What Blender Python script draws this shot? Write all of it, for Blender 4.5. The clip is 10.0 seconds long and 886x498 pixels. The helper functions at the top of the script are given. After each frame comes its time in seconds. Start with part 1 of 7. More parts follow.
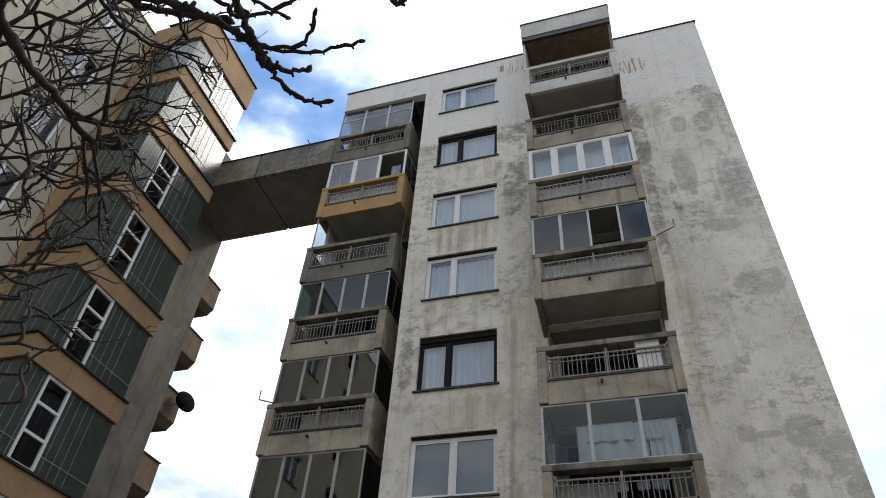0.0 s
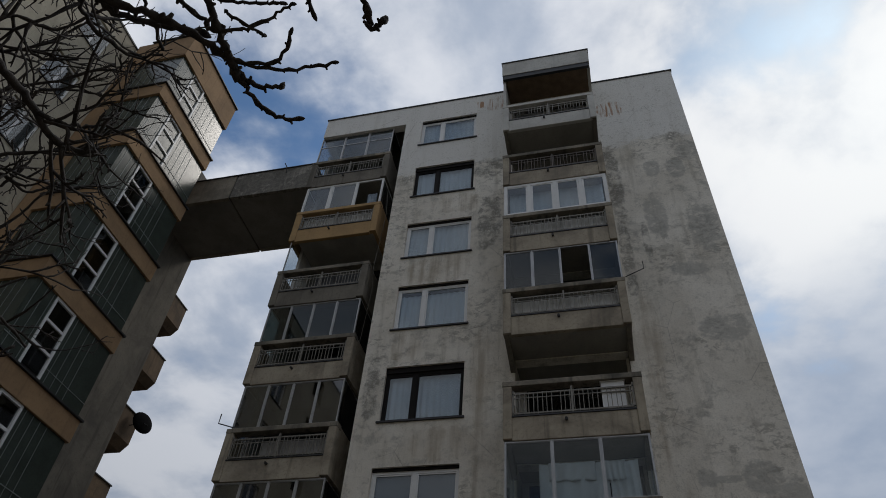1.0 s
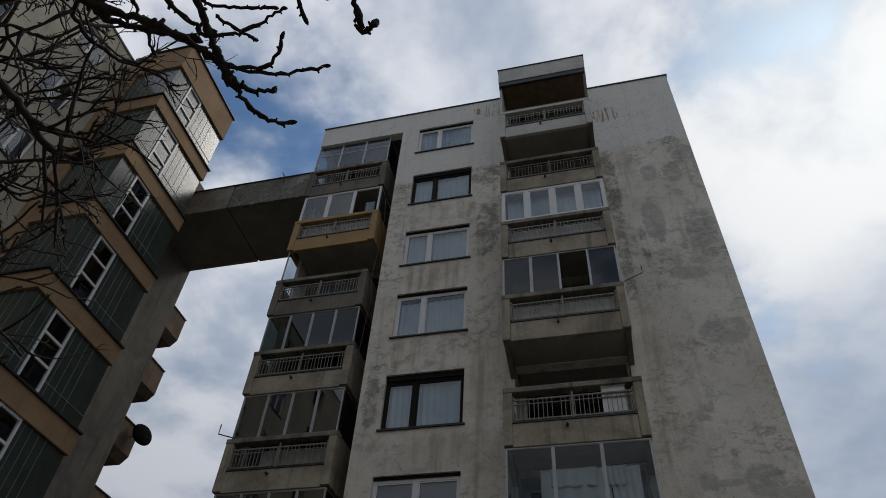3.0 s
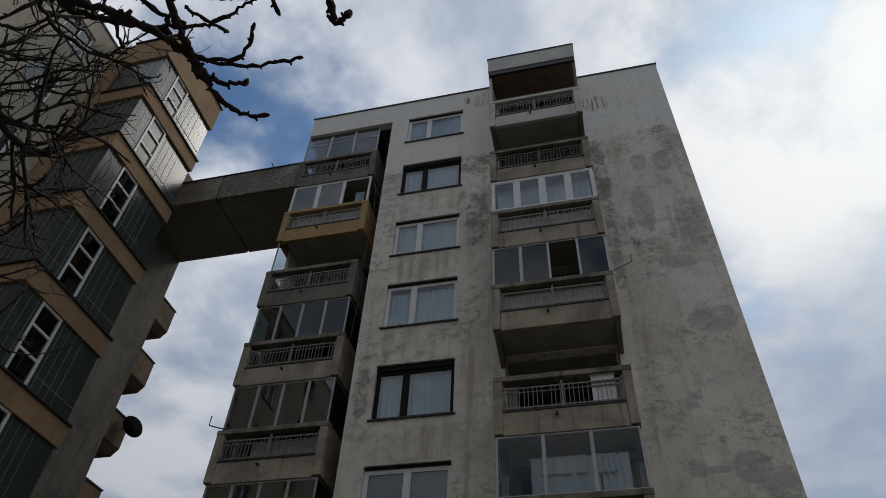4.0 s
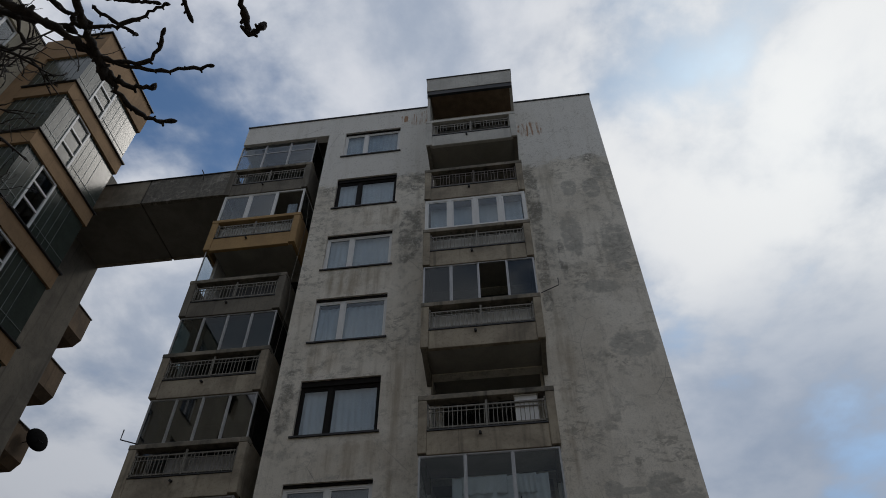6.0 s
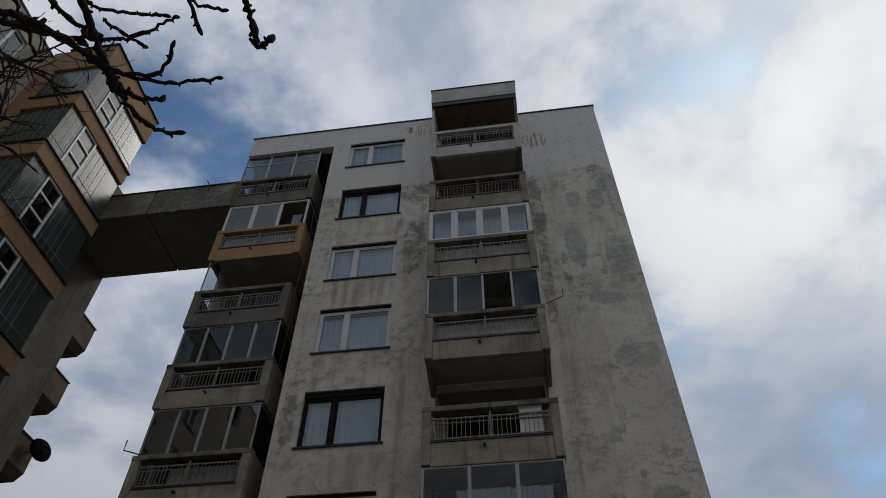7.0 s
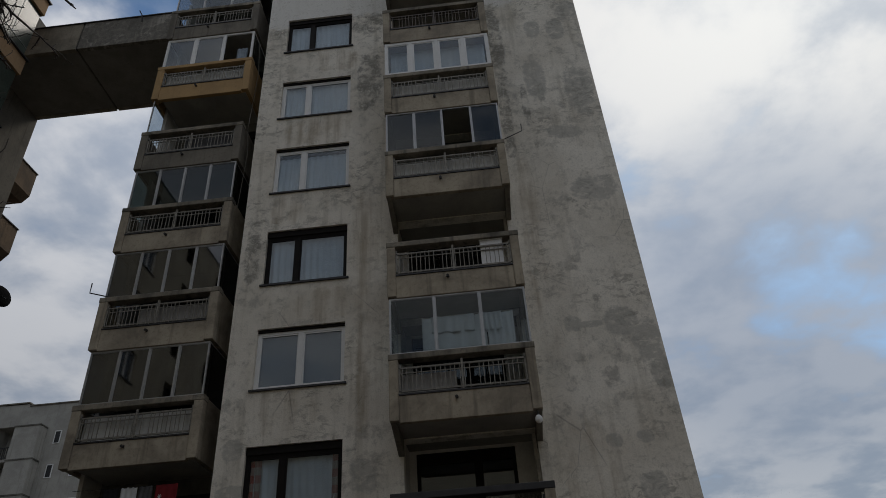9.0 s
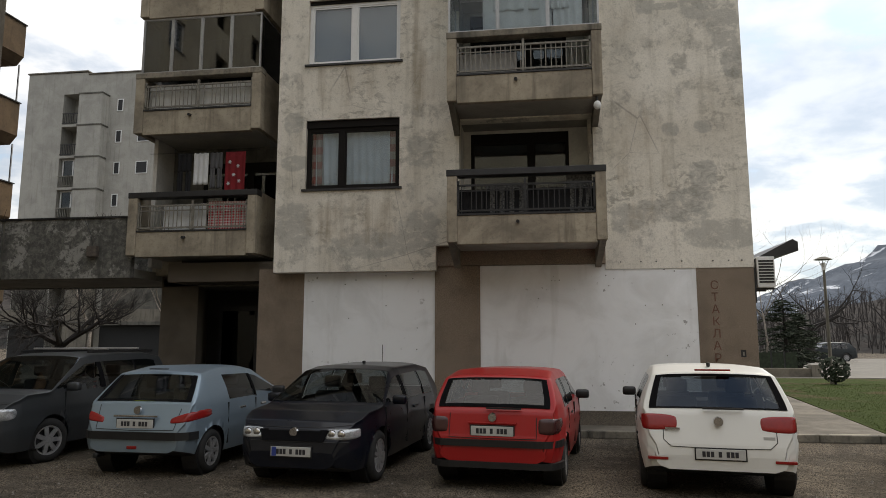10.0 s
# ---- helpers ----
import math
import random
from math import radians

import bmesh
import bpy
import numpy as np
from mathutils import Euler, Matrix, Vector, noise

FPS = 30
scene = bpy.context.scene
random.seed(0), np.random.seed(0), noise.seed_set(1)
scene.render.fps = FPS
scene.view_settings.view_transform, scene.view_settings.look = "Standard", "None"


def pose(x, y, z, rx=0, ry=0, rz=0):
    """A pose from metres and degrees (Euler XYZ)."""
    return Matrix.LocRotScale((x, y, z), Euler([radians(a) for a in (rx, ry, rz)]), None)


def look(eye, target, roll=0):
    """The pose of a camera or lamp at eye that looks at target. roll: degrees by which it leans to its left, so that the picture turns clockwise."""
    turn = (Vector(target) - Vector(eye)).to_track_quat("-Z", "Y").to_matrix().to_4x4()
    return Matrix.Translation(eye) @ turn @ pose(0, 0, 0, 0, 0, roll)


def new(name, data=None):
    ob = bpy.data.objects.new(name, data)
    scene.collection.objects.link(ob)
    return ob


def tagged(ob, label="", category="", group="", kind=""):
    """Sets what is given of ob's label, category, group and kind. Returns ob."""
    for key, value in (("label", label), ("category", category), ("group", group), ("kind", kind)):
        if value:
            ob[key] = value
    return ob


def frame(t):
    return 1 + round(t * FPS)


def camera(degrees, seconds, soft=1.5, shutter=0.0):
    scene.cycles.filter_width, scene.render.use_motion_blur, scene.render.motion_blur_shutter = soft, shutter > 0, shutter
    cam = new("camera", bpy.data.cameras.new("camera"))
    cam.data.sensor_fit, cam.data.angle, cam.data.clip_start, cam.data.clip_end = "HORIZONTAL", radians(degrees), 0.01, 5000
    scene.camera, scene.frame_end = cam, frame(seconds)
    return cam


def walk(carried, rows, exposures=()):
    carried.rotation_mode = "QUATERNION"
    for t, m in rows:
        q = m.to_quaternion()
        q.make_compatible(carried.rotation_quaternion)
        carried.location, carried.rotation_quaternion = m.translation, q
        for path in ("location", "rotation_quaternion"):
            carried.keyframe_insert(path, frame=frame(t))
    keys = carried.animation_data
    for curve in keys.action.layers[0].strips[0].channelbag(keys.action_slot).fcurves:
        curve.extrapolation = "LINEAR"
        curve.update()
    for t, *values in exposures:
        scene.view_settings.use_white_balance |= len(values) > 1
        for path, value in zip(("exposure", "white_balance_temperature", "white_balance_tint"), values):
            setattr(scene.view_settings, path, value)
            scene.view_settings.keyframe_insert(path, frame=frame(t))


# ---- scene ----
cam = camera(66.1, 10.0, soft=0.9)
PATH = [
    (0, (1.243, -13.944, 1.828), (0.749, -12.55, 3.174), 4.1),
    (0.5, (1.288, -13.994, 1.827), (0.875, -12.66, 3.259), 1.6),
    (1, (1.272, -13.937, 1.796), (0.866, -12.586, 3.214), 5.1),
    (1.5, (1.271, -13.936, 1.789), (0.871, -12.578, 3.203), 5.1),
    (2, (1.28, -13.957, 1.782), (0.88, -12.622, 3.215), 5.0),
    (2.5, (1.276, -13.939, 1.779), (0.874, -12.612, 3.22), 4.5),
    (4, (1.317, -13.914, 1.804), (0.938, -12.551, 3.217), 3.2),
    (4.5, (1.335, -13.89, 1.81), (1.037, -12.514, 3.23), 2.9),
    (5, (1.348, -13.853, 1.816), (1.116, -12.453, 3.225), 1.2),
    (5.5, (1.348, -13.891, 1.794), (1.152, -12.489, 3.207), 1.4),
    (6, (1.389, -13.917, 1.785), (1.206, -12.555, 3.238), -0.1),
    (7.5, (1.38, -13.92, 1.785), (1.185, -12.584, 3.26), 0.5),
    (8, (1.38, -13.916, 1.785), (1.178, -12.577, 3.256), -0.5),
    (8.5, (1.24, -13.92, 1.757), (1.089, -12.42, 3.071), -3.9),
    (8.8, (1.158, -13.955, 1.764), (1.077, -12.368, 2.977), -3.8),
    (9, (1.106, -13.993, 1.761), (1.015, -12.331, 2.871), -4.1),
    (9.1, (1.081, -14.009, 1.76), (0.955, -12.298, 2.787), -4.7),
    (9.2, (1.056, -14.02, 1.759), (0.874, -12.262, 2.695), -4.1),
    (9.3, (1.031, -14.024, 1.757), (0.805, -12.215, 2.579), -3.9),
    (9.5, (0.979, -14.01, 1.755), (0.693, -12.133, 2.383), -3.6),
    (10, (0.84, -13.936, 1.734), (0.563, -11.974, 2.003), -0.0),
]
EXPOSURES = [(0, 1.25, 6700, 10), (0.2, 0.78, 6600, 10), (0.5, 0.08, 6600, 10), (1.0, -0.16, 6550, 10), (5.2, -0.21, 6590, 10), (6.2, -0.31, 6550, 10), (7.5, -0.40, 6500, 10), (8.0, -0.49, 6480, 10), (8.5, -0.44, 6550, 10), (9.0, -0.26, 6750, 10), (9.5, 0.2, 7350, 10), (9.7, 0.56, 7400, 10), (10.0, 1.13, 7500, 10)]
walk(cam, [(r[0], look(*r[1:])) for r in PATH], EXPOSURES)

# ---------------- sky and sun ----------------
SUN_AZ, SUN_EL = radians(36), radians(49)   # from +y towards +x
SUN_DIR = Vector((math.sin(SUN_AZ) * math.cos(SUN_EL), math.cos(SUN_AZ) * math.cos(SUN_EL), math.sin(SUN_EL)))
world = bpy.data.worlds.new("cloudy_sky")
scene.world = world
world.use_nodes = True
wt = world.node_tree
for n in list(wt.nodes):
    wt.nodes.remove(n)


def wnode(kind, **kw):
    n = wt.nodes.new(kind)
    for k, v in kw.items():
        n.inputs[k].default_value = v
    return n


def wmath(op, a, b=None, c=None):
    n = wt.nodes.new("ShaderNodeMath")
    n.operation = op
    for i, v in enumerate((a, b, c)):
        if v is None:
            continue
        if isinstance(v, (int, float)):
            n.inputs[i].default_value = v
        else:
            wt.links.new(v, n.inputs[i])
    return n.outputs[0]


def wmix(fac, a, b):
    n = wt.nodes.new("ShaderNodeMix")
    n.data_type = "RGBA"
    for sock, v in ((n.inputs[0], fac), (n.inputs[6], a), (n.inputs[7], b)):
        if isinstance(v, (int, float, tuple)):
            sock.default_value = v
        else:
            wt.links.new(v, sock)
    return n.outputs[2]


def wramp(v, lo, hi):
    n = wt.nodes.new("ShaderNodeMapRange")
    n.interpolation_type = "SMOOTHSTEP"
    wt.links.new(v, n.inputs[0])
    n.inputs[1].default_value, n.inputs[2].default_value = lo, hi
    return n.outputs[0]


tc = wnode("ShaderNodeTexCoord")
sep = wnode("ShaderNodeSeparateXYZ")
wt.links.new(tc.outputs["Generated"], sep.inputs[0])
lift = wmath("ADD", wmath("MAXIMUM", sep.outputs[2], 0.0), 0.22)
comb = wnode("ShaderNodeCombineXYZ")
wt.links.new(wmath("DIVIDE", sep.outputs[0], lift), comb.inputs[0])
wt.links.new(wmath("DIVIDE", sep.outputs[1], lift), comb.inputs[1])
shift = wnode("ShaderNodeVectorMath")
shift.operation = "ADD"
shift.inputs[1].default_value = (1.9, 4.2, 0)
wt.links.new(comb.outputs[0], shift.inputs[0])
big = wnode("ShaderNodeTexNoise", Scale=1.5, Detail=6.0, Roughness=0.5, Distortion=0.2)
fine = wnode("ShaderNodeTexNoise", Scale=4.2, Detail=9.0, Roughness=0.55, Distortion=0.15)
for n in (big, fine):
    wt.links.new(shift.outputs[0], n.inputs["Vector"])
density = wmath("ADD", wmath("MULTIPLY", big.outputs[0], 0.6), wmath("MULTIPLY", fine.outputs[0], 0.4))
low = wmath("MULTIPLY", wmath("SUBTRACT", 1.0, wramp(sep.outputs[2], 0.2, 0.75)), 0.07)


def toward(az, el, inner, outer):
    """1 within the inner angle of a direction of the sky, 0 past the outer one."""
    a, e = radians(az), radians(el)
    n = wt.nodes.new("ShaderNodeVectorMath")
    n.operation = "DOT_PRODUCT"
    n.inputs[1].default_value = (math.sin(a) * math.cos(e), math.cos(a) * math.cos(e), math.sin(e))
    wt.links.new(tc.outputs["Generated"], n.inputs[0])
    return wramp(n.outputs["Value"], math.cos(radians(outer)), math.cos(radians(inner)))


# the cloud is thinner in two parts of the sky
thin = wmath("ADD", wmath("MULTIPLY", toward(-40, 51, 3, 18), 0.085), wmath("SUBTRACT", wmath("MULTIPLY", toward(27, 34, 4, 18), 0.06), wmath("MULTIPLY", toward(-41, 33, 7, 17), 0.10)))
cover = wramp(wmath("SUBTRACT", wmath("ADD", density, low), thin), 0.36, 0.50)
dot = wnode("ShaderNodeVectorMath")
dot.operation = "DOT_PRODUCT"
dot.inputs[1].default_value = SUN_DIR
wt.links.new(tc.outputs["Generated"], dot.inputs[0])
near_sun = wramp(dot.outputs["Value"], 0.90, 0.995)
away = wmath("ADD", wmath("MULTIPLY", wramp(dot.outputs["Value"], -0.6, 0.75), 0.48), 0.52)
away = wmath("MULTIPLY", away, wmath("ADD", wmath("MULTIPLY", wramp(sep.outputs[2], 0.12, 0.8), 0.38), 0.62))      # cloud is duller away from the sun
sky = wt.nodes.new("ShaderNodeTexSky")
sky.sky_type, sky.sun_disc, sky.sun_elevation, sky.sun_rotation = "NISHITA", False, SUN_EL, SUN_AZ
sky_col = wt.nodes.new("ShaderNodeVectorMath")
sky_col.operation = "MULTIPLY"
sky_col.inputs[1].default_value = (0.070, 0.094, 0.110)
wt.links.new(sky.outputs[0], sky_col.inputs[0])
shade = wramp(fine.outputs[0], 0.36, 0.62)
cloud = wmix(shade, (0.46, 0.53, 0.65, 1), (0.86, 0.89, 0.95, 1))
cloud = wmix(wmath("MULTIPLY", near_sun, wmath("ADD", wmath("MULTIPLY", shade, 0.6), 0.35)), cloud, (1.08, 1.08, 1.07, 1))
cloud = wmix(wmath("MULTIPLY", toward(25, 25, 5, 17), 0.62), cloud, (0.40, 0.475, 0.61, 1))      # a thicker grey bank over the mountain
dull = wt.nodes.new("ShaderNodeVectorMath")
dull.operation = "SCALE"
wt.links.new(cloud, dull.inputs[0])
wt.links.new(away, dull.inputs["Scale"])
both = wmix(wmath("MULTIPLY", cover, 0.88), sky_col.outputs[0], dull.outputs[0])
bg = wnode("ShaderNodeBackground", Strength=1.0)
out = wnode("ShaderNodeOutputWorld")
wt.links.new(both, bg.inputs[0])
wt.links.new(bg.outputs[0], out.inputs[0])

sun = new("sun", bpy.data.lights.new("sun", "SUN"))
sun.data.energy, sun.data.angle, sun.data.color = 0.7, radians(14), (1, 0.95, 0.88)
sun.matrix_world = look(SUN_DIR * 60, (0, 0, 0))


# ---------------- materials ----------------
def links_of(m):
    return m.node_tree.links


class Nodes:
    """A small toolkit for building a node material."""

    def __init__(self, name):
        self.m = bpy.data.materials.new(name)
        self.m.use_nodes = True
        self.t = self.m.node_tree
        self.b = self.t.nodes["Principled BSDF"]

    def put(self, sock, v):
        if isinstance(v, (int, float, tuple)):
            sock.default_value = v
        else:
            self.t.links.new(v, sock)

    def math(self, op, a, b=0.0, clamp=False):
        n = self.t.nodes.new("ShaderNodeMath")
        n.operation, n.use_clamp = op, clamp
        self.put(n.inputs[0], a), self.put(n.inputs[1], b)
        return n.outputs[0]

    def mix(self, fac, a, b, mode="MIX"):
        n = self.t.nodes.new("ShaderNodeMix")
        n.data_type, n.blend_type = "RGBA", mode
        self.put(n.inputs[0], fac), self.put(n.inputs[6], a), self.put(n.inputs[7], b)
        return n.outputs[2]

    def ramp(self, v, lo, hi):
        n = self.t.nodes.new("ShaderNodeMapRange")
        n.interpolation_type = "SMOOTHSTEP"
        self.put(n.inputs[0], v)
        n.inputs[1].default_value, n.inputs[2].default_value = lo, hi
        return n.outputs[0]

    def place(self, world=True):
        if world:
            return self.t.nodes.new("ShaderNodeNewGeometry").outputs["Position"]
        tcn, info, add = (self.t.nodes.new(k) for k in ("ShaderNodeTexCoord", "ShaderNodeObjectInfo", "ShaderNodeVectorMath"))
        add.operation = "ADD"
        s = self.t.nodes.new("ShaderNodeVectorMath")
        s.operation = "SCALE"
        s.inputs[0].default_value = (31, 17, 23)
        self.t.links.new(info.outputs["Random"], s.inputs["Scale"])
        self.t.links.new(tcn.outputs["Object"], add.inputs[0])
        self.t.links.new(s.outputs[0], add.inputs[1])
        return add.outputs[0]

    def stretch(self, p, k):
        n = self.t.nodes.new("ShaderNodeVectorMath")
        n.operation = "MULTIPLY"
        self.put(n.inputs[0], p)
        n.inputs[1].default_value = k
        return n.outputs[0]

    def noise(self, p, scale, detail=5.0, rough=0.6, bend=0.0):
        n = self.t.nodes.new("ShaderNodeTexNoise")
        self.put(n.inputs["Vector"], p)
        n.inputs["Scale"].default_value, n.inputs["Detail"].default_value = scale, detail
        n.inputs["Roughness"].default_value, n.inputs["Distortion"].default_value = rough, bend
        return n.outputs[0]

    def cells(self, p, scale, feature="F1"):
        n = self.t.nodes.new("ShaderNodeTexVoronoi")
        n.feature = feature
        self.put(n.inputs["Vector"], p)
        n.inputs["Scale"].default_value = scale
        return n.outputs["Color" if feature == "F1" else "Distance"]

    def bump(self, h, strength=0.3, dist=0.01):
        n = self.t.nodes.new("ShaderNodeBump")
        n.inputs["Strength"].default_value, n.inputs["Distance"].default_value = strength, dist
        self.put(n.inputs["Height"], h)
        self.t.links.new(n.outputs[0], self.b.inputs["Normal"])

    def done(self, col, rough=0.8, metal=0.0):
        self.put(self.b.inputs["Base Color"], col)
        self.put(self.b.inputs["Roughness"], rough)
        self.put(self.b.inputs["Metallic"], metal)
        return self.m


def c4(c, k=1.0):
    return (c[0] * k, c[1] * k, c[2] * k, 1)


def plain(name, col, rough=0.6, metal=0.0, scale=6.0, vary=0.25, bump=0.1, world=False):
    """Paint, plastic, metal or cloth with a slight mottling at two scales."""
    n = Nodes(name)
    p = n.place(world)
    a, b = n.noise(p, scale), n.noise(p, scale * 9, 3.0)
    f = n.math("ADD", n.math("MULTIPLY", a, 0.65), n.math("MULTIPLY", b, 0.35))
    c = n.mix(n.ramp(f, 0.35, 0.65), c4(col, 1 - vary), c4(col, 1 + vary * 0.5))
    if bump:
        n.bump(b, bump, 0.004)
    return n.done(c, n.math("ADD", n.math("MULTIPLY", a, 0.15), rough - 0.07), metal)


def concrete(name, col, dark, streak=0.5, top_dirt=False):
    """Weathered rendered concrete: mottling, runs of water, pits."""
    n = Nodes(name)
    p = n.place(True)
    a = n.noise(p, 0.9, 6.0, 0.65, 0.4)
    b = n.noise(p, 14.0, 5.0, 0.7)
    runs = n.noise(n.stretch(p, (5.0, 5.0, 0.35)), 1.0, 4.0, 0.6)
    c = n.mix(n.ramp(a, 0.35, 0.68), c4(col), c4(dark))
    c = n.mix(n.math("MULTIPLY", n.ramp(runs, 0.52, 0.72), streak), c, c4(dark, 0.55))
    c = n.mix(n.math("MULTIPLY", n.ramp(b, 0.5, 0.7), 0.5), c, c4(dark, 0.8))
    pits = n.cells(p, 45.0, "DISTANCE_TO_EDGE")
    n.bump(n.math("ADD", b, n.math("MULTIPLY", pits, 0.2)), 0.35, 0.01)
    return n.done(c, 0.92)


# repaired or damp places on the front: x, z, half width, half height
REPAIRS = [
    (3.2, 8.85, 0.2, 0.2), (3.55, 8.8, 0.3, 0.09), (4.3, 8.8, 0.38, 0.36), (4.75, 8.3, 0.3, 0.5), (4.9, 7.5, 0.2, 0.4),
    (3.6, 6.1, 0.16, 0.14), (4.25, 6.12, 0.18, 0.14), (4.2, 5.1, 0.25, 0.28), (3.9, 4.6, 0.4, 0.22), (3.55, 4.38, 0.75, 0.24),
    (2.7, 4.25, 0.35, 0.26), (4.5, 3.88, 0.75, 0.28), (4.4, 12.7, 0.55, 0.4), (4.3, 19.1, 0.25, 0.45), (3.6, 19.2, 0.22, 0.4),
    (4.75, 19.9, 0.3, 0.5), (-4.4, 4.2, 0.4, 0.5), (-1.65, 4.0, 0.45, 0.45), (-2.6, 3.75, 0.9, 0.25), (-4.4, 5.6, 0.3, 0.16),
    (-4.45, 6.5, 0.22, 0.25), (-1.6, 5.75, 0.3, 0.35), (4.6, 16.3, 0.4, 0.9), (3.9, 14.8, 0.5, 0.25), (3.4, 17.0, 0.3, 0.8),
]
# rusty-brown runs below sills and drains: x, z, half width, half height
RUNS = [(-3.1, 3.95 + 0.35, 1.0, 0.5), (-3.4, 7.25, 0.7, 0.5), (-2.5, 9.9, 0.8, 0.45), (-3.6, 12.8, 0.6, 0.45), (-3.0, 15.6, 0.9, 0.5), (-2.6, 18.5, 0.8, 0.45), (3.0, 5.4, 0.5, 1.4), (2.65, 9.4, 0.32, 1.6), (2.6, 12.3, 0.28, 1.6), (-1.5, 8.2, 0.3, 1.5), (-1.6, 11.5, 0.3, 1.6)]
# dark mould runs: x, z, half width, half height
MOULD = [(2.42, 18.6, 0.22, 1.7), (2.4, 15.6, 0.16, 1.5), (2.3, 20.1, 0.3, 0.25), (-1.55, 20.1, 0.5, 0.5), (-1.5, 17.4, 0.35, 1.2), (-4.5, 11.6, 0.2, 0.9), (3.0, 16.0, 0.1, 0.8)]


def facade():
    n = Nodes("weathered_plaster")
    p = n.place(True)
    sx = n.t.nodes.new("ShaderNodeSeparateXYZ")
    n.t.links.new(p, sx.inputs[0])
    X, Z = sx.outputs[0], sx.outputs[2]
    w1, w2 = n.noise(p, 1.7, 6.0, 0.65), n.noise(n.stretch(p, (1, 1, 1.1)), 6.0, 4.0, 0.6)
    wob = n.math("ADD", n.math("MULTIPLY", n.math("SUBTRACT", w1, 0.5), 2.6), n.math("MULTIPLY", n.math("SUBTRACT", w2, 0.5), 2.2))

    def blobs(rows):
        total = 0.0
        for x, z, rx, rz in rows:
            dx = n.math("DIVIDE", n.math("SUBTRACT", X, x), rx)
            dz = n.math("DIVIDE", n.math("SUBTRACT", Z, z), rz)
            d = n.math("ADD", n.math("POWER", n.math("ABSOLUTE", dx), 2.6), n.math("POWER", n.math("ABSOLUTE", dz), 2.6))
            m = n.ramp(n.math("ADD", d, wob), 1.45, 0.65)
            total = m if total == 0.0 else n.math("MAXIMUM", total, m)
        return total

    a = n.noise(p, 0.45, 5.0, 0.6, 0.5)
    b = n.noise(p, 2.6, 6.0, 0.68, 0.3)
    runs = n.noise(n.stretch(p, (3.2, 3.2, 0.22)), 1.0, 4.0, 0.62)
    g = n.noise(p, 38.0, 4.0, 0.7)
    old = n.mix(n.ramp(a, 0.34, 0.66), (0.83, 0.785, 0.70, 1), (0.68, 0.63, 0.545, 1))
    old = n.mix(n.math("MULTIPLY", n.math("MULTIPLY", n.ramp(b, 0.47, 0.66), n.ramp(n.noise(p, 0.35, 3.0), 0.4, 0.62)), 0.7), old, (0.34, 0.325, 0.29, 1))
    old = n.mix(n.math("MULTIPLY", n.ramp(n.noise(p, 1.1, 4.0, 0.5, 0.8), 0.55, 0.66), 0.6), old, (0.68, 0.64, 0.56, 1))
    old = n.mix(n.math("MULTIPLY", n.ramp(runs, 0.5, 0.72), 0.45), old, (0.36, 0.32, 0.25, 1))
    grime = n.noise(n.stretch(p, (1.0, 1.0, 1.7)), 3.4, 8.0, 0.72, 0.6)
    old = n.mix(n.math("MULTIPLY", n.math("MULTIPLY", n.ramp(grime, 0.5, 0.6), n.ramp(n.noise(p, 0.55, 4.0, 0.6), 0.46, 0.62)), 0.62), old, (0.27, 0.25, 0.21, 1))
    old = n.mix(n.math("MULTIPLY", n.ramp(grime, 0.46, 0.34), 0.35), old, (0.70, 0.66, 0.58, 1))
    speck = n.noise(n.stretch(p, (1.0, 1.0, 0.8)), 13.0, 6.0, 0.75, 0.3)
    # newer coat on the uppermost storey, with a ragged lower edge
    edge = n.math("ADD", 20.55, n.math("ADD", n.math("MULTIPLY", n.math("SUBTRACT", w1, 0.5), 1.3), n.math("MULTIPLY", n.math("SUBTRACT", X, 0.0), 0.05)))
    fresh = n.ramp(n.math("ADD", n.math("SUBTRACT", Z, edge), n.math("MULTIPLY", n.math("SUBTRACT", grime, 0.5), 1.2)), -0.12, 0.2)
    coat = n.mix(n.math("MULTIPLY", n.ramp(runs, 0.48, 0.75), 0.35), (0.79, 0.775, 0.735, 1), (0.55, 0.52, 0.46, 1))
    col = n.mix(fresh, old, coat)
    col = n.mix(n.math("MULTIPLY", n.math("MULTIPLY", blobs(REPAIRS), n.ramp(grime, 0.32, 0.5)), 0.56), col, (0.33, 0.325, 0.30, 1))
    col = n.mix(n.math("MULTIPLY", n.math("MULTIPLY", blobs(MOULD), n.math("MULTIPLY", n.ramp(b, 0.34, 0.56), n.ramp(speck, 0.32, 0.52))), 0.62), col, (0.125, 0.122, 0.11, 1))
    # a dark growth hangs below the edge of the newer coat
    hang = n.math("SUBTRACT", Z, n.math("ADD", edge, n.math("MULTIPLY", n.math("SUBTRACT", runs, 0.5), 1.6)))
    fringe = n.math("MULTIPLY", n.math("MULTIPLY", n.ramp(hang, -0.75, -0.1), n.math("SUBTRACT", 1.0, fresh)), n.ramp(n.noise(p, 0.8, 3.0, 0.5), 0.44, 0.6))
    col = n.mix(n.math("MULTIPLY", n.math("MULTIPLY", fringe, n.ramp(speck, 0.36, 0.54)), 0.7), col, (0.14, 0.135, 0.12, 1))
    col = n.mix(n.math("MULTIPLY", n.math("MULTIPLY", blobs(RUNS), n.ramp(n.math("ADD", n.math("MULTIPLY", runs, 0.6), n.math("MULTIPLY", w1, 0.4)), 0.42, 0.62)), 0.5), col, (0.34, 0.265, 0.175, 1))
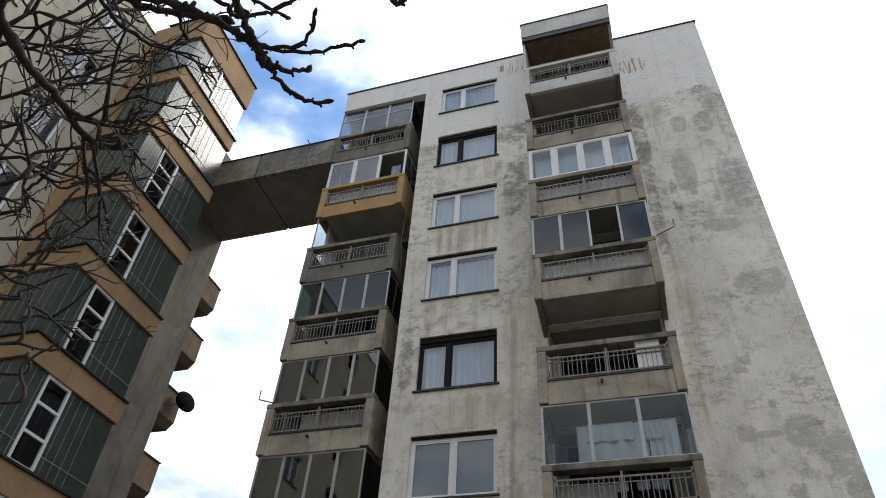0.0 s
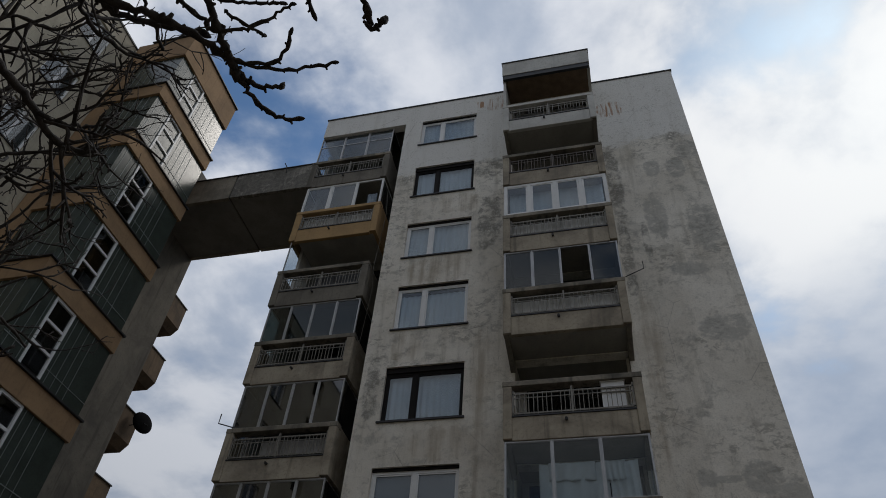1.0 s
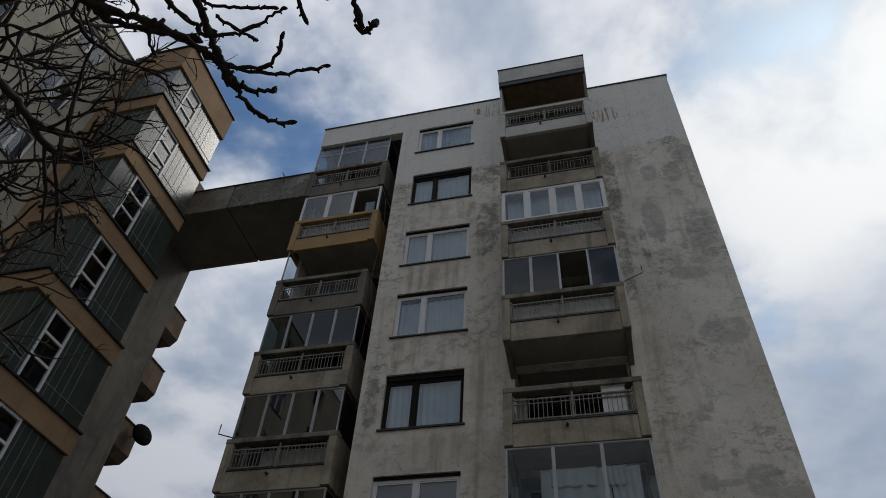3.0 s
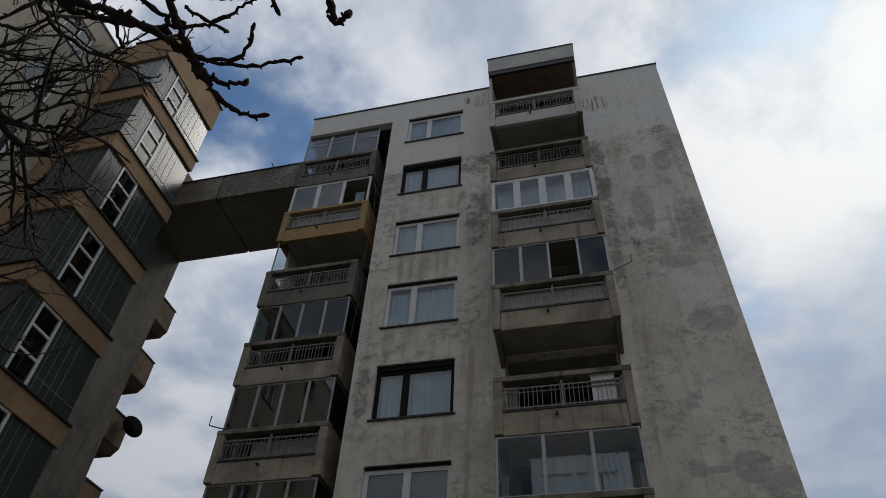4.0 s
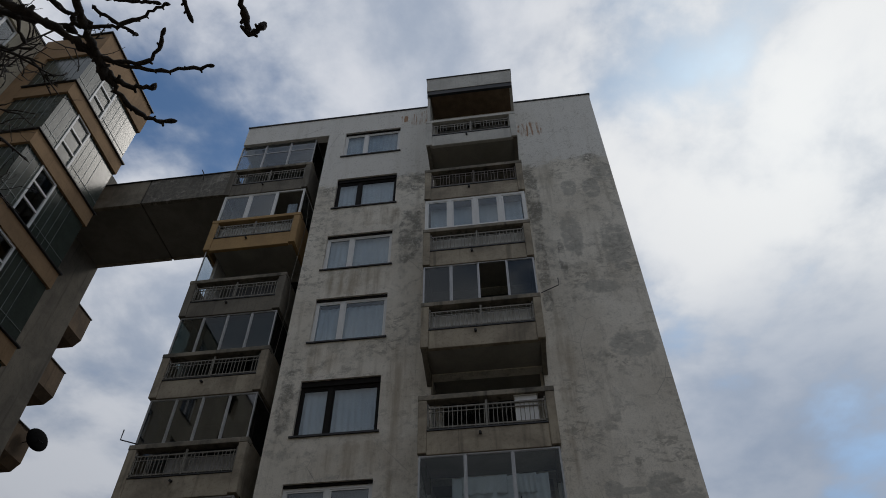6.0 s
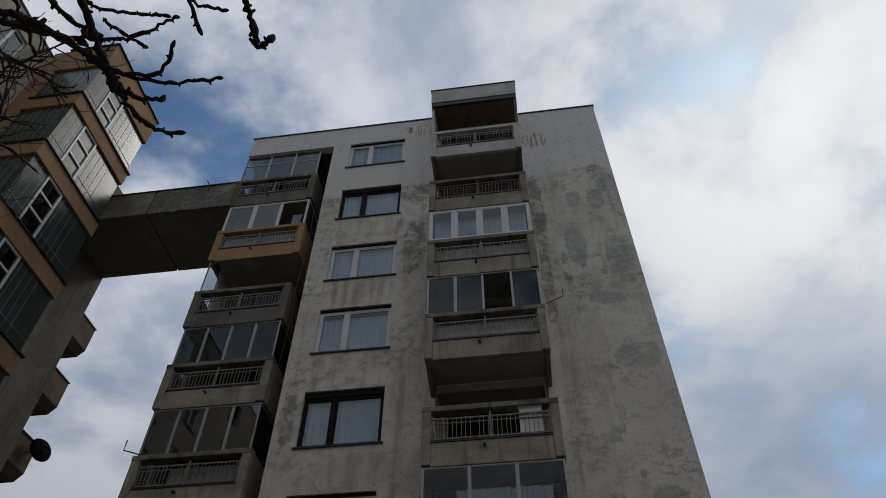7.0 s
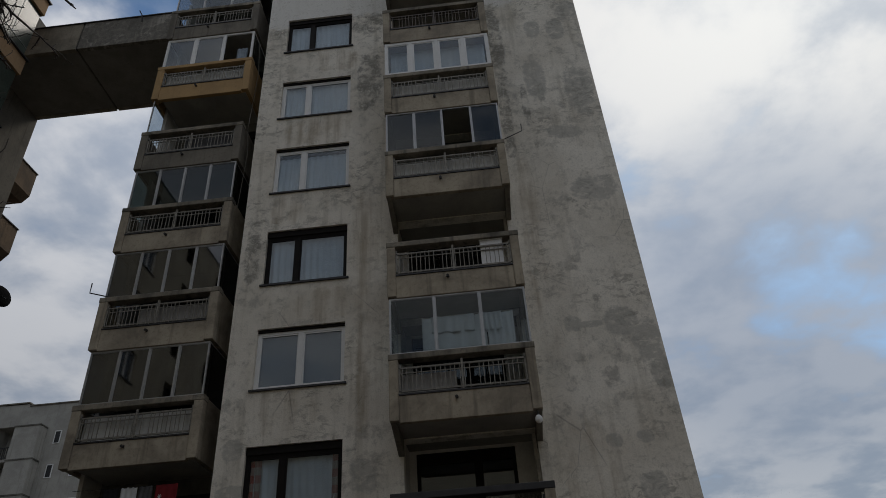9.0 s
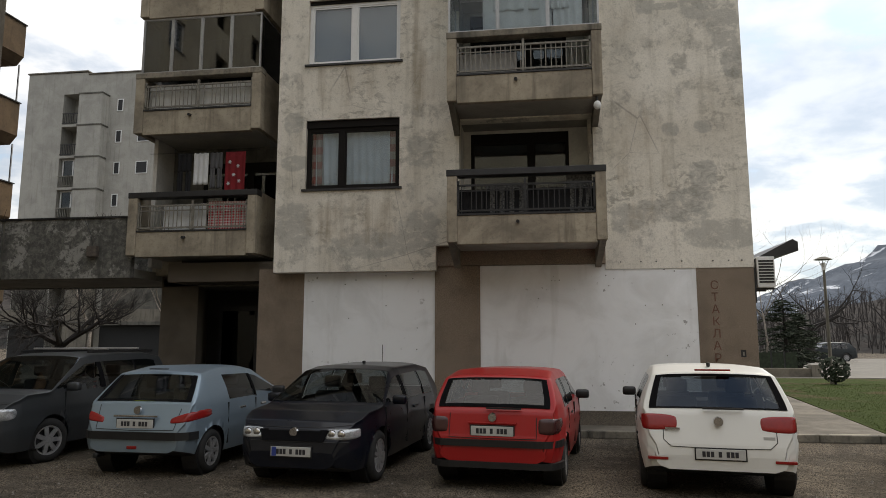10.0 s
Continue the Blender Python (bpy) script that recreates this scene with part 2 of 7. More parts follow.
    drips = n.noise(n.stretch(p, (15.0, 15.0, 0.9)), 1.0, 3.0, 0.6)
    rust = n.math("MULTIPLY", blobs([(2.65, 22.8, 0.42, 0.42), (-1.3, 24.0, 0.5, 0.42), (-1.95, 24.05, 0.16, 0.2)]), n.ramp(drips, 0.46, 0.62))
    col = n.mix(n.math("MULTIPLY", rust, 0.85), col, (0.36, 0.16, 0.05, 1))
    cracks = n.math("SUBTRACT", 1.0, n.ramp(n.cells(n.stretch(p, (1, 1, 0.8)), 0.55, "DISTANCE_TO_EDGE"), 0.0, 0.006))
    col = n.mix(n.math("MULTIPLY", n.math("MULTIPLY", cracks, n.ramp(a, 0.5, 0.6)), 0.5), col, (0.16, 0.15, 0.14, 1))
    col = n.mix(n.math("MULTIPLY", n.math("MULTIPLY", n.ramp(speck, 0.5, 0.62), n.ramp(b, 0.42, 0.6)), 0.38), col, (0.25, 0.228, 0.185, 1))
    col = n.mix(n.math("MULTIPLY", n.ramp(g, 0.45, 0.7), 0.32), col, (0.30, 0.28, 0.245, 1))
    n.bump(n.math("ADD", n.math("MULTIPLY", g, 0.6), n.math("ADD", b, n.math("MULTIPLY", speck, 0.5))), 0.55, 0.014)
    return n.done(col, 0.93)


def peeling(name, dark, mid, pale):
    """Old dark wall whose pale coat has come off in patches."""
    n = Nodes(name)
    p = n.place(True)
    a, b = n.noise(p, 1.3, 9.0, 0.72, 0.4), n.noise(p, 7.0, 8.0, 0.75, 0.3)
    c = n.mix(n.ramp(b, 0.4, 0.62), c4(dark), c4(mid))
    c = n.mix(n.math("MULTIPLY", n.ramp(a, 0.53, 0.58), n.ramp(b, 0.36, 0.5)), c, c4(pale))
    c = n.mix(n.math("MULTIPLY", n.ramp(n.noise(n.stretch(p, (4, 4, 0.4)), 1.0, 4.0), 0.5, 0.66), 0.6), c, c4(dark, 0.7))
    n.bump(n.math("ADD", a, b), 0.5, 0.02)
    return n.done(c, 0.93)


def pebble(name, a, b):
    n = Nodes(name)
    p = n.place(True)
    col = n.mix(n.ramp(n.noise(p, 60.0, 4.0, 0.8), 0.3, 0.7), c4(a), c4(b))
    col = n.mix(n.math("MULTIPLY", n.ramp(n.noise(p, 1.2), 0.45, 0.7), 0.4), col, c4(a, 0.6))
    n.bump(n.cells(p, 70.0, "DISTANCE_TO_EDGE"), 0.6, 0.01)
    return n.done(col, 0.9)


def asphalt():
    n = Nodes("gravelly_asphalt")
    p = n.place(True)
    stones = n.t.nodes.new("ShaderNodeTexVoronoi")
    n.put(stones.inputs["Vector"], p)
    stones.inputs["Scale"].default_value = 80.0
    sepc = n.t.nodes.new("ShaderNodeSeparateColor")
    n.t.links.new(stones.outputs["Color"], sepc.inputs[0])
    c = n.mix(n.ramp(sepc.outputs[0], 0.1, 0.95), (0.022, 0.018, 0.014, 1), (0.26, 0.215, 0.165, 1))
    c = n.mix(n.math("MULTIPLY", n.ramp(n.noise(p, 0.7, 8.0, 0.7, 0.5), 0.44, 0.58), 0.65), c, (0.045, 0.039, 0.032, 1))
    c = n.mix(n.math("MULTIPLY", n.ramp(n.noise(p, 9.0, 8.0, 0.8), 0.5, 0.62), 0.6), c, (0.14, 0.12, 0.095, 1))
    n.bump(n.math("SUBTRACT", 1.0, stones.outputs["Distance"]), 0.8, 0.015)
    n.b.inputs["Specular IOR Level"].default_value = 0.12
    return n.done(c, 0.95)


def soil(name, a, b, c3, scale=1.0, bump=0.5):
    n = Nodes(name)
    p = n.place(True)
    c = n.mix(n.ramp(n.noise(p, 2.0 * scale, 7.0, 0.7), 0.38, 0.62), c4(a), c4(b))
    c = n.mix(n.ramp(n.noise(p, 0.3 * scale, 5.0), 0.5, 0.68), c, c4(c3))
    n.bump(n.noise(p, 30.0 * scale, 3.0), bump, 0.03)
    n.b.inputs["Specular IOR Level"].default_value = 0.08
    return n.done(c, 0.95)


def glassy(name, tint=(1, 1, 1), base=0.055, gloss_rough=0.01):
    m = bpy.data.materials.new(name)
    m.use_nodes = True
    t = m.node_tree
    t.nodes.remove(t.nodes["Principled BSDF"])
    tr, gl, fr, mx, pw, ad = (t.nodes.new(k) for k in ("ShaderNodeBsdfTransparent", "ShaderNodeBsdfGlossy", "ShaderNodeLayerWeight", "ShaderNodeMixShader", "ShaderNodeMath", "ShaderNodeMath"))
    tr.inputs[0].default_value = c4(tint)
    gl.inputs["Roughness"].default_value = gloss_rough
    fr.inputs[0].default_value = 0.5
    pw.operation, ad.operation = "POWER", "MULTIPLY_ADD"
    pw.inputs[1].default_value = 4.5
    ad.inputs[1].default_value, ad.inputs[2].default_value = 0.9, base
    t.links.new(fr.outputs["Facing"], pw.inputs[0])
    t.links.new(pw.outputs[0], ad.inputs[0])
    t.links.new(ad.outputs[0], mx.inputs[0])
    t.links.new(tr.outputs[0], mx.inputs[1])
    t.links.new(gl.outputs[0], mx.inputs[2])
    t.links.new(mx.outputs[0], t.nodes["Material Output"].inputs[0])
    return m


def carpaint(name, col, metal=0.0, rough=0.3):
    n = Nodes(name)
    p = n.place(False)
    dust = n.noise(p, 3.0, 6.0, 0.7)
    c = n.mix(n.math("MULTIPLY", n.ramp(dust, 0.5, 0.8), 0.06), c4(col), (0.16, 0.145, 0.125, 1))
    n.b.inputs["Coat Weight"].default_value = 0.28
    n.b.inputs["Coat Roughness"].default_value = 0.05
    n.b.inputs["Specular IOR Level"].default_value = 0.2
    return n.done(c, n.math("ADD", n.math("MULTIPLY", dust, 0.2), rough), metal)


def checks(name, a, b, scale, low=0.5):
    """Cloth with a woven check."""
    n = Nodes(name)
    p = n.place(True)
    s = n.t.nodes.new("ShaderNodeSeparateXYZ")
    n.t.links.new(p, s.inputs[0])
    f = n.math("ADD", n.math("GREATER_THAN", n.math("FRACT", n.math("MULTIPLY", s.outputs[0], scale)), 0.5), n.math("GREATER_THAN", n.math("FRACT", n.math("MULTIPLY", s.outputs[2], scale)), 0.5))
    return n.done(n.mix(n.math("MULTIPLY", f, low), c4(a), c4(b)), 0.95)


M_WALL = facade()
M_CONC = concrete("stained_concrete", (0.42, 0.365, 0.28), (0.21, 0.18, 0.14), 0.6)
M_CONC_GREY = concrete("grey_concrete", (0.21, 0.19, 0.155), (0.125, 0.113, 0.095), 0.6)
M_CONC_MOSS = concrete("moss_streaked_concrete", (0.30, 0.265, 0.21), (0.085, 0.08, 0.066), 0.7)
# dark concrete for joints, and for walls whose shade is put into the colour
M_CONC_DARK = concrete("joint_and_shade_concrete", (0.15, 0.142, 0.122), (0.06, 0.058, 0.05), 0.5)
M_CONC_YEL = concrete("ochre_painted_concrete", (0.46, 0.30, 0.14), (0.36, 0.235, 0.115), 0.25)
M_CONC_WHITE = concrete("whitewashed_concrete", (0.62, 0.61, 0.57), (0.46, 0.45, 0.42), 0.25)
M_PEEL = peeling("peeling_bridge_wall", (0.075, 0.074, 0.067), (0.165, 0.16, 0.142), (0.30, 0.292, 0.268))
M_OCHRE = concrete("ochre_plaster", (0.37, 0.235, 0.125), (0.275, 0.175, 0.095), 0.35)
M_CREAM = concrete("cream_plaster", (0.45, 0.41, 0.315), (0.35, 0.315, 0.245), 0.25)
M_FARWALL = concrete("pale_render", (0.41, 0.398, 0.36), (0.32, 0.31, 0.28), 0.4)
M_SOFFIT = concrete("soffit_plaster", (0.36, 0.34, 0.30), (0.26, 0.25, 0.225), 0.1)
M_SOFFIT_GREY = concrete("grey_soffit_concrete", (0.27, 0.26, 0.235), (0.20, 0.192, 0.172), 0.15)
M_RIB = plain("dull_glass_rib", (0.24, 0.26, 0.25), 0.45, 0.2, 4.0, 0.2, 0.0)
M_FLAKE = peeling("flaking_parapet_paint", (0.15, 0.142, 0.125), (0.24, 0.225, 0.195), (0.34, 0.32, 0.28))
# darker copy of the brown pebbledash, with the entrance shade in its colour
M_BROWN_DARK = pebble("pebbledash_brown_shaded", (0.075, 0.062, 0.05), (0.20, 0.17, 0.135))
# ochre darkened because these balconies stand in shadow
M_FARBALC = concrete("shaded_ochre_concrete", (0.20, 0.135, 0.08), (0.11, 0.078, 0.05), 0.5)
M_BROWN = pebble("pebbledash_brown", (0.15, 0.115, 0.085), (0.33, 0.26, 0.20))


def boards():
    """White painted boards with grey damp spots and faint smears."""
    n = Nodes("white_panel_paint")
    p = n.place(True)
    smear = n.noise(p, 1.1, 7.0, 0.62, 0.6)
    spots = n.math("MULTIPLY", n.ramp(n.noise(p, 9.0, 3.0, 0.5), 0.66, 0.72), n.ramp(n.noise(p, 0.9, 2.0), 0.5, 0.62))
    c = n.mix(n.ramp(smear, 0.4, 0.68), (0.85, 0.86, 0.875, 1), (0.74, 0.745, 0.75, 1))
    c = n.mix(n.math("MULTIPLY", n.ramp(n.noise(n.stretch(p, (3, 3, 0.4)), 1.0, 5.0), 0.55, 0.7), 0.25), c, (0.5, 0.49, 0.46, 1))
    c = n.mix(n.math("MULTIPLY", spots, 0.75), c, (0.24, 0.23, 0.215, 1))
    n.bump(n.noise(p, 25.0, 4.0), 0.08, 0.004)
    return n.done(c, 0.6)


M_WHITE = boards()
M_INNER = plain("loggia_white_paint", (0.62, 0.60, 0.56), 0.8, 0, 1.5, 0.15, 0.1, True)
# near-black: the gloom of unlit rooms is put into the wall colour
M_ROOM = plain("room_gloom_wall", (0.05, 0.048, 0.046), 0.9, 0, 1.5, 0.2, 0, True)
M_PVC = plain("white_pvc", (0.74, 0.74, 0.73), 0.4, 0, 2.0, 0.08, 0.0)
M_ALU = plain("dull_aluminium", (0.42, 0.42, 0.42), 0.45, 0.6, 4.0, 0.2, 0.0)
M_DARKWOOD = plain("dark_stained_wood", (0.010, 0.008, 0.007), 0.7, 0, 5.0, 0.3, 0.2)
M_DARKWOOD.node_tree.nodes["Principled BSDF"].inputs["Specular IOR Level"].default_value = 0.2
M_BLACK = plain("black_painted_metal", (0.03, 0.03, 0.032), 0.5, 0.2, 5.0, 0.3, 0.1)
M_RAIL = plain("weathered_painted_steel", (0.24, 0.225, 0.195), 0.6, 0.2, 9.0, 0.35, 0.1)
M_RAIL_DARK = plain("rusty_dark_steel", (0.12, 0.10, 0.085), 0.65, 0.2, 9.0, 0.4, 0.1)
M_FLASH = plain("dark_sheet_metal", (0.05, 0.05, 0.052), 0.5, 0.6, 3.0, 0.3, 0.1)
M_GLASS = glassy("window_glass", (0.76, 0.81, 0.84), 0.08)
M_GLASS_SMOKE = glassy("smoked_glass", (0.40, 0.45, 0.45), 0.06)
M_GLASS_CLEAR = glassy("clear_balcony_glass", (0.82, 0.86, 0.87), 0.03)
# dark tint stands in for balcony shade, raised gloss for the reflected sky
M_GLASS_DIM = glassy("dimming_balcony_glass", (0.20, 0.235, 0.27), 0.15, 0.03)
M_CHANNEL_GLASS = plain("ribbed_channel_glass", (0.052, 0.064, 0.053), 0.22, 0.0, 2.0, 0.2, 0.0)
M_CURTAIN = plain("white_net_curtain", (0.78, 0.80, 0.82), 0.9, 0, 3.0, 0.1, 0.0)
M_BLIND = plain("grey_roller_blind", (0.30, 0.29, 0.275), 0.8, 0, 2.0, 0.08, 0.0)
M_SHEET = plain("white_bed_linen", (0.66, 0.67, 0.68), 0.9, 0, 3.0, 0.1, 0.05)
M_SCREEN = plain("white_balcony_screen", (0.55, 0.545, 0.52), 0.85, 0, 3.0, 0.12, 0.05)
M_RED = plain("red_cloth", (0.21, 0.012, 0.018), 0.9, 0, 4.0, 0.2, 0.05)
M_BLACKCLOTH = plain("black_cloth", (0.012, 0.012, 0.014), 0.95, 0, 4.0, 0.2, 0.05)
M_GREYCLOTH = plain("grey_cloth", (0.10, 0.10, 0.105), 0.95, 0, 4.0, 0.2, 0.05)
M_GINGHAM = checks("red_gingham", (0.62, 0.58, 0.56), (0.42, 0.02, 0.03), 16.0)
M_MAT = plain("patterned_dark_mat", (0.12, 0.12, 0.115), 0.9, 0, 26.0, 0.9, 0.3)
M_ASPHALT = asphalt()
M_PAVE = concrete("worn_paving_concrete", (0.20, 0.175, 0.14), (0.10, 0.088, 0.07), 0.0)
M_ROAD = soil("pale_road", (0.24, 0.225, 0.20), (0.20, 0.19, 0.17), (0.27, 0.25, 0.225), 0.8, 0.2)
M_GRASS = soil("winter_grass", (0.036, 0.054, 0.012), (0.055, 0.074, 0.02), (0.085, 0.07, 0.035), 2.0, 0.9)
M_FOREST = soil("leafless_forest", (0.032, 0.029, 0.028), (0.06, 0.052, 0.048), (0.026, 0.029, 0.029), 0.15, 1.0)
M_BARK = plain("dark_bark", (0.024, 0.02, 0.018), 0.9, 0, 14.0, 0.5, 0.6)
M_TWIG = plain("knobbly_twig_bark", (0.05, 0.041, 0.035), 0.85, 0, 40.0, 0.6, 0.6)
M_BARK_PALE = plain("pale_bark", (0.22, 0.19, 0.16), 0.9, 0, 14.0, 0.5, 0.5)
M_NEEDLE = plain("spruce_needles", (0.028, 0.040, 0.022), 0.9, 0, 6.0, 0.5, 0.2)
M_TYRE = plain("tyre_rubber", (0.018, 0.018, 0.018), 0.85, 0, 12.0, 0.4, 0.2)
M_RIM = plain("wheel_trim_silver", (0.36, 0.36, 0.37), 0.4, 0.5, 6.0, 0.2, 0.0)
M_TRIM = plain("black_plastic_trim", (0.012, 0.012, 0.013), 0.5, 0, 8.0, 0.3, 0.05)
M_CARGLASS = glassy("car_glass", (0.34, 0.38, 0.39), 0.07)
M_SEAT = plain("dark_seat_cloth", (0.03, 0.03, 0.033), 0.9, 0, 8.0, 0.3, 0.1)
M_TAIL = plain("red_lamp_plastic", (0.26, 0.012, 0.011), 0.2, 0, 4.0, 0.15, 0.0)
M_TAIL_DARK = plain("smoked_lamp_plastic", (0.045, 0.012, 0.012), 0.2, 0, 4.0, 0.15, 0.0)
M_HEAD = plain("clear_lamp", (0.50, 0.52, 0.54), 0.15, 0.5, 9.0, 0.5, 0.1)
M_CHROME = plain("bright_chrome", (0.65, 0.65, 0.66), 0.15, 1.0, 4.0, 0.1, 0.0)
M_PLATE = plain("white_plate", (0.5, 0.5, 0.48), 0.5, 0, 4.0, 0.1, 0.0)
M_INK = plain("dark_ink", (0.03, 0.03, 0.035), 0.6, 0, 4.0, 0.2, 0.0)
M_BLUE = plain("blue_strip", (0.03, 0.06, 0.28), 0.5, 0, 4.0, 0.1, 0.0)
M_GRILLE = plain("dull_black_grille", (0.006, 0.006, 0.007), 0.9, 0, 8.0, 0.3, 0.0)
M_GRILLE.node_tree.nodes["Principled BSDF"].inputs["Specular IOR Level"].default_value = 0.08
M_DOORGLASS = glassy("dark_door_glass", (0.12, 0.13, 0.13), 0.03)
M_LETTER = plain("faded_red_brown_paint", (0.15, 0.068, 0.045), 0.8, 0, 9.0, 0.3, 0.1)


# ---------------- mesh helpers ----------------
def bm_box(bm, a, b, bevel=0.0):
    a, b = [min(p, q) for p, q in zip(a, b)], [max(p, q) for p, q in zip(a, b)]
    m = Matrix.Translation([(p + q) / 2 for p, q in zip(a, b)]) @ Matrix.Diagonal((*[q - p for p, q in zip(a, b)], 1))
    made = bmesh.ops.create_cube(bm, size=1, matrix=m)["verts"]
    if bevel:
        edges = list({e for v in made for e in v.link_edges})
        bmesh.ops.bevel(bm, geom=edges, offset=bevel, segments=2, affect="EDGES", profile=0.6)
    return bm


def boxes(rows, bevel=0.0):
    bm = bmesh.new()
    for a, b in rows:
        bm_box(bm, a, b, bevel)
    return bm


def bm_tube(bm, pts, radii, sides=7):
    """A tapered round bar along points."""
    rings = []
    for i, p in enumerate(pts):
        p = Vector(p)
        d = (Vector(pts[min(i + 1, len(pts) - 1)]) - Vector(pts[max(i - 1, 0)])).normalized()
        u = d.orthogonal().normalized()
        v = d.cross(u)
        r = radii[i] if isinstance(radii, (list, tuple)) else radii
        rings.append([bm.verts.new(p + r * (math.cos(k * math.tau / sides) * u + math.sin(k * math.tau / sides) * v)) for k in range(sides)])
    for a, b in zip(rings, rings[1:]):
        best = min(range(sides), key=lambda s: sum((a[k].co - b[(k + s) % sides].co).length for k in range(sides)))
        for k in range(sides):
            bm.faces.new((a[k], a[(k + 1) % sides], b[(k + 1 + best) % sides], b[(k + best) % sides]))
    bm.faces.new(rings[0][::-1])
    bm.faces.new(rings[-1])
    return bm


def mesh_of(name, bm, material, smooth=False):
    bmesh.ops.recalc_face_normals(bm, faces=bm.faces)
    me = bpy.data.meshes.new(name)
    bm.to_mesh(me)
    bm.free()
    me.materials.append(material)
    if smooth:
        for f in me.polygons:
            f.use_smooth = True
    return me


def part(name, bm, material, parent=None, label="", smooth=False):
    me = bm if isinstance(bm, bpy.types.Mesh) else mesh_of(name, bm, material, smooth)
    ob = new(name, me)
    if parent:
        ob.parent = parent
        ob.matrix_parent_inverse = parent.matrix_world.inverted() if parent.parent is None else Matrix()
    if label:
        tagged(ob, label)
    return ob


def thing(name, label, category, at=(0, 0, 0), group="", kind=""):
    ob = new(name)
    ob.location = at
    ob.matrix_world = Matrix.Translation(at)
    return tagged(ob, label, category, group, kind)


def sub(name, me, parent, m=None):
    """A part with shared mesh data, at a pose in the parent's space."""
    ob = new(name, me)
    ob.parent = parent
    if m is not None:
        ob.matrix_basis = m
    return ob


def wall(name, xs, zs, holes, y0, y1, material, label, category="wall"):
    """A wall in the xz plane with rectangular openings through it."""
    gx = sorted({*xs, *[v for h in holes for v in h[:2]]})
    gz = sorted({*zs, *[v for h in holes for v in h[2:]]})
    bm = bmesh.new()
    inside = lambda x, z: any(h[0] < x < h[1] and h[2] < z < h[3] for h in holes)
    vs = {}

    def vert(x, y, z):
        k = (round(x, 4), round(y, 4), round(z, 4))
        if k not in vs:
            vs[k] = bm.verts.new(k)
        return vs[k]

    solid = lambda i, k: 0 <= i < len(gx) - 1 and 0 <= k < len(gz) - 1 and not inside((gx[i] + gx[i + 1]) / 2, (gz[k] + gz[k + 1]) / 2)
    for i in range(len(gx) - 1):
        for k in range(len(gz) - 1):
            if not solid(i, k):
                continue
            a, b, c, d = gx[i], gx[i + 1], gz[k], gz[k + 1]
            for y in (y0, y1):
                bm.faces.new([vert(a, y, c), vert(b, y, c), vert(b, y, d), vert(a, y, d)])
            if not solid(i - 1, k):
                bm.faces.new([vert(a, y0, c), vert(a, y1, c), vert(a, y1, d), vert(a, y0, d)])
            if not solid(i + 1, k):
                bm.faces.new([vert(b, y0, c), vert(b, y1, c), vert(b, y1, d), vert(b, y0, d)])
            if not solid(i, k - 1):
                bm.faces.new([vert(a, y0, c), vert(b, y0, c), vert(b, y1, c), vert(a, y1, c)])
            if not solid(i, k + 1):
                bm.faces.new([vert(a, y0, d), vert(b, y0, d), vert(b, y1, d), vert(a, y1, d)])
    return tagged(part(name, bm, material), label, category, kind="structure")


def block(name, a, b, material, label, category="wall", bevel=0.0):
    return tagged(part(name, boxes([(a, b)], bevel), material), label, category, kind="structure")


def cloth(x0, x1, y, z0, z1, folds, depth=0.03, sag=0.0, seed=0):
    """A hanging cloth with folds, as thin as cloth, closed at the back."""
    rnd = random.Random(seed)
    bm = bmesh.new()
    nx, nz = max(12, int(folds * 6)), 8
    ph = rnd.random() * 6
    front, back = [], []
    for i in range(nx + 1):
        u = i / nx
        col_f, col_b = [], []
        for k in range(nz + 1):
            w = k / nz
            yy = y + depth * math.sin(u * folds * math.tau + ph + 0.6 * math.sin(3 * w + ph)) * (0.4 + 0.6 * (1 - w))
            top = z1 - sag * math.sin(u * math.pi)
            z = z0 + (top - z0) * w + 0.01 * math.sin(u * 17 + ph) * (1 - w)
            col_f.append(bm.verts.new((x0 + (x1 - x0) * u, yy, z)))
            col_b.append(bm.verts.new((x0 + (x1 - x0) * u, yy + 0.006, z)))
        front.append(col_f), back.append(col_b)
    for g, flip in ((front, 1), (back, -1)):
        for i in range(nx):
            for k in range(nz):
                bm.faces.new([g[i][k], g[i + 1][k], g[i + 1][k + 1], g[i][k + 1]][::flip])
    ring = lambda g: [g[i][0] for i in range(nx + 1)] + [g[nx][k] for k in range(1, nz + 1)] + [g[i][nz] for i in range(nx - 1, -1, -1)] + [g[0][k] for k in range(nz - 1, 0, -1)]
    f, b = ring(front), ring(back)
    for i in range(len(f)):
        j = (i + 1) % len(f)
        bm.faces.new([f[i], f[j], b[j], b[i]])
    return bm


# ---------------- ground ----------------
GZ = -0.04
STEP = [2.82 * k for k in range(7)]     # storeys over the first one
SILL = [5.007, 7.84, 10.58, 13.455, 16.233, 19.113, 22.03]

bm = bmesh.new()
bmesh.ops.create_grid(bm, x_segments=40, y_segments=40, size=2500, matrix=Matrix.Translation((0, 0, GZ)))
tagged(part("ground", bm, M_ASPHALT), "dark gravelly asphalt of the parking yard", "ground", kind="structure")

# ---------------- main block ----------------
XL, XR, ROOF = -4.82, 5.085, 24.66
SB = 0.25                                 # the wall beside the balconies is set back
WX0, WX1 = -4.17, -2.075
WIN_H = [1.548, 1.52, 1.613, 1.60, 1.524, 1.571, 1.488]
RX0, RX1, RY = -0.9, 2.13, -1.1          # balconies that stand out
LX0, LX1, LY = -8.32, -5.27, 0.04          # balconies in the recess
BOT = 3.58                                # underside of the first balcony
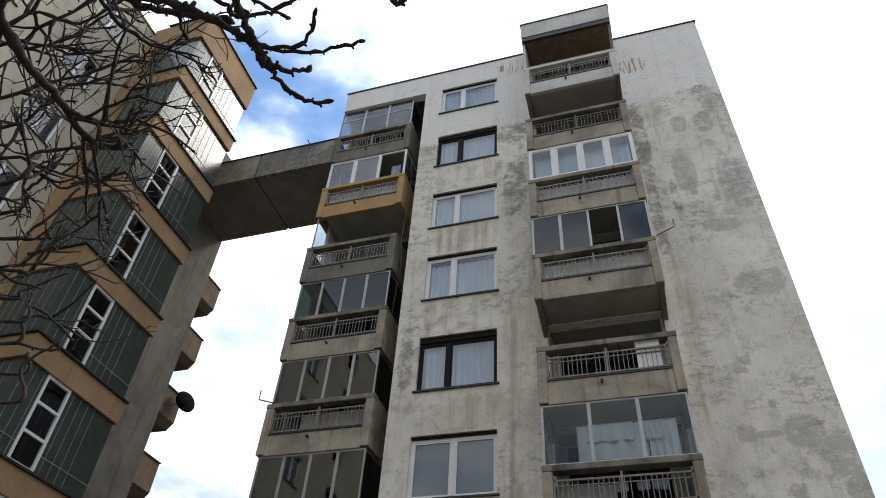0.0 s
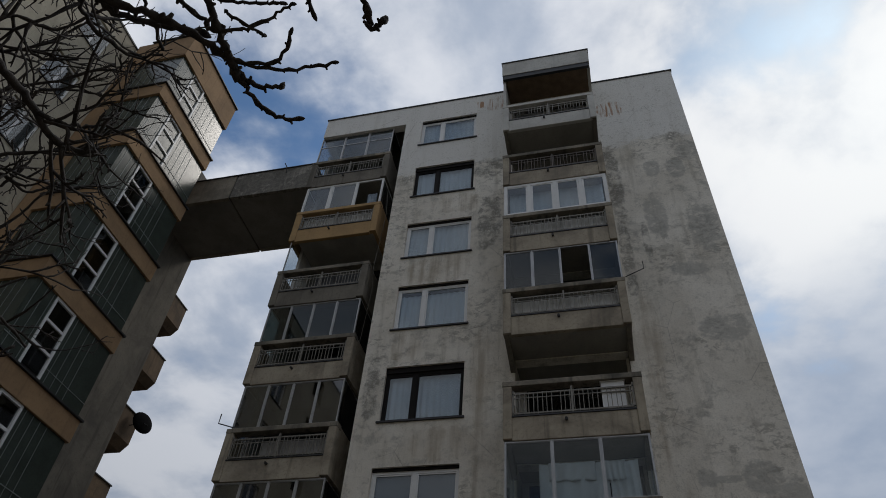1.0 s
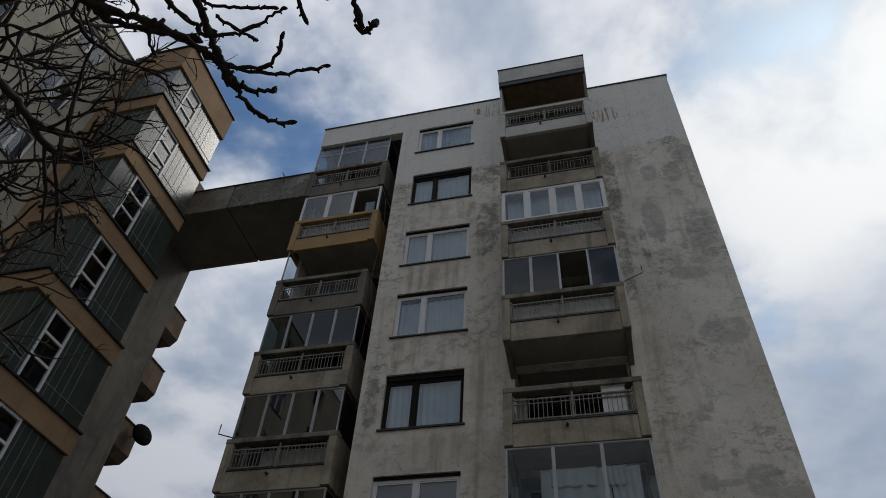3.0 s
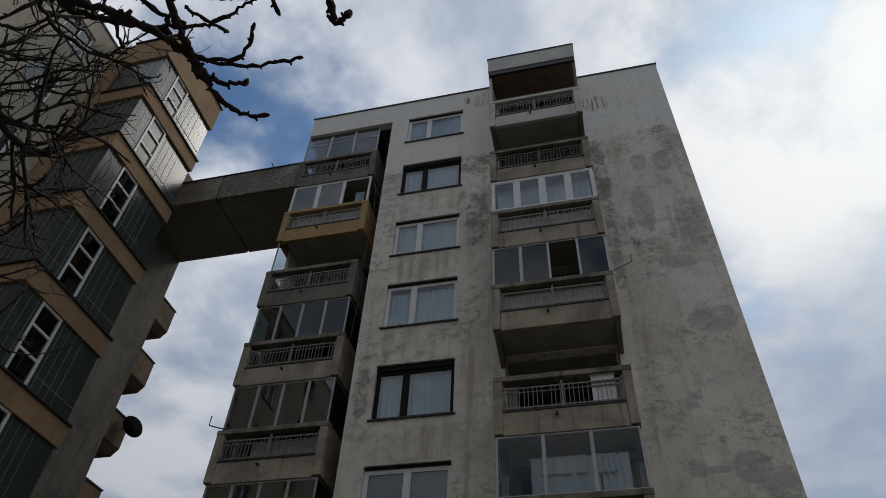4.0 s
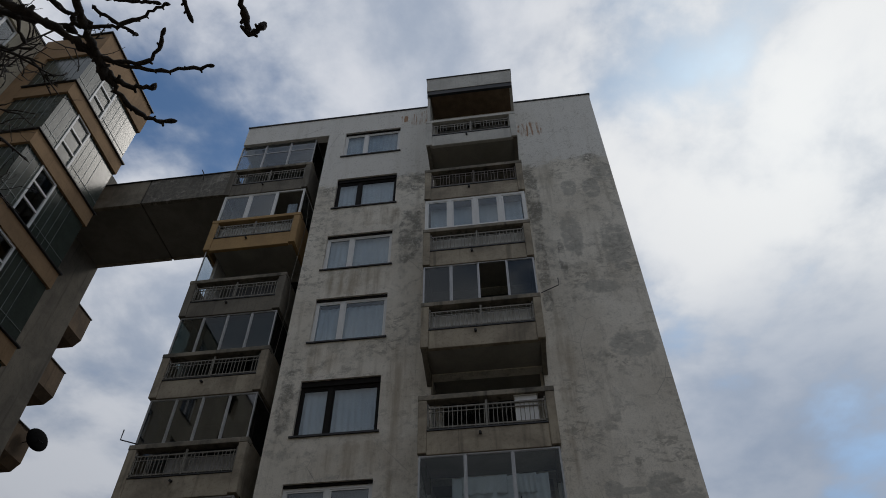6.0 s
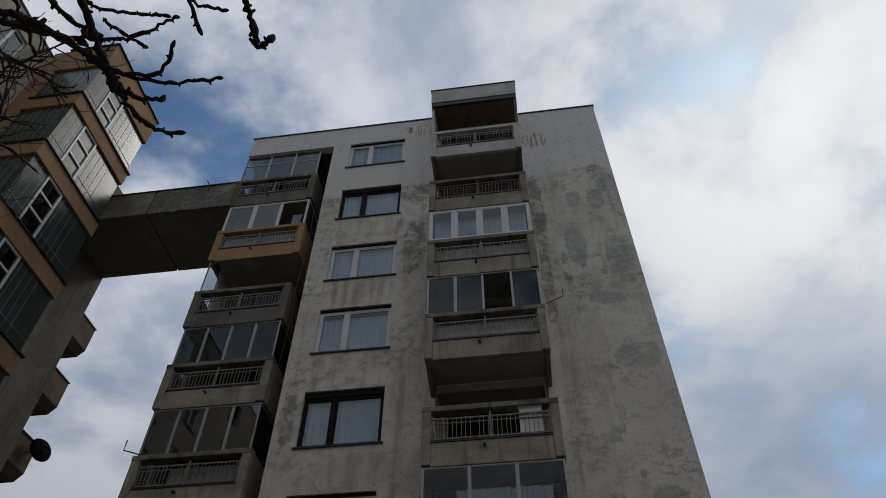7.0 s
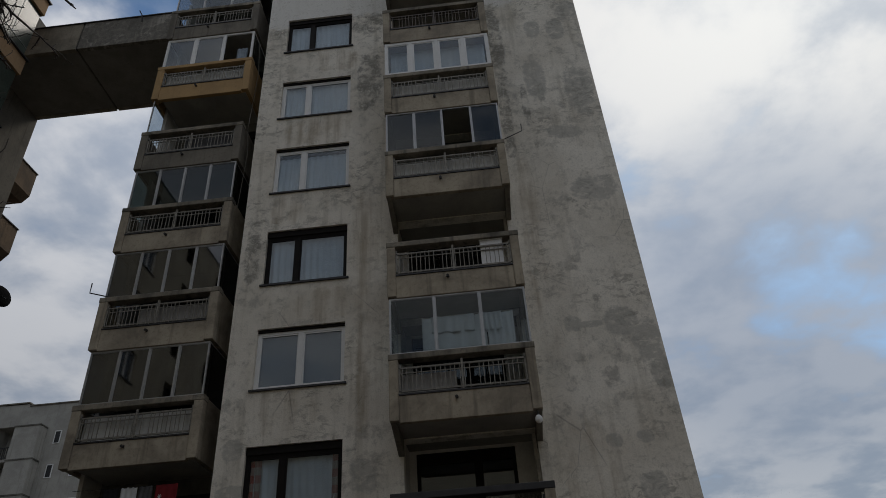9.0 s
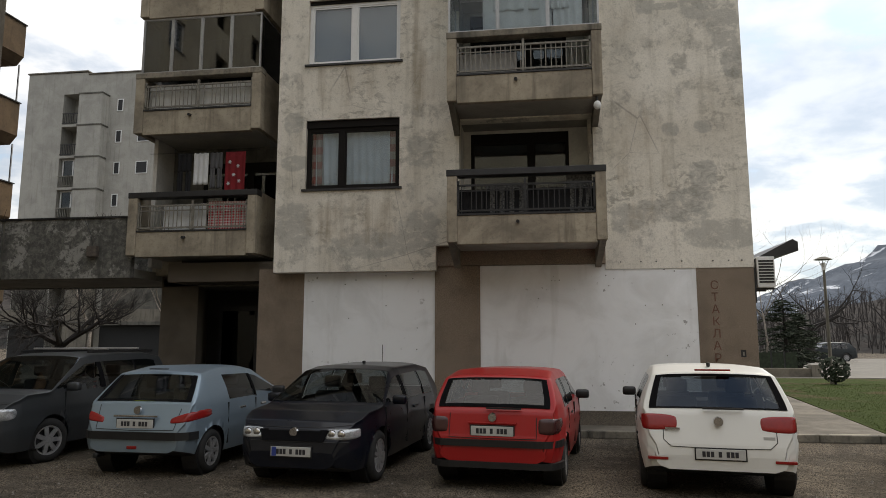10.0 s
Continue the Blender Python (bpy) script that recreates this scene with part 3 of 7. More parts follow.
win_holes = [(WX0, WX1, SILL[k], SILL[k] + WIN_H[k]) for k in range(7)]
log_holes = [(RX0 + 0.12, RX1 - 0.13, BOT + 0.2 + STEP[k], (BOT + STEP[k + 1] if k < 6 else 23.7)) for k in range(7)]
wall("wall_front", (XL, -1.28, RX1 - 0.13), (3.31, 3.72, ROOF), win_holes + log_holes + [(-1.28, 2.2, 3.2, 3.72)], 0.0, 0.3, M_WALL,
     "weathered beige plaster front with grey repair patches")
wall("wall_front_right", (RX1 - 0.127, XR), (3.31, ROOF), [(RX1 - 0.2, 2.2, 3.2, 3.72)], SB, SB + 0.3, M_WALL, "weathered beige plaster wall with grey repair patches, set back")
block("wall_right", (XR - 0.3, SB + 0.303, 3.31), (XR, 11, ROOF), M_WALL, "stained plaster side wall of the tall block")
block("wall_recess", (XL, 0.3, 3.31), (XL + 0.3, 1.5, ROOF), M_WALL, "plaster return wall beside the recessed balconies")
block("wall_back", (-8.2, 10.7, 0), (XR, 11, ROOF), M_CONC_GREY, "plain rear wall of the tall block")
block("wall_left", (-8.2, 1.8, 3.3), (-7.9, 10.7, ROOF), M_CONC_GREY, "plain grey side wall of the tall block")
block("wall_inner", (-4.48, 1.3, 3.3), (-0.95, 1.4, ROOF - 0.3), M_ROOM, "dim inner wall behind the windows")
block("ceiling", (-8.2, 0.31, ROOF - 0.35), (XR - 0.3, 10.7, ROOF - 0.06), M_CONC_GREY, "flat concrete roof slab", "roof")
block("floor", (-8.2, 1.5, 3.05), (XR - 0.3, 10.7, 3.24), M_CONC_GREY, "concrete slab over the ground floor", "floor")
# heads of the recess and of the column of loggias
block("wall_lintel", (-8.2, 0.0, 23.53), (XL - 0.003, 0.3, ROOF), M_WALL, "plaster parapet over the recessed balconies")
block("wall_side_head", (-8.2, 0.303, 23.53), (-7.9, 1.8, ROOF), M_WALL, "plaster parapet end of the tall block")
tagged(part("trim", boxes([((-8.23, -0.04, ROOF), (RX0 - 0.02, 0.3, ROOF + 0.05)), ((RX1 + 0.1, SB - 0.04, ROOF), (XR + 0.04, SB + 0.3, ROOF + 0.05)),
                           ((XR - 0.3, SB + 0.303, ROOF), (XR + 0.04, 11, ROOF + 0.05)), ((-8.23, 0.3, ROOF), (-7.93, 11, ROOF + 0.05))]), M_FLASH),
       "dark sheet metal flashing along the roof edge", "trim", kind="structure")
# back and cheeks of the loggias
door_holes = [(-0.62, 1.55, BOT + 0.22 + STEP[k], BOT + 0.22 + STEP[k] + 2.56) for k in range(7)]
wall("wall_loggia_right", (RX0, RX1), (3.3, ROOF - 0.3), door_holes, 0.9, 1.0, M_INNER, "off-white painted back wall of the balconies")
block("wall_loggia_cheek_1", (RX0 - 0.05, 0.3, 3.4), (RX0 + 0.117, 0.9, ROOF - 0.36), M_INNER, "off-white painted side wall of the balconies")
block("wall_loggia_cheek_2", (RX1 - 0.127, SB + 0.303, 3.4), (RX1 + 0.05, 0.9, ROOF - 0.36), M_INNER, "off-white painted side wall of the balconies")
left_holes = [(-7.3, -5.35, BOT + 0.25 + STEP[k], BOT + 0.25 + STEP[k] + 2.25) for k in range(7)]
# darker than the right-hand back wall: shade of the recess is in the colour
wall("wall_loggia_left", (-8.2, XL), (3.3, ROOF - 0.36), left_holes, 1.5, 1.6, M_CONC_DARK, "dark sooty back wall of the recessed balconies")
block("wall_loggia_end", (-8.2, 0.75, 3.45), (-8.1, 1.497, 23.29), M_INNER, "off-white painted end wall of the recessed balconies")
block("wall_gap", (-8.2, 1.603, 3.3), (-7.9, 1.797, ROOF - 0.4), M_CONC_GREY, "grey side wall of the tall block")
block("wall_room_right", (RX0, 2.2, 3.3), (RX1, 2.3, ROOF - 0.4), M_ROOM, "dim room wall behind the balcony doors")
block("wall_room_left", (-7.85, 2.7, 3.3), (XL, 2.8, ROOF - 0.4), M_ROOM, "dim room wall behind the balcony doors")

# ground floor
block("wall_base_left", (-5.25, 0.28, GZ), (-4.21, 0.55, 3.305), M_BROWN, "brown pebbledash pier at the entrance")
block("wall_base_mid", (-1.33, 0.22, GZ), (-0.38, 0.5, 3.305), M_BROWN, "brown pebbledash pier between white panels")
block("wall_base_right", (3.97, SB + 0.015, GZ), (XR - 0.01, 0.6, 3.305), M_BROWN, "brown pebbledash pier with faded painted letters")
block("wall_panel_1", (-4.21, 0.27, 0.36), (-1.33, 0.5, 3.305), M_WHITE, "white boarded shop front with small holes")
block("wall_panel_2", (-0.38, 0.27, 0.36), (3.97, 0.5, 3.305), M_WHITE, "large white boarded shop front with small holes")
block("baseboard_1", (-4.21, 0.24, GZ), (-1.33, 0.5, 0.357), M_BROWN_DARK, "dark damp concrete plinth", "plinth")
block("baseboard_2", (-0.38, 0.24, GZ), (3.97, 0.5, 0.357), M_BROWN_DARK, "dark damp concrete plinth", "plinth")
block("wall_base_side", (XR - 0.31, 0.603, GZ), (XR - 0.01, 11, 3.305), M_BROWN, "brown pebbledash side wall of the ground floor")
block("wall_beam", (-1.275, 0.16, 3.312), (2.195, 0.3, 3.717), M_BROWN, "brown beam set back under the balcony")
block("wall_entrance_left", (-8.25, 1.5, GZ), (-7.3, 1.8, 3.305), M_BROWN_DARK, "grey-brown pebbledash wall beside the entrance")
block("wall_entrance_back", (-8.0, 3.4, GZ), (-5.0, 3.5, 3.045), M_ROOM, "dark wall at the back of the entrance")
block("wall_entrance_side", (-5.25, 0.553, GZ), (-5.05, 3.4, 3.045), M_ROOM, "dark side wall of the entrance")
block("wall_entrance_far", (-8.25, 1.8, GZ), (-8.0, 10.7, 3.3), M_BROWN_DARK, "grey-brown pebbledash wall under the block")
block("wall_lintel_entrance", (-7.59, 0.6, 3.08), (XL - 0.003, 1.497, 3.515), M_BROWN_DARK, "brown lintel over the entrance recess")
block("wall_beam_end", (-8.35, 1.2, 3.3), (-7.6, 1.48, 3.75), M_CONC, "pale concrete beam end over the entrance wall")

door = thing("door_1", "dark glazed entrance door in a deep recess", "door", kind="structure")
part("frame", boxes([((-7.3, 2.6, 0.12), (-7.2, 2.68, 2.5)), ((-5.35, 2.6, 0.12), (-5.25, 2.68, 2.5)), ((-7.3, 2.6, 2.5), (-5.25, 2.68, 2.62)), ((-6.32, 2.6, 0.12), (-6.22, 2.68, 2.5))]), M_BLACK, door)
for a, b in ((-7.2, -6.32), (-6.22, -5.35)):
    part("pane", boxes([((a, 2.63, 0.14), (b, 2.64, 2.5))]), M_DOORGLASS, door).visible_shadow = False
block("floor_entrance", (-8.0, 0.3, GZ), (-5.0, 3.4, 0.12), M_PAVE, "worn concrete floor of the entrance", "floor")

# lettering on the pier: one faded painted letter under the other
for i, ch in enumerate("СТАКЛАР"):
    cu = bpy.data.curves.new("letter", "FONT")
    cu.body, cu.size, cu.align_x, cu.extrude = ch, 0.235, "CENTER", 0.002
    tmp = bpy.data.objects.new("letter", cu)
    me = bpy.data.meshes.new_from_object(tmp)
    me.materials.append(M_LETTER)
    bpy.data.objects.remove(tmp)
    ob = new("painted_letter", me)
    ob.matrix_world = pose(4.31, SB + 0.012, 2.77 - 0.24 * i, 90)
    tagged(ob, "faded red-brown painted capital letter on the pebbledash pier", "sign", "letters painted on the pier")
box_ = thing("meter_box", "small dark niche with a broken meter in the pier", "meter box", (4.79, SB + 0.015, 1.5))
part("frame", boxes([((-0.07, -0.012, -0.09), (-0.05, 0.004, 0.09)), ((0.05, -0.012, -0.09), (0.07, 0.004, 0.09)), ((-0.05, -0.012, 0.07), (0.05, 0.004, 0.09)), ((-0.05, -0.012, -0.09), (0.05, 0.004, -0.07))]), M_BROWN, box_)
part("backing", boxes([((-0.05, -0.004, -0.07), (0.05, 0.004, 0.07))]), M_BLACK, box_)
part("meter", boxes([((-0.012, -0.012, -0.045), (0.016, -0.003, 0.03))], 0.004), M_RAIL, box_)
for c in box_.children:
    c.matrix_parent_inverse = Matrix()

# bolts and holes along the white boards
me_bolt = mesh_of("bolt", boxes([((-0.01, -0.006, -0.01), (0.01, 0.01, 0.01))], 0.004), M_BLACK)
rnd = random.Random(5)
for i in range(20):
    x = rnd.uniform(-4.1, 3.8)
    if -1.4 < x < -0.3:
        continue
    ob = new("bolt", me_bolt)
    ob.matrix_world = pose(x, 0.265, rnd.choice((3.15, 3.1, 2.6, 2.2, 1.6)) + rnd.uniform(-0.15, 0.05))
    tagged(ob, "dark bolt stub in the white board", "bolt", "bolts in the boards")


# ---------------- windows of the front ----------------
def window(k, frame_mat, style, curtain, label):
    z0, z1 = SILL[k], SILL[k] + WIN_H[k]
    w = thing("window_%d" % (k + 1), label, "window", kind="structure")
    y0, y1, f = 0.1, 0.17, 0.07
    split = WX0 + (0.80 if style == "small" else 1.04)
    zt = z1 - (0.16 if k in (0, 2, 5) else 0.07)
    rows = [((WX0, y0, z0), (WX0 + f, y1, zt)), ((WX1 - f, y0, z0), (WX1, y1, zt)), ((WX0 + f, y0, z0), (WX1 - f, y1, z0 + f)),
            ((WX0 + f, y0, zt - f), (WX1 - f, y1, zt)), ((split - f * 0.8, y0 - 0.01, z0 + f), (split + f * 0.8, y1, zt - f))]
    part("window_frame", boxes(rows), frame_mat, w)
    # shutter box on windows 0, 2, 5; only a thin dark strip elsewhere
    if zt < z1:
        part("shutter_box", boxes([((WX0, 0.06, zt), (WX1, 0.2, z1))]), M_DARKWOOD, w)
    for a, b in ((WX0 + f, split - f * 0.8), (split + f * 0.8, WX1 - f)):
        sash = part("sash", boxes([((a, y0 + 0.01, z0 + f), (a + 0.035, y1 - 0.01, zt - f)), ((b - 0.035, y0 + 0.01, z0 + f), (b, y1 - 0.01, zt - f)),
                                   ((a + 0.035, y0 + 0.01, z0 + f), (b - 0.035, y1 - 0.01, z0 + f + 0.035)), ((a + 0.035, y0 + 0.01, zt - f - 0.035), (b - 0.035, y1 - 0.01, zt - f))]), frame_mat, w)
        part("pane", boxes([((a + 0.035, 0.13, z0 + f + 0.035), (b - 0.035, 0.138, zt - f - 0.035))]), M_GLASS, w).visible_shadow = False
    part("window_sill", boxes([((WX0 - 0.06, -0.05, z0 - 0.045), (WX1 + 0.06, 0.1, z0 - 0.003))]), M_FLASH, w)
    if curtain == "blind":
        part("roller_blind", boxes([((WX0 + 0.05, 0.2, z0 + 0.04), (WX1 - 0.05, 0.21, zt))]), M_BLIND, w)
    else:
        a, b = (WX0 + 0.05, WX1 - 0.05)
        part("net_curtain", cloth(a, b, 0.22, z0 + (0.02 if curtain != "half" else 0.0), z1 - (0.02 if curtain != "half" else 0.25), 12, 0.038, seed=k), M_CURTAIN, w, smooth=True)
        if curtain == "red":
            part("red_curtain", cloth(a, a + 0.28, 0.19, z0 + 0.02, z1 - 0.03, 3, 0.02, seed=k), checks("red_plaid", (0.42, 0.34, 0.32), (0.40, 0.03, 0.03), 3.0), w, smooth=True)
            part("red_curtain", cloth(b - 0.2, b, 0.19, z0 + 0.02, z1 - 0.03, 3, 0.02, seed=k + 9), bpy.data.materials["red_plaid"], w, smooth=True)
    return w


window(0, M_DARKWOOD, "small", "red", "dark wooden window with net and red plaid curtains")
window(1, M_PVC, "even", "blind", "white plastic window with grey blinds drawn")
window(2, M_DARKWOOD, "small", "net", "dark wooden window with white net curtains")
window(3, M_PVC, "small", "half", "white plastic window with short net curtains")
window(4, M_PVC, "small", "net", "white plastic window with pale curtains")
window(5, M_DARKWOOD, "small", "net", "dark wooden window with white curtains drawn")
window(6, M_PVC, "small", "net", "low white plastic window under the roof edge")


def french_window(n, x0, x1, z0, y, mat, h, label):
    """Balcony door with a window beside it."""
    w = thing("window_%d" % n, label, "window", kind="structure")
    f = 0.08
    mid = x0 + 0.62 * (x1 - x0)
    part("window_frame", boxes([((x0, y, z0), (x0 + f, y + 0.07, z0 + h)), ((x1 - f, y, z0), (x1, y + 0.07, z0 + h)), ((x0 + f, y, z0 + h - 0.25), (x1 - f, y + 0.07, z0 + h)),
                                ((x0 + f, y, z0), (x1 - f, y + 0.07, z0 + 0.1)), ((mid - 0.09, y, z0 + 0.1), (mid + 0.09, y + 0.07, z0 + h - 0.25)), ((x0 + f, y, z0 + 0.8), (mid - 0.09, y + 0.07, z0 + 0.9))]), mat, w)
    for a, b in ((x0 + f, mid - 0.09), (mid + 0.09, x1 - f)):
        part("pane", boxes([((a, y + 0.03, z0 + 0.1), (b, y + 0.038, z0 + h - 0.25))]), M_GLASS, w).visible_shadow = False
    return w


for k in range(7):
    french_window(8 + k, -0.62, 1.55, BOT + 0.22 + STEP[k], 0.92, M_DARKWOOD, 2.56, "dark wooden balcony door and window behind the balustrade")
    french_window(15 + k, -7.3, -5.35, BOT + 0.25 + STEP[k], 1.52, M_DARKWOOD, 2.25, "dark wooden balcony door and window in the recess")


# ---------------- balconies ----------------
BAR = {}


def balcony(k, side, wallmat, topmat, railmat, label, style="plain"):
    x0, x1, yf, yb = (RX0, RX1, RY, -0.003) if side == "right" else (LX0, LX1, LY, 1.497)
    zb = BOT + STEP[k] + (0.0 if side == "right" else 0.02)
    zt = zb + 1.47
    o0, o1, s = zb + 0.56, zt - 0.17, 0.2 if side == "right" else 0.22
    b = thing("balcony", label, "balcony", (x0, yf, zb), "balconies of the tall block")
    inv = Matrix.Translation((-x0, -yf, -zb))

    def add(name, rows, mat, parent=b, bevel=0.0, lab=""):
        q = boxes(rows, bevel)
        bmesh.ops.transform(q, matrix=inv, verts=q.verts)
        ob = new(name, mesh_of(name, q, mat))
        ob.parent = parent
        return tagged(ob, lab) if lab else ob

    add("front_panel", [((x0 + s, yf + 0.02, zb), (x1 - s, yf + 0.14, o0))], wallmat, bevel=0.012)
    add("cheek", [((x0, yf, zb + 0.04), (x0 + s - 0.003, yf + 0.22, zt - 0.13))], wallmat, bevel=0.015)
    add("cheek", [((x1 - s + 0.003, yf, zb + 0.04), (x1, yf + 0.22, zt - 0.13))], wallmat, bevel=0.015)
    add("top_beam", [((x0 - 0.01, yf - 0.01, zt - 0.128), (x1 + 0.01, yf + 0.26, zt))], topmat, bevel=0.012)
    add("side_panel", [((x0 + 0.01, yf + 0.223, zb + 0.06), (x0 + 0.12, yb, zt - 0.02))], wallmat)
    add("side_panel", [((x1 - 0.12, yf + 0.223, zb + 0.06), (x1 - 0.01, yb + (SB if side == "right" else 0), zt - 0.02))], wallmat)
    yb2 = yb if side == "left" else 0.895
    xa, xb = (x0 + 0.121, x1 - 0.121) if side == "left" else (RX0 + 0.125, RX1 - 0.135)
    add("slab", [((xa + (0.2 if side == "left" else 0), yf + 0.143, zb + 0.03), (xb, yb2, zb + 0.2))], M_SOFFIT)
    add("ledge", [((x0 + s, yf + 0.0, o0 + 0.002), (x1 - s, yf + 0.16, o0 + 0.035))], M_BLACK)
    # drain spout
    q = bm_tube(bmesh.new(), [((x0 + x1) / 2 - 0.15, yf + 0.1, o0 - 0.12), ((x0 + x1) / 2 - 0.15, yf - 0.07, o0 - 0.15)], 0.033, 8)
    bmesh.ops.transform(q, matrix=inv, verts=q.verts)
    sp = new("drain_spout", mesh_of("drain_spout", q, M_BLACK))
    sp.parent = b
    # corner brackets that run down the wall below the slab
    if side == "right":
        for xx in (x0 + 0.02, x1 - 0.14):
            q = bmesh.new()
            ye = -0.004 if xx < 1 else SB - 0.004
            prof = [(ye, zb + 0.05), (yf + 0.05, zb + 0.03), (ye, zb - 0.34)]
            vs = [[q.verts.new((xx + d, y, z)) for y, z in prof] for d in (0, 0.12)]
            q.faces.new(vs[0]), q.faces.new(vs[1][::-1])
            for i in range(3):
                j = (i + 1) % 3
                q.faces.new([vs[0][i], vs[0][j], vs[1][j], vs[1][i]])
            bmesh.ops.transform(q, matrix=inv, verts=q.verts)
            br = new("bracket", mesh_of("bracket", q, M_CONC_GREY))
            br.parent = b
    # railing in the opening: two rails, a middle post and uneven pairs of bars
    xa, xb = x0 + s + 0.03, x1 - s - 0.03
    yr = yf + 0.06
    add("rail", [((xa - 0.03, yr - 0.02, o0 + 0.08), (xb + 0.03, yr + 0.02, o0 + 0.115))], railmat)
    add("rail", [((xa - 0.03, yr - 0.02, o1 - 0.16), (xb + 0.03, yr + 0.02, o1 - 0.125))], railmat)
    add("rail", [((xa - 0.03, yr - 0.012, o1 - 0.262), (xb + 0.03, yr + 0.012, o1 - 0.242))], railmat)
    add("post", [(((xa + xb) / 2 - 0.022, yr - 0.022, o0 + 0.036), ((xa + xb) / 2 + 0.022, yr + 0.022, o1 - 0.03))], railmat)
    for px in (xa - 0.01, xb + 0.01):
        add("post", [((px - 0.02, yr - 0.02, o0 + 0.036), (px + 0.02, yr + 0.02, o1 - 0.05))], railmat)
    key = (railmat.name, style)
    if key not in BAR:
        bh = o1 - o0 - 0.19
        BAR[key] = mesh_of("bar", boxes([((-0.008, -0.03, 0), (0.008, -0.014, bh))]), railmat)
    n = 13
    for i in range(n):
        u = xa + (xb - xa) * (i + 0.5) / n
        for d in (-0.045, 0.045):
            if (i * 7 + k) % 5 == 0 and d > 0:
                continue
            sub("bar", BAR[key], b, pose(u + d - x0, yr - yf, o0 + 0.05 + 0.02 * ((i * 5 + k) % 3) / 2 - zb))
    return b, zb, zt, o0, o1


def glazing(k, side, mat, n, label, pane=M_GLASS, opened=(), sides=True, transom=False, top=None, bar=0.035):
    """Framed glass on the parapet, up to the balcony above."""
    x0, x1, yf = (RX0 + 0.03, RX1 - 0.03, RY + 0.05) if side == "right" else (LX0 + 0.08, LX1 - 0.06, LY + 0.06)
    z0 = BOT + STEP[k] + 1.47 + (0.0 if side == "right" else 0.02) + 0.003
    z1 = top if top else BOT + STEP[k + 1] + (0.0 if side == "right" else 0.02) - 0.003
    g = thing("balcony_glazing", label, "balcony glazing", (x0, yf, z0), "glazed balconies")
    inv = Matrix.Translation((-x0, -yf, -z0))

    def add(name, rows, m):
        q = boxes(rows)
        bmesh.ops.transform(q, matrix=inv, verts=q.verts)
        ob = new(name, mesh_of(name, q, m))
        ob.parent = g
        return ob

    add("bottom_rail", [((x0, yf, z0), (x1, yf + 0.05, z0 + bar))], mat)
    add("top_rail", [((x0, yf, z1 - bar), (x1, yf + 0.05, z1))], mat)
    step = (x1 - x0) / n
    for i in range(n + 1):
        c = min(max(x0 + i * step, x0 + bar / 2), x1 - bar / 2)
        add("mullion", [((c - bar / 2, yf - 0.004, z0 + bar), (c + bar / 2, yf + 0.05, z1 - bar))], mat)
    for i in range(n):
        a, b = x0 + i * step + bar / 2 + 0.003, x0 + (i + 1) * step - bar / 2 - 0.003
        if i in opened:
            continue
        s2 = bar * 0.6
        add("sash", [((a, yf + 0.012, z0 + bar), (a + s2, yf + 0.04, z1 - bar)), ((b - s2, yf + 0.012, z0 + bar), (b, yf + 0.04, z1 - bar)),
                     ((a, yf + 0.013, z0 + bar), (b, yf + 0.039, z0 + bar + s2 * 0.6)), ((a, yf + 0.013, z1 - bar - s2 * 0.6), (b, yf + 0.039, z1 - bar))], mat)
        if transom:
            add("transom", [((a + bar * 0.6, yf + 0.01, z0 + 0.62 * (z1 - z0)), (b - bar * 0.6, yf + 0.04, z0 + 0.62 * (z1 - z0) + bar))], mat)
        p = add("pane", [((a + bar * 0.6, yf + 0.022, z0 + bar), (b - bar * 0.6, yf + 0.028, z1 - bar))], pane)
        p.visible_shadow = False
    if sides:
        ends = (-0.006,) if side == "right" else (1.45,)
        for xx in (x0 + 0.004, x1 - 0.034):
            ye = ends[0]
            add("side_frame", [((xx, yf + 0.054, z0), (xx + 0.03, ye, z0 + 0.03)), ((xx, yf + 0.054, z1 - 0.03), (xx + 0.03, ye, z1)), ((xx, ye - 0.03, z0 + 0.03), (xx + 0.03, ye, z1 - 0.03))], mat)
            p = add("pane", [((xx + 0.012, yf + 0.054, z0 + 0.03), (xx + 0.018, ye - 0.03, z1 - 0.03))], pane)
            p.visible_shadow = False
    return g


R_LABEL = ["concrete balcony with a black top rail and dark mats", "stained concrete balcony with pale railing under glazing", "mossy concrete balcony, open, with a white box behind the rail",
           "concrete balcony with a white screen behind its railing", "concrete balcony with a white slatted screen under white windows", "dirty concrete balcony, open, with an empty railing", "whitewashed top balcony with an open railing"]
L_LABEL = ["concrete balcony hung with laundry and gingham cloth", "concrete balcony with a pale screen behind its bars", "stained concrete balcony with pale railing under smoked glass", "stained concrete balcony with pale railing, part glazed",
           "mossy concrete balcony under an open recess", "ochre painted balcony with a lace screen", "brown stained balcony below roof glazing"]
INFO = {}
for k in range(7):
    INFO["R", k] = balcony(k, "right", M_CONC_WHITE if k == 6 else M_CONC, M_BLACK if k == 0 else (M_CONC_WHITE if k == 6 else M_CONC_MOSS), M_BLACK if k == 0 else M_RAIL_DARK if k == 5 else M_RAIL, R_LABEL[k])
    INFO["L", k] = balcony(k, "left", M_CONC_YEL if k == 5 else (M_CONC_GREY if k in (4, 6) else M_CONC), M_BLACK if k == 0 else (M_CONC_YEL if k == 5 else M_CONC_MOSS), M_RAIL, L_LABEL[k])

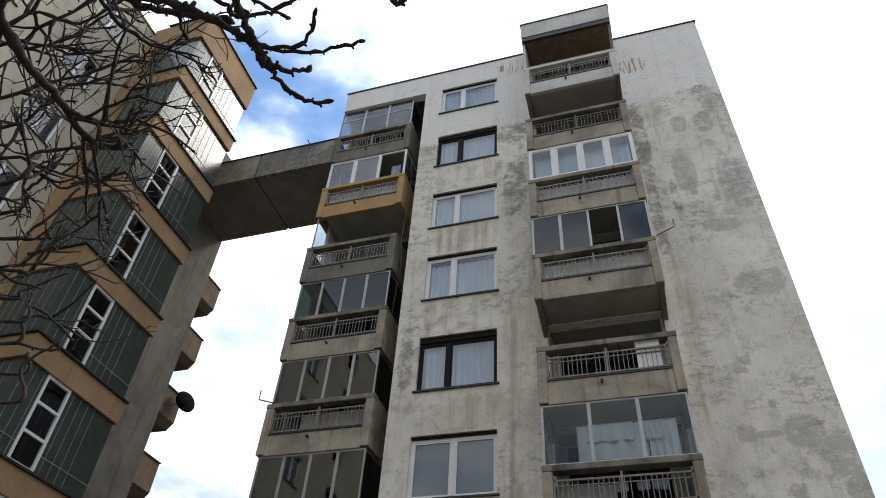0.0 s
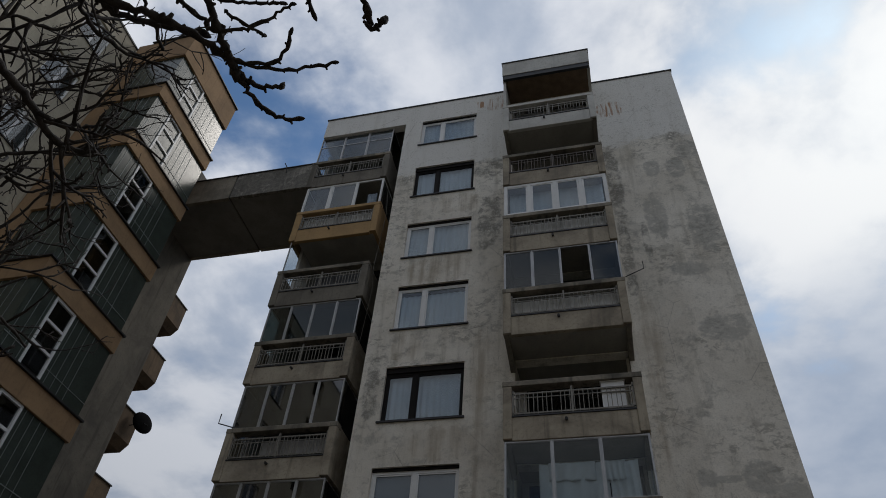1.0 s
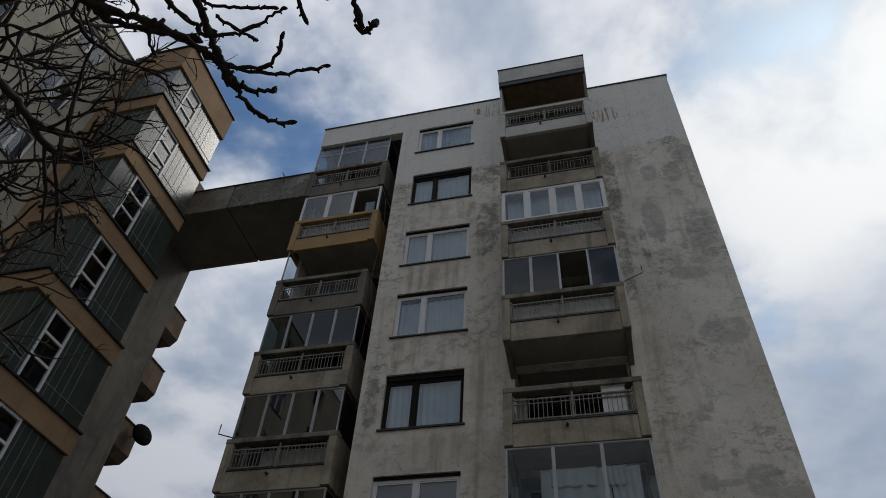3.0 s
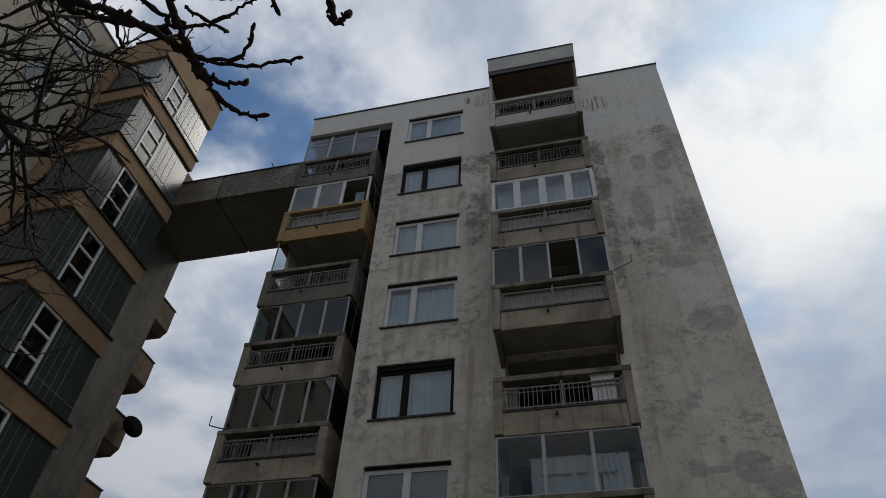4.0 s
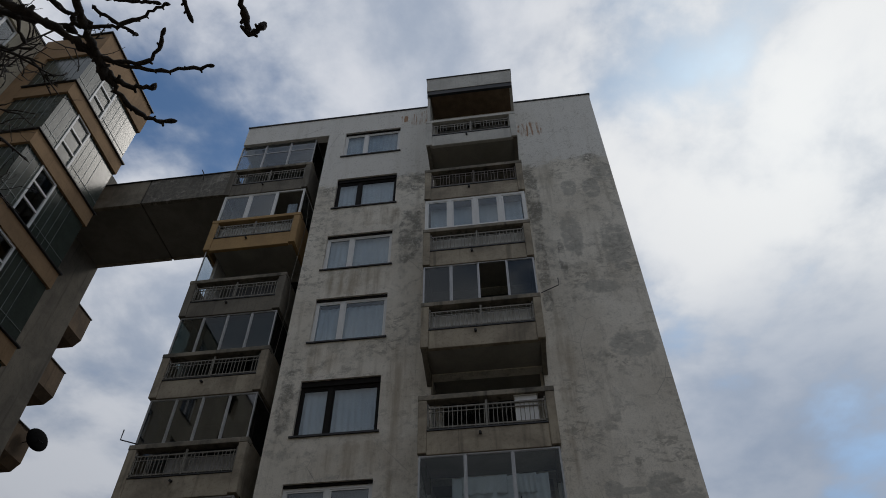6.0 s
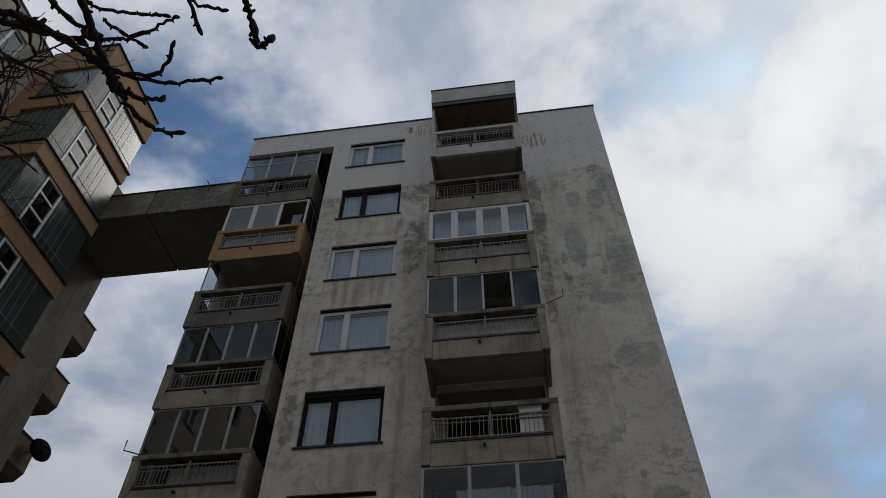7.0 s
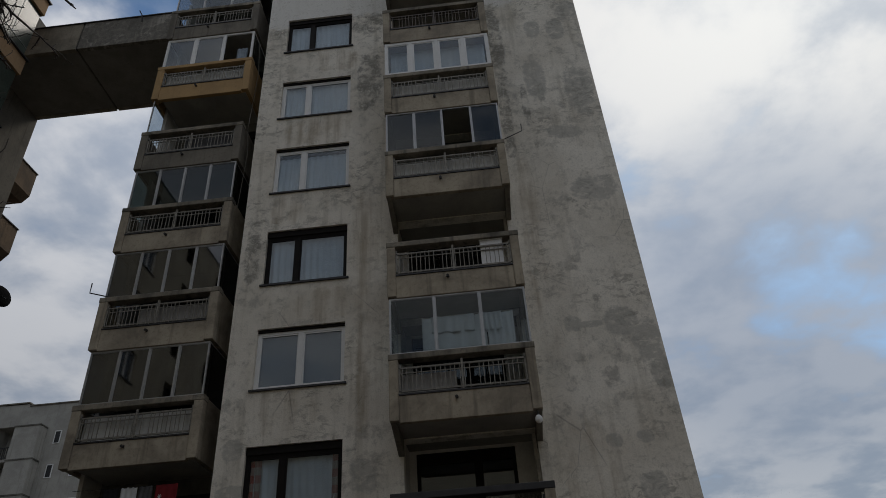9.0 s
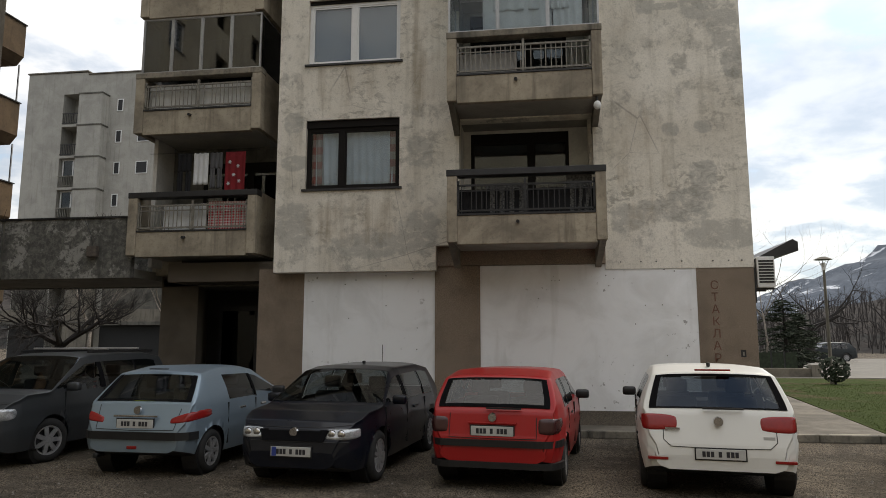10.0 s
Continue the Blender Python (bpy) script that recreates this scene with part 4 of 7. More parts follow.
glazing(1, "right", M_ALU, 3, "aluminium balcony glazing with linen drying behind it", M_GLASS_CLEAR, bar=0.032)
glazing(3, "right", M_ALU, 4, "aluminium balcony glazing with one pane slid open", M_GLASS_SMOKE, opened=(2,))
glazing(4, "right", M_PVC, 4, "white plastic balcony windows over a dark ledge", bar=0.09)
glazing(1, "left", M_ALU, 4, "aluminium balcony glazing with clothes behind it", M_GLASS_DIM)
glazing(2, "left", M_ALU, 4, "aluminium balcony glazing with clear panes", M_GLASS_DIM)
glazing(3, "left", M_ALU, 4, "aluminium balcony glazing with smoky panes", M_GLASS_SMOKE)
glazing(5, "left", M_PVC, 3, "white plastic balcony windows, one slid open", opened=(2,), bar=0.07)
glazing(6, "left", M_ALU, 3, "thin aluminium glazing below the roof edge", transom=True, top=23.527)
side_glass = thing("glass_screen", "narrow glass screen at the end of the open balcony", "glass screen")
zz = INFO["L", 4][2]
part("pane", boxes([((LX0 + 0.1, LY + 0.1, zz + 0.003), (LX0 + 0.108, 1.49, BOT + STEP[5] + 0.04))]), M_GLASS, side_glass).visible_shadow = False
part("frame", boxes([((LX0 + 0.09, LY + 0.06, zz + 0.003), (LX0 + 0.12, LY + 0.097, BOT + STEP[5] + 0.04))]), M_ALU, side_glass)

# smoked blinds drawn inside the fourth left glazing
z = INFO["L", 3][2]
tagged(part("roller_blind", boxes([((LX0 + 0.9, LY + 0.2, z + 0.01), (LX1 - 0.1, LY + 0.215, z + 1.2))]), M_BLIND), "grey blinds drawn behind the balcony glass", "blind")

# what stands or hangs behind the rails
def screen(key, mat, name, label, x0f=0.0, x1f=1.0, h=1.0, cat="screen"):
    b, zb, zt, o0, o1 = INFO[key]
    x0, x1, yf = (RX0 + 0.22, RX1 - 0.22, RY) if key[0] == "R" else (LX0 + 0.24, LX1 - 0.24, LY)
    a, c = x0 + (x1 - x0) * x0f, x0 + (x1 - x0) * x1f
    return tagged(part(name, cloth(a, c, yf + 0.19, zb + 0.2, o0 + (o1 - o0) * h - 0.05, max(3, int((c - a) * 6)), 0.012, seed=len(name)), mat), label, cat)


screen(("R", 0), M_MAT, "mat", "dark patterned mat hung behind the railing", 0.2, 0.52, 0.95, "mat")
screen(("R", 0), M_MAT, "mat", "dark patterned mat hung behind the railing", 0.8, 0.99, 1.12, "mat")
screen(("R", 0), M_BLACKCLOTH, "dark_screen", "black cloth screen behind the railing", 0.0, 1.0, 0.8)
screen(("R", 3), M_SCREEN, "white_screen", "white cloth screen behind the railing", 0, 1, 0.9)
screen(("R", 4), M_SCREEN, "white_screen", "white cloth screen behind the railing", 0, 1, 0.9)
screen(("R", 1), M_BLIND, "grey_screen", "grey sheet behind the railing", 0.0, 0.45, 0.75)
screen(("L", 1), M_SCREEN, "white_screen", "pale sheet screen behind the railing", 0, 1, 0.92)
screen(("L", 5), M_SCREEN, "lace_screen", "white lace screen behind the railing", 0, 1, 0.9)
screen(("L", 2), M_BLIND, "grey_screen", "grey sheet behind the railing", 0.3, 1, 0.85)
screen(("L", 4), M_GREYCLOTH, "dark_screen", "dark cloth behind the railing", 0.4, 1, 0.9)
screen(("L", 0), M_GINGHAM, "tablecloth", "red and white gingham cloth hung over the rail", 0.62, 0.99, 1.0, "tablecloth")
screen(("L", 0), M_SHEET, "blanket", "white blanket hung behind the rail", 0.2, 0.6, 0.95, "blanket")
# white cabinet on the open balcony of the third floor
zb = INFO["R", 2][1]
cab = thing("cabinet", "white box cabinet at the end of the open balcony", "cabinet", (1.5, -0.85, zb + 0.2))
q = boxes([((-0.25, -0.17, 0), (0.25, 0.17, 1.12))], 0.01)
new("body", mesh_of("body", q, M_PVC)).parent = cab
q = boxes([((-0.27, -0.19, 1.122), (0.27, 0.19, 1.15))], 0.005)
new("top", mesh_of("top", q, M_PVC)).parent = cab

# laundry of the first floor recess
zt = INFO["L", 0][2]
line = tagged(part("clothes_line", bm_tube(bmesh.new(), [(-8.1, 0.42, zt + 1.0), (-6.8, 0.42, zt + 0.97), (LX1 - 0.12, 0.42, zt + 1.0)], 0.006, 5), M_BLACK), "thin clothes line across the recessed balcony", "clothes line")


def garment(name, x, w, h, mat, label, cat, legs=False):
    t = zt + 0.98
    bm = cloth(x - w / 2, x + w / 2, 0.42, t - h * (0.45 if legs else 1), t, 3, 0.02, seed=int(x * 100))
    if legs:
        for s in (-1, 1):
            other = cloth(x + s * w * 0.28 - w * 0.2, x + s * w * 0.28 + w * 0.2, 0.42, t - h, t - h * 0.44, 2, 0.02, seed=int(x * 70) + s)
            me = bpy.data.meshes.new("leg")
            other.to_mesh(me), other.free()
            bm.from_mesh(me)
            bpy.data.meshes.remove(me)
    return tagged(part(name, bm, mat, smooth=True), label, cat)


garment("trousers", -7.22, 0.34, 0.95, M_BLACKCLOTH, "black trousers drying on the line", "trousers", True)
garment("shirt", -6.82, 0.36, 0.75, M_SHEET, "white shirt drying on the line", "shirt")
garment("trousers", -6.45, 0.3, 0.85, M_GREYCLOTH, "dark grey leggings drying on the line", "trousers", True)
garment("red_blanket", -5.98, 0.48, 1.0, M_RED, "red blanket with pale stars drying on the line", "blanket")
me_star = None
for i, (sx, sz) in enumerate([(-6.1, 0.25), (-5.9, 0.35), (-6.0, 0.55), (-6.12, 0.75), (-5.87, 0.7)]):
    q = bmesh.new()
    for r in range(3):
        bmesh.ops.create_cube(q, size=1, matrix=pose(sx, 0.385, zt + 0.98 - sz, 0, 60 * r) @ Matrix.Diagonal((0.085, 0.004, 0.014, 1)))
    tagged(part("star_patch", q, M_SHEET), "pale star sewn on the red blanket", "patch", "stars on the blanket")
# linen behind the second floor glazing, hung from a line in two swags
zt2 = INFO["R", 1][2]
tagged(part("clothes_line", bm_tube(bmesh.new(), [(-0.72, -0.75, zt2 + 1.0), (0.6, -0.75, zt2 + 0.94), (1.98, -0.75, zt2 + 1.0)], 0.006, 5), M_BLACK), "thin clothes line behind the balcony glass", "clothes line")
for a, b, d, s in ((-0.2, 1.2, 0.85, 0.06), (0.0, 0.95, 0.42, 0.02), (1.22, 1.8, 0.9, 0.03), (1.1, 1.55, 0.45, 0.02)):
    tagged(part("bed_sheet", cloth(a, b, -0.75 if d > 0.6 else -0.775, zt2 + 0.97 - d, zt2 + 0.96, 4, 0.025, s, int(a * 50) + 7), M_SHEET, smooth=True), "white bed sheet hung to dry behind glass", "bed sheet")
# pale nets behind the white plastic balcony windows
zt5 = INFO["R", 4][2]
tagged(part("net_curtain", cloth(RX0 + 0.16, RX1 - 0.16, RY + 0.36, zt5 + 0.05, zt5 + 1.25, 14, 0.02, seed=31), M_CURTAIN, smooth=True), "white net curtain behind the white balcony windows", "curtain")
# clothes behind the second left glazing
zt3 = INFO["L", 1][2]
tagged(part("clothes_line", bm_tube(bmesh.new(), [(-8.2, 0.6, zt3 + 1.0), (LX1 - 0.15, 0.6, zt3 + 1.0)], 0.006, 5), M_BLACK), "thin clothes line behind the balcony glass", "clothes line")
for x, w, h in ((-7.3, 0.5, 0.8), (-6.7, 0.3, 0.55), (-6.25, 0.35, 0.6), (-5.8, 0.4, 0.7)):
    tagged(part("towel", cloth(x - w / 2, x + w / 2, 0.6, zt3 + 1.0 - h, zt3 + 1.0, 2, 0.02, seed=int(x * 30)), plain("blue_grey_towel", (0.07, 0.09, 0.14), 0.95), smooth=True), "blue-grey towel hung behind the balcony glass", "towel")
# cloths in the open sash of the ochre balcony
zt4 = INFO["L", 5][2]
tagged(part("towel", cloth(-5.95, -5.6, 0.35, zt4 + 0.02, zt4 + 0.85, 3, 0.03, seed=3), plain("pale_blue_towel", (0.30, 0.36, 0.42), 0.95), smooth=True), "pale blue towel in the open balcony window", "towel")

# roof box over the top balcony
canopy = thing("balcony_canopy", "boxed roof over the top balcony, white over dark", "canopy", (0, 0, 23.38))
for nm, rows, mat in (("fascia", [((RX0 - 0.02, RY, 0.6), (RX1 + 0.06, RY + 0.12, 1.42))], M_CONC_WHITE), ("lower_fascia", [((RX0 + 0.01, RY + 0.02, 0.36), (RX1 + 0.03, RY + 0.12, 0.597))], M_FLASH),
                      ("side", [((RX0 - 0.02, RY + 0.123, 0.36), (RX0 + 0.08, -0.003, 1.42))], M_CONC_WHITE), ("side", [((RX1 - 0.04, RY + 0.123, 0.36), (RX1 + 0.06, SB - 0.003, 1.42))], M_CONC_WHITE),
                      ("soffit", [((RX0 + 0.103, RY + 0.123, 0.38), (RX1 - 0.043, -0.003, 0.5))], plain("brown_boarding", (0.15, 0.10, 0.06), 0.8, 0, 4, 0.3, 0.3)),
                      ("flashing", [((RX0 - 0.05, RY - 0.03, 1.423), (RX1 + 0.09, 0.3, 1.47))], M_FLASH), ("top", [((RX0 + 0.103, RY + 0.123, 1.3), (RX1 - 0.043, 0.0, 1.41))], M_CONC_GREY)):
    new(nm, mesh_of(nm, boxes(rows), mat)).parent = canopy
canopy_fin = [block("wall_fin_1", (RX0, RY + 0.14, INFO["R", 6][2] + 0.003), (RX0 + 0.08, -0.003, 23.697), M_CONC_WHITE, "white side wall of the top balcony"),]
block("wall_parapet_mid", (RX0, 0.003, ROOF + 0.003), (RX1 - 0.14, 0.3, 24.755), M_CONC_WHITE, "raised parapet behind the roof box")

# wall hooks, cable and lamp
tagged(part("wall_hook", bm_tube(bmesh.new(), [(2.25, SB - 0.01, 14.72), (2.74, -0.02, 14.72), (2.74, -0.02, 14.97)], 0.014, 6), M_BLACK), "rusty angled steel arm fixed to the wall", "bracket")
z = INFO["L", 2][2] + 1.3
tagged(part("wall_hook", bm_tube(bmesh.new(), [(LX0 + 0.3, LY + 0.1, z - 1.28), (LX0 - 0.25, LY - 0.1, z - 1.18), (LX0 - 0.25, LY - 0.1, z - 0.9)], 0.016, 6), M_BLACK), "rusty angled steel arm on the balcony", "bracket")
tagged(part("cable", bm_tube(bmesh.new(), [(-5.255, 0.4, 20.3), (-5.15, 0.4, 18.8), (-5.18, 0.4, 18.0), (-5.252, 0.4, 16.4), (-5.16, 0.4, 15.4), (-5.252, 0.4, 13.4)], 0.008, 5), M_RAIL), "pale loose cable hanging down beside the balconies", "cable")
lamp = thing("wall_lamp", "small white floodlight under the balcony corner", "lamp", (2.02, RY + 0.1, BOT + STEP[1]))
new("arm", mesh_of("arm", bm_tube(bmesh.new(), [(0, 0, 0.02), (0, 0.0, -0.1)], 0.02, 6), M_BLACK)).parent = lamp
q = bmesh.new()
bmesh.ops.create_uvsphere(q, u_segments=12, v_segments=8, radius=0.075, matrix=Matrix.Translation((0, -0.02, -0.15)) @ Matrix.Diagonal((1, 0.8, 1.15, 1)))
new("housing", mesh_of("housing", q, M_PVC, True)).parent = lamp
me_pin = mesh_of("wall_pin", boxes([((-0.011, -0.02, -0.011), (0.011, 0.01, 0.011))], 0.003), M_BLACK)
for x in (2.5, 2.9, 3.2, 3.7, 4.3, 4.6, 4.85):
    ob = new("wall_pin", me_pin)
    ob.matrix_world = pose(x, SB - 0.012, 3.34)
    tagged(ob, "dark fixing stub along the lower plaster edge", "bolt", "fixings at the plaster edge")

# air conditioner and canopy on the side wall
ac = thing("air_conditioner", "white outdoor air conditioning unit on the side wall", "air conditioner", (XR + 0.06, 0.35, 2.8))
new("body", mesh_of("body", boxes([((0.02, 0, 0), (0.36, 0.8, 0.62))], 0.02), M_PVC)).parent = ac
me_slat = mesh_of("slat", boxes([((0.05, -0.012, 0), (0.33, 0.0, 0.035))]), M_TRIM)
for i in range(8):
    sub("slat", me_slat, ac, pose(0, 0, 0.09 + 0.06 * i))
new("bracket", mesh_of("bracket", boxes([((-0.07, 0.1, -0.04), (0.36, 0.14, 0.0)), ((-0.07, 0.6, -0.04), (0.36, 0.64, 0.0)), ((-0.07, 0.05, -0.3), (0.0, 0.75, 0.4))]), M_BLACK)).parent = ac
aw = thing("awning", "dark sloping sheet canopy on the side wall", "awning", (XR, 0.4, 3.35))
q = bmesh.new()
v = [q.verts.new(c) for c in ((0.0, 0, 0.0), (0.8, 0, 0.42), (0.9, 0, 0.36), (0.9, 0, 0.18), (0.15, 0, -0.02), (0, 0, -0.08))]
f = q.faces.new(v)
r = bmesh.ops.extrude_face_region(q, geom=[f])
bmesh.ops.translate(q, verts=[e for e in r["geom"] if isinstance(e, bmesh.types.BMVert)], vec=(0, 2.2, 0))
new("sheet", mesh_of("sheet", q, M_FLASH)).parent = aw


# ---------------- bridges between the blocks ----------------
def bridge(z0, z1, mat, lab):
    b = thing("footbridge", lab, "bridge", (-14.6, 0.15, z0))
    y1, L = 2.9, 6.35
    for a, c in ((0, 3.06), (3.14, L)):
        new("front_wall", mesh_of("front_wall", boxes([((a, 0, 0), (c, 0.15, z1 - z0))]), mat if a == 0 or mat is M_PEEL else M_FLAKE)).parent = b
        new("rear_wall", mesh_of("rear_wall", boxes([((a, y1 - 0.15, 0), (c, y1, z1 - z0))]), mat)).parent = b
        new("deck", mesh_of("deck", boxes([((a, 0.153, 0.02), (c, y1 - 0.153, 0.22))]), M_SOFFIT_GREY)).parent = b
    new("joint", mesh_of("joint", boxes([((3.06, 0.03, 0.05), (3.14, y1 - 0.03, z1 - z0 - 0.02))]), M_CONC_DARK)).parent = b
    new("coping", mesh_of("coping", boxes([((0, -0.04, z1 - z0 + 0.002), (L, 0.19, z1 - z0 + 0.04)), ((0, y1 - 0.19, z1 - z0 + 0.002), (L, y1 + 0.04, z1 - z0 + 0.04))]), M_FLASH)).parent = b
    return b


M_BRIDGE2 = concrete("bridge_plaster", (0.38, 0.34, 0.27), (0.20, 0.18, 0.145), 0.5)
bridge(20.75, 22.05, M_BRIDGE2, "concrete footbridge with stained parapet high between the blocks")
bridge(3.15, 4.52, M_PEEL, "low concrete footbridge with peeling stained parapet")
box2 = thing("junction_box", "rusty dark box with a stub on the bridge wall", "junction box", (-9.15, 0.13, 3.75))
new("body", mesh_of("body", boxes([((-0.12, -0.1, -0.12), (0.12, 0.02, 0.12))], 0.01), M_RAIL_DARK)).parent = box2
new("stub", mesh_of("stub", bm_tube(bmesh.new(), [(0, -0.05, 0.1), (-0.05, -0.08, 0.4), (-0.22, -0.1, 0.75)], 0.008, 5), M_BLACK)).parent = box2
tagged(part("antenna_stub", bm_tube(bmesh.new(), [(-9.4, 0.12, 21.75), (-9.4, 0.05, 22.0), (-9.5, 0.0, 22.2)], 0.02, 5), M_BLACK), "dark bent bracket on the bridge parapet", "bracket")


# ---------------- neighbouring block ----------------
BX0, BX1, BY0, BY1 = -14.6, -12.1, -4.26, -0.88
BAND = [21.85 - 2.8 * k for k in range(7)]
nb_h = []
WINS = [(-6.4, -5.2), (-9.6, -8.3), (-12.8, -11.5), (-17, -15.7), (-21, -19.7)]
for k in range(8):
    for a, b in WINS:
        nb_h.append((a, b, 0.95 + 22.0 - 2.8 * k - 0.2, 2.35 + 22.0 - 2.8 * k - 0.2))


def ywall(name, x, t, ys, zs, holes, material, label):
    ob = wall(name, ys, zs, holes, 0.0, t, material, label)
    ob.data.transform(Matrix(((0, -1, 0, x), (1, 0, 0, 0), (0, 0, 1, 0), (0, 0, 0, 1))))
    return ob


ywall("wall_neighbour", BX0, 0.3, (-26, BY0), (GZ, 25.0), [h for h in nb_h if h[2] > 1], M_CREAM, "cream plaster wall of the neighbouring block")
block("wall_neighbour_grey", (BX0 - 6, BY0, GZ), (BX0, 3.05, 24.6), M_CONC_GREY, "grey concrete stair wall of the neighbouring block")
block("wall_neighbour_room", (BX0 - 1.2, -26, GZ), (BX0 - 1.1, BY0 - 0.003, 24.9), M_ROOM, "dim inner wall behind the neighbouring windows")
block("wall_neighbour_end", (BX0 - 6, -26.3, GZ), (BX0, -26.003, 25.0), M_CREAM, "cream end wall of the neighbouring block")
block("ceiling_neighbour", (BX0 - 6, -26, 25.003), (BX0 + 0.04, BY0, 25.08), M_FLASH, "dark roof edge of the neighbouring block", "roof")
n = 22
for h in nb_h:
    if h[2] < 1 or h[0] < -14:
        continue
    w = thing("window_%d" % n, "white framed window in the cream wall", "window", kind="structure")
    n += 1
    x = BX0 - 0.16
    y0, y1, z0, z1 = h
    part("window_frame", boxes([((x, y0, z0), (x + 0.07, y0 + 0.07, z1)), ((x, y1 - 0.07, z0), (x + 0.07, y1, z1)), ((x, y0 + 0.07, z0), (x + 0.07, y1 - 0.07, z0 + 0.07)),
                                ((x, y0 + 0.07, z1 - 0.07), (x + 0.07, y1 - 0.07, z1)), ((x, (y0 + y1) / 2 - 0.05, z0 + 0.07), (x + 0.07, (y0 + y1) / 2 + 0.05, z1 - 0.07))]), M_PVC, w)
    part("pane", boxes([((x + 0.03, y0 + 0.07, z0 + 0.07), (x + 0.038, y1 - 0.07, z1 - 0.07))]), M_GLASS, w).visible_shadow = False
    part("window_sill", boxes([((BX0 - 0.02, y0 - 0.05, z0 - 0.04), (BX0 + 0.05, y1 + 0.05, z0 - 0.003))]), M_FLASH, w)

# glazed bay: ochre bands, ribbed glass and a white casement on each storey
block("wall_bay_pier", (BX0 + 0.003, BY0 + 0.003, 2.4), (BX0 + 0.6, BY1 - 0.003, 25.3), M_OCHRE, "ochre plaster pier behind the glazed bay")
g = 0.08
for k, zt in enumerate([24.65] + BAND):
    top = k == 0
    hgt = 1.45 if top else 0.62
    z0 = zt - (0.8 if top else 0.62)
    z1 = z0 + hgt if top else zt
    band = thing("bay_band", "ochre plaster band round the glazed bay", "bay", (BX0, BY0, z0), "bands of the glazed bay")
    dx, dy = BX1 - BX0, BY1 - BY0
    new("band_wall", mesh_of("band_wall", boxes([((0.605, 0, 0), (dx, dy, z1 - z0))], 0.01), M_OCHRE)).parent = band
    new("lip", mesh_of("lip", boxes([((0.605, -0.07, z1 - z0 + 0.002), (dx + 0.07, dy + 0.05, z1 - z0 + 0.05))]), M_FLASH)).parent = band
    if k == 7:
        continue
    zb_ = ([24.65] + BAND)[k + 1] + 0.053
    hh = z0 - zb_ - 0.003
    gl = thing("bay_glazing", "ribbed glass storey with a white casement between ochre bands", "bay glazing", (BX0, BY0, zb_), "glazed storeys of the bay")
    for a_, b_ in (((0.605, g, 0), (dx - g, g + 0.05, hh)), ((dx - g - 0.05, g + 0.053, 0), (dx - g, 0.85, hh)), ((dx - g - 0.05, 1.65, 0), (dx - g, dy - g, hh))):
        new("glass_wall", mesh_of("glass_wall", boxes([(a_, b_)]), M_CHANNEL_GLASS)).parent = gl
    me_r = mesh_of("glass_rib", boxes([((-0.007, -0.008, 0), (0.007, 0.008, hh))]), M_RIB)
    for i in range(6):
        sub("glass_rib", me_r, gl, pose(0.85 + i * 0.25, g, 0))
    for i in range(10):
        yy = g + 0.26 * (i + 0.6)
        if not 0.8 < yy < 1.7:
            sub("glass_rib", me_r, gl, pose(dx - g, yy, 0, 0, 0, 90))
    fx = dx - g
    cas = new("casement", mesh_of("casement", boxes([((fx - 0.05, 0.85, 0), (fx + 0.03, 0.92, hh)), ((fx - 0.05, 1.58, 0), (fx + 0.03, 1.65, hh)), ((fx - 0.05, 0.92, hh * 0.33), (fx + 0.025, 1.58, hh * 0.33 + 0.07)),
                                                   ((fx - 0.05, 0.92, hh * 0.66), (fx + 0.025, 1.58, hh * 0.66 + 0.07)), ((fx - 0.05, 0.92, 0), (fx + 0.025, 1.58, 0.07)), ((fx - 0.05, 0.92, hh - 0.07), (fx + 0.025, 1.58, hh))]), M_PVC))
    cas.parent = gl
    for a, b in ((0.07, 0.33), (0.36, 0.66), (0.69, 0.96)):
        p = new("pane", mesh_of("pane", boxes([((fx - 0.03, 0.92, hh * a), (fx - 0.022, 1.58, hh * b))]), M_GLASS_SMOKE if k > 1 else M_CHANNEL_GLASS))
        p.parent = gl
    for a, b in ((1.66, dy - g), (g, 0.84)):
        new("mesh_rail", mesh_of("mesh_rail", boxes([((fx + 0.002, a, hh * 0.2), (fx + 0.012, b, hh * 0.21))]), M_RIB)).parent = gl
    new("back_panel", mesh_of("back_panel", boxes([((0.61, g + 0.4, 0.01), (0.65, dy - g, hh - 0.01))]), M_ROOM)).parent = gl

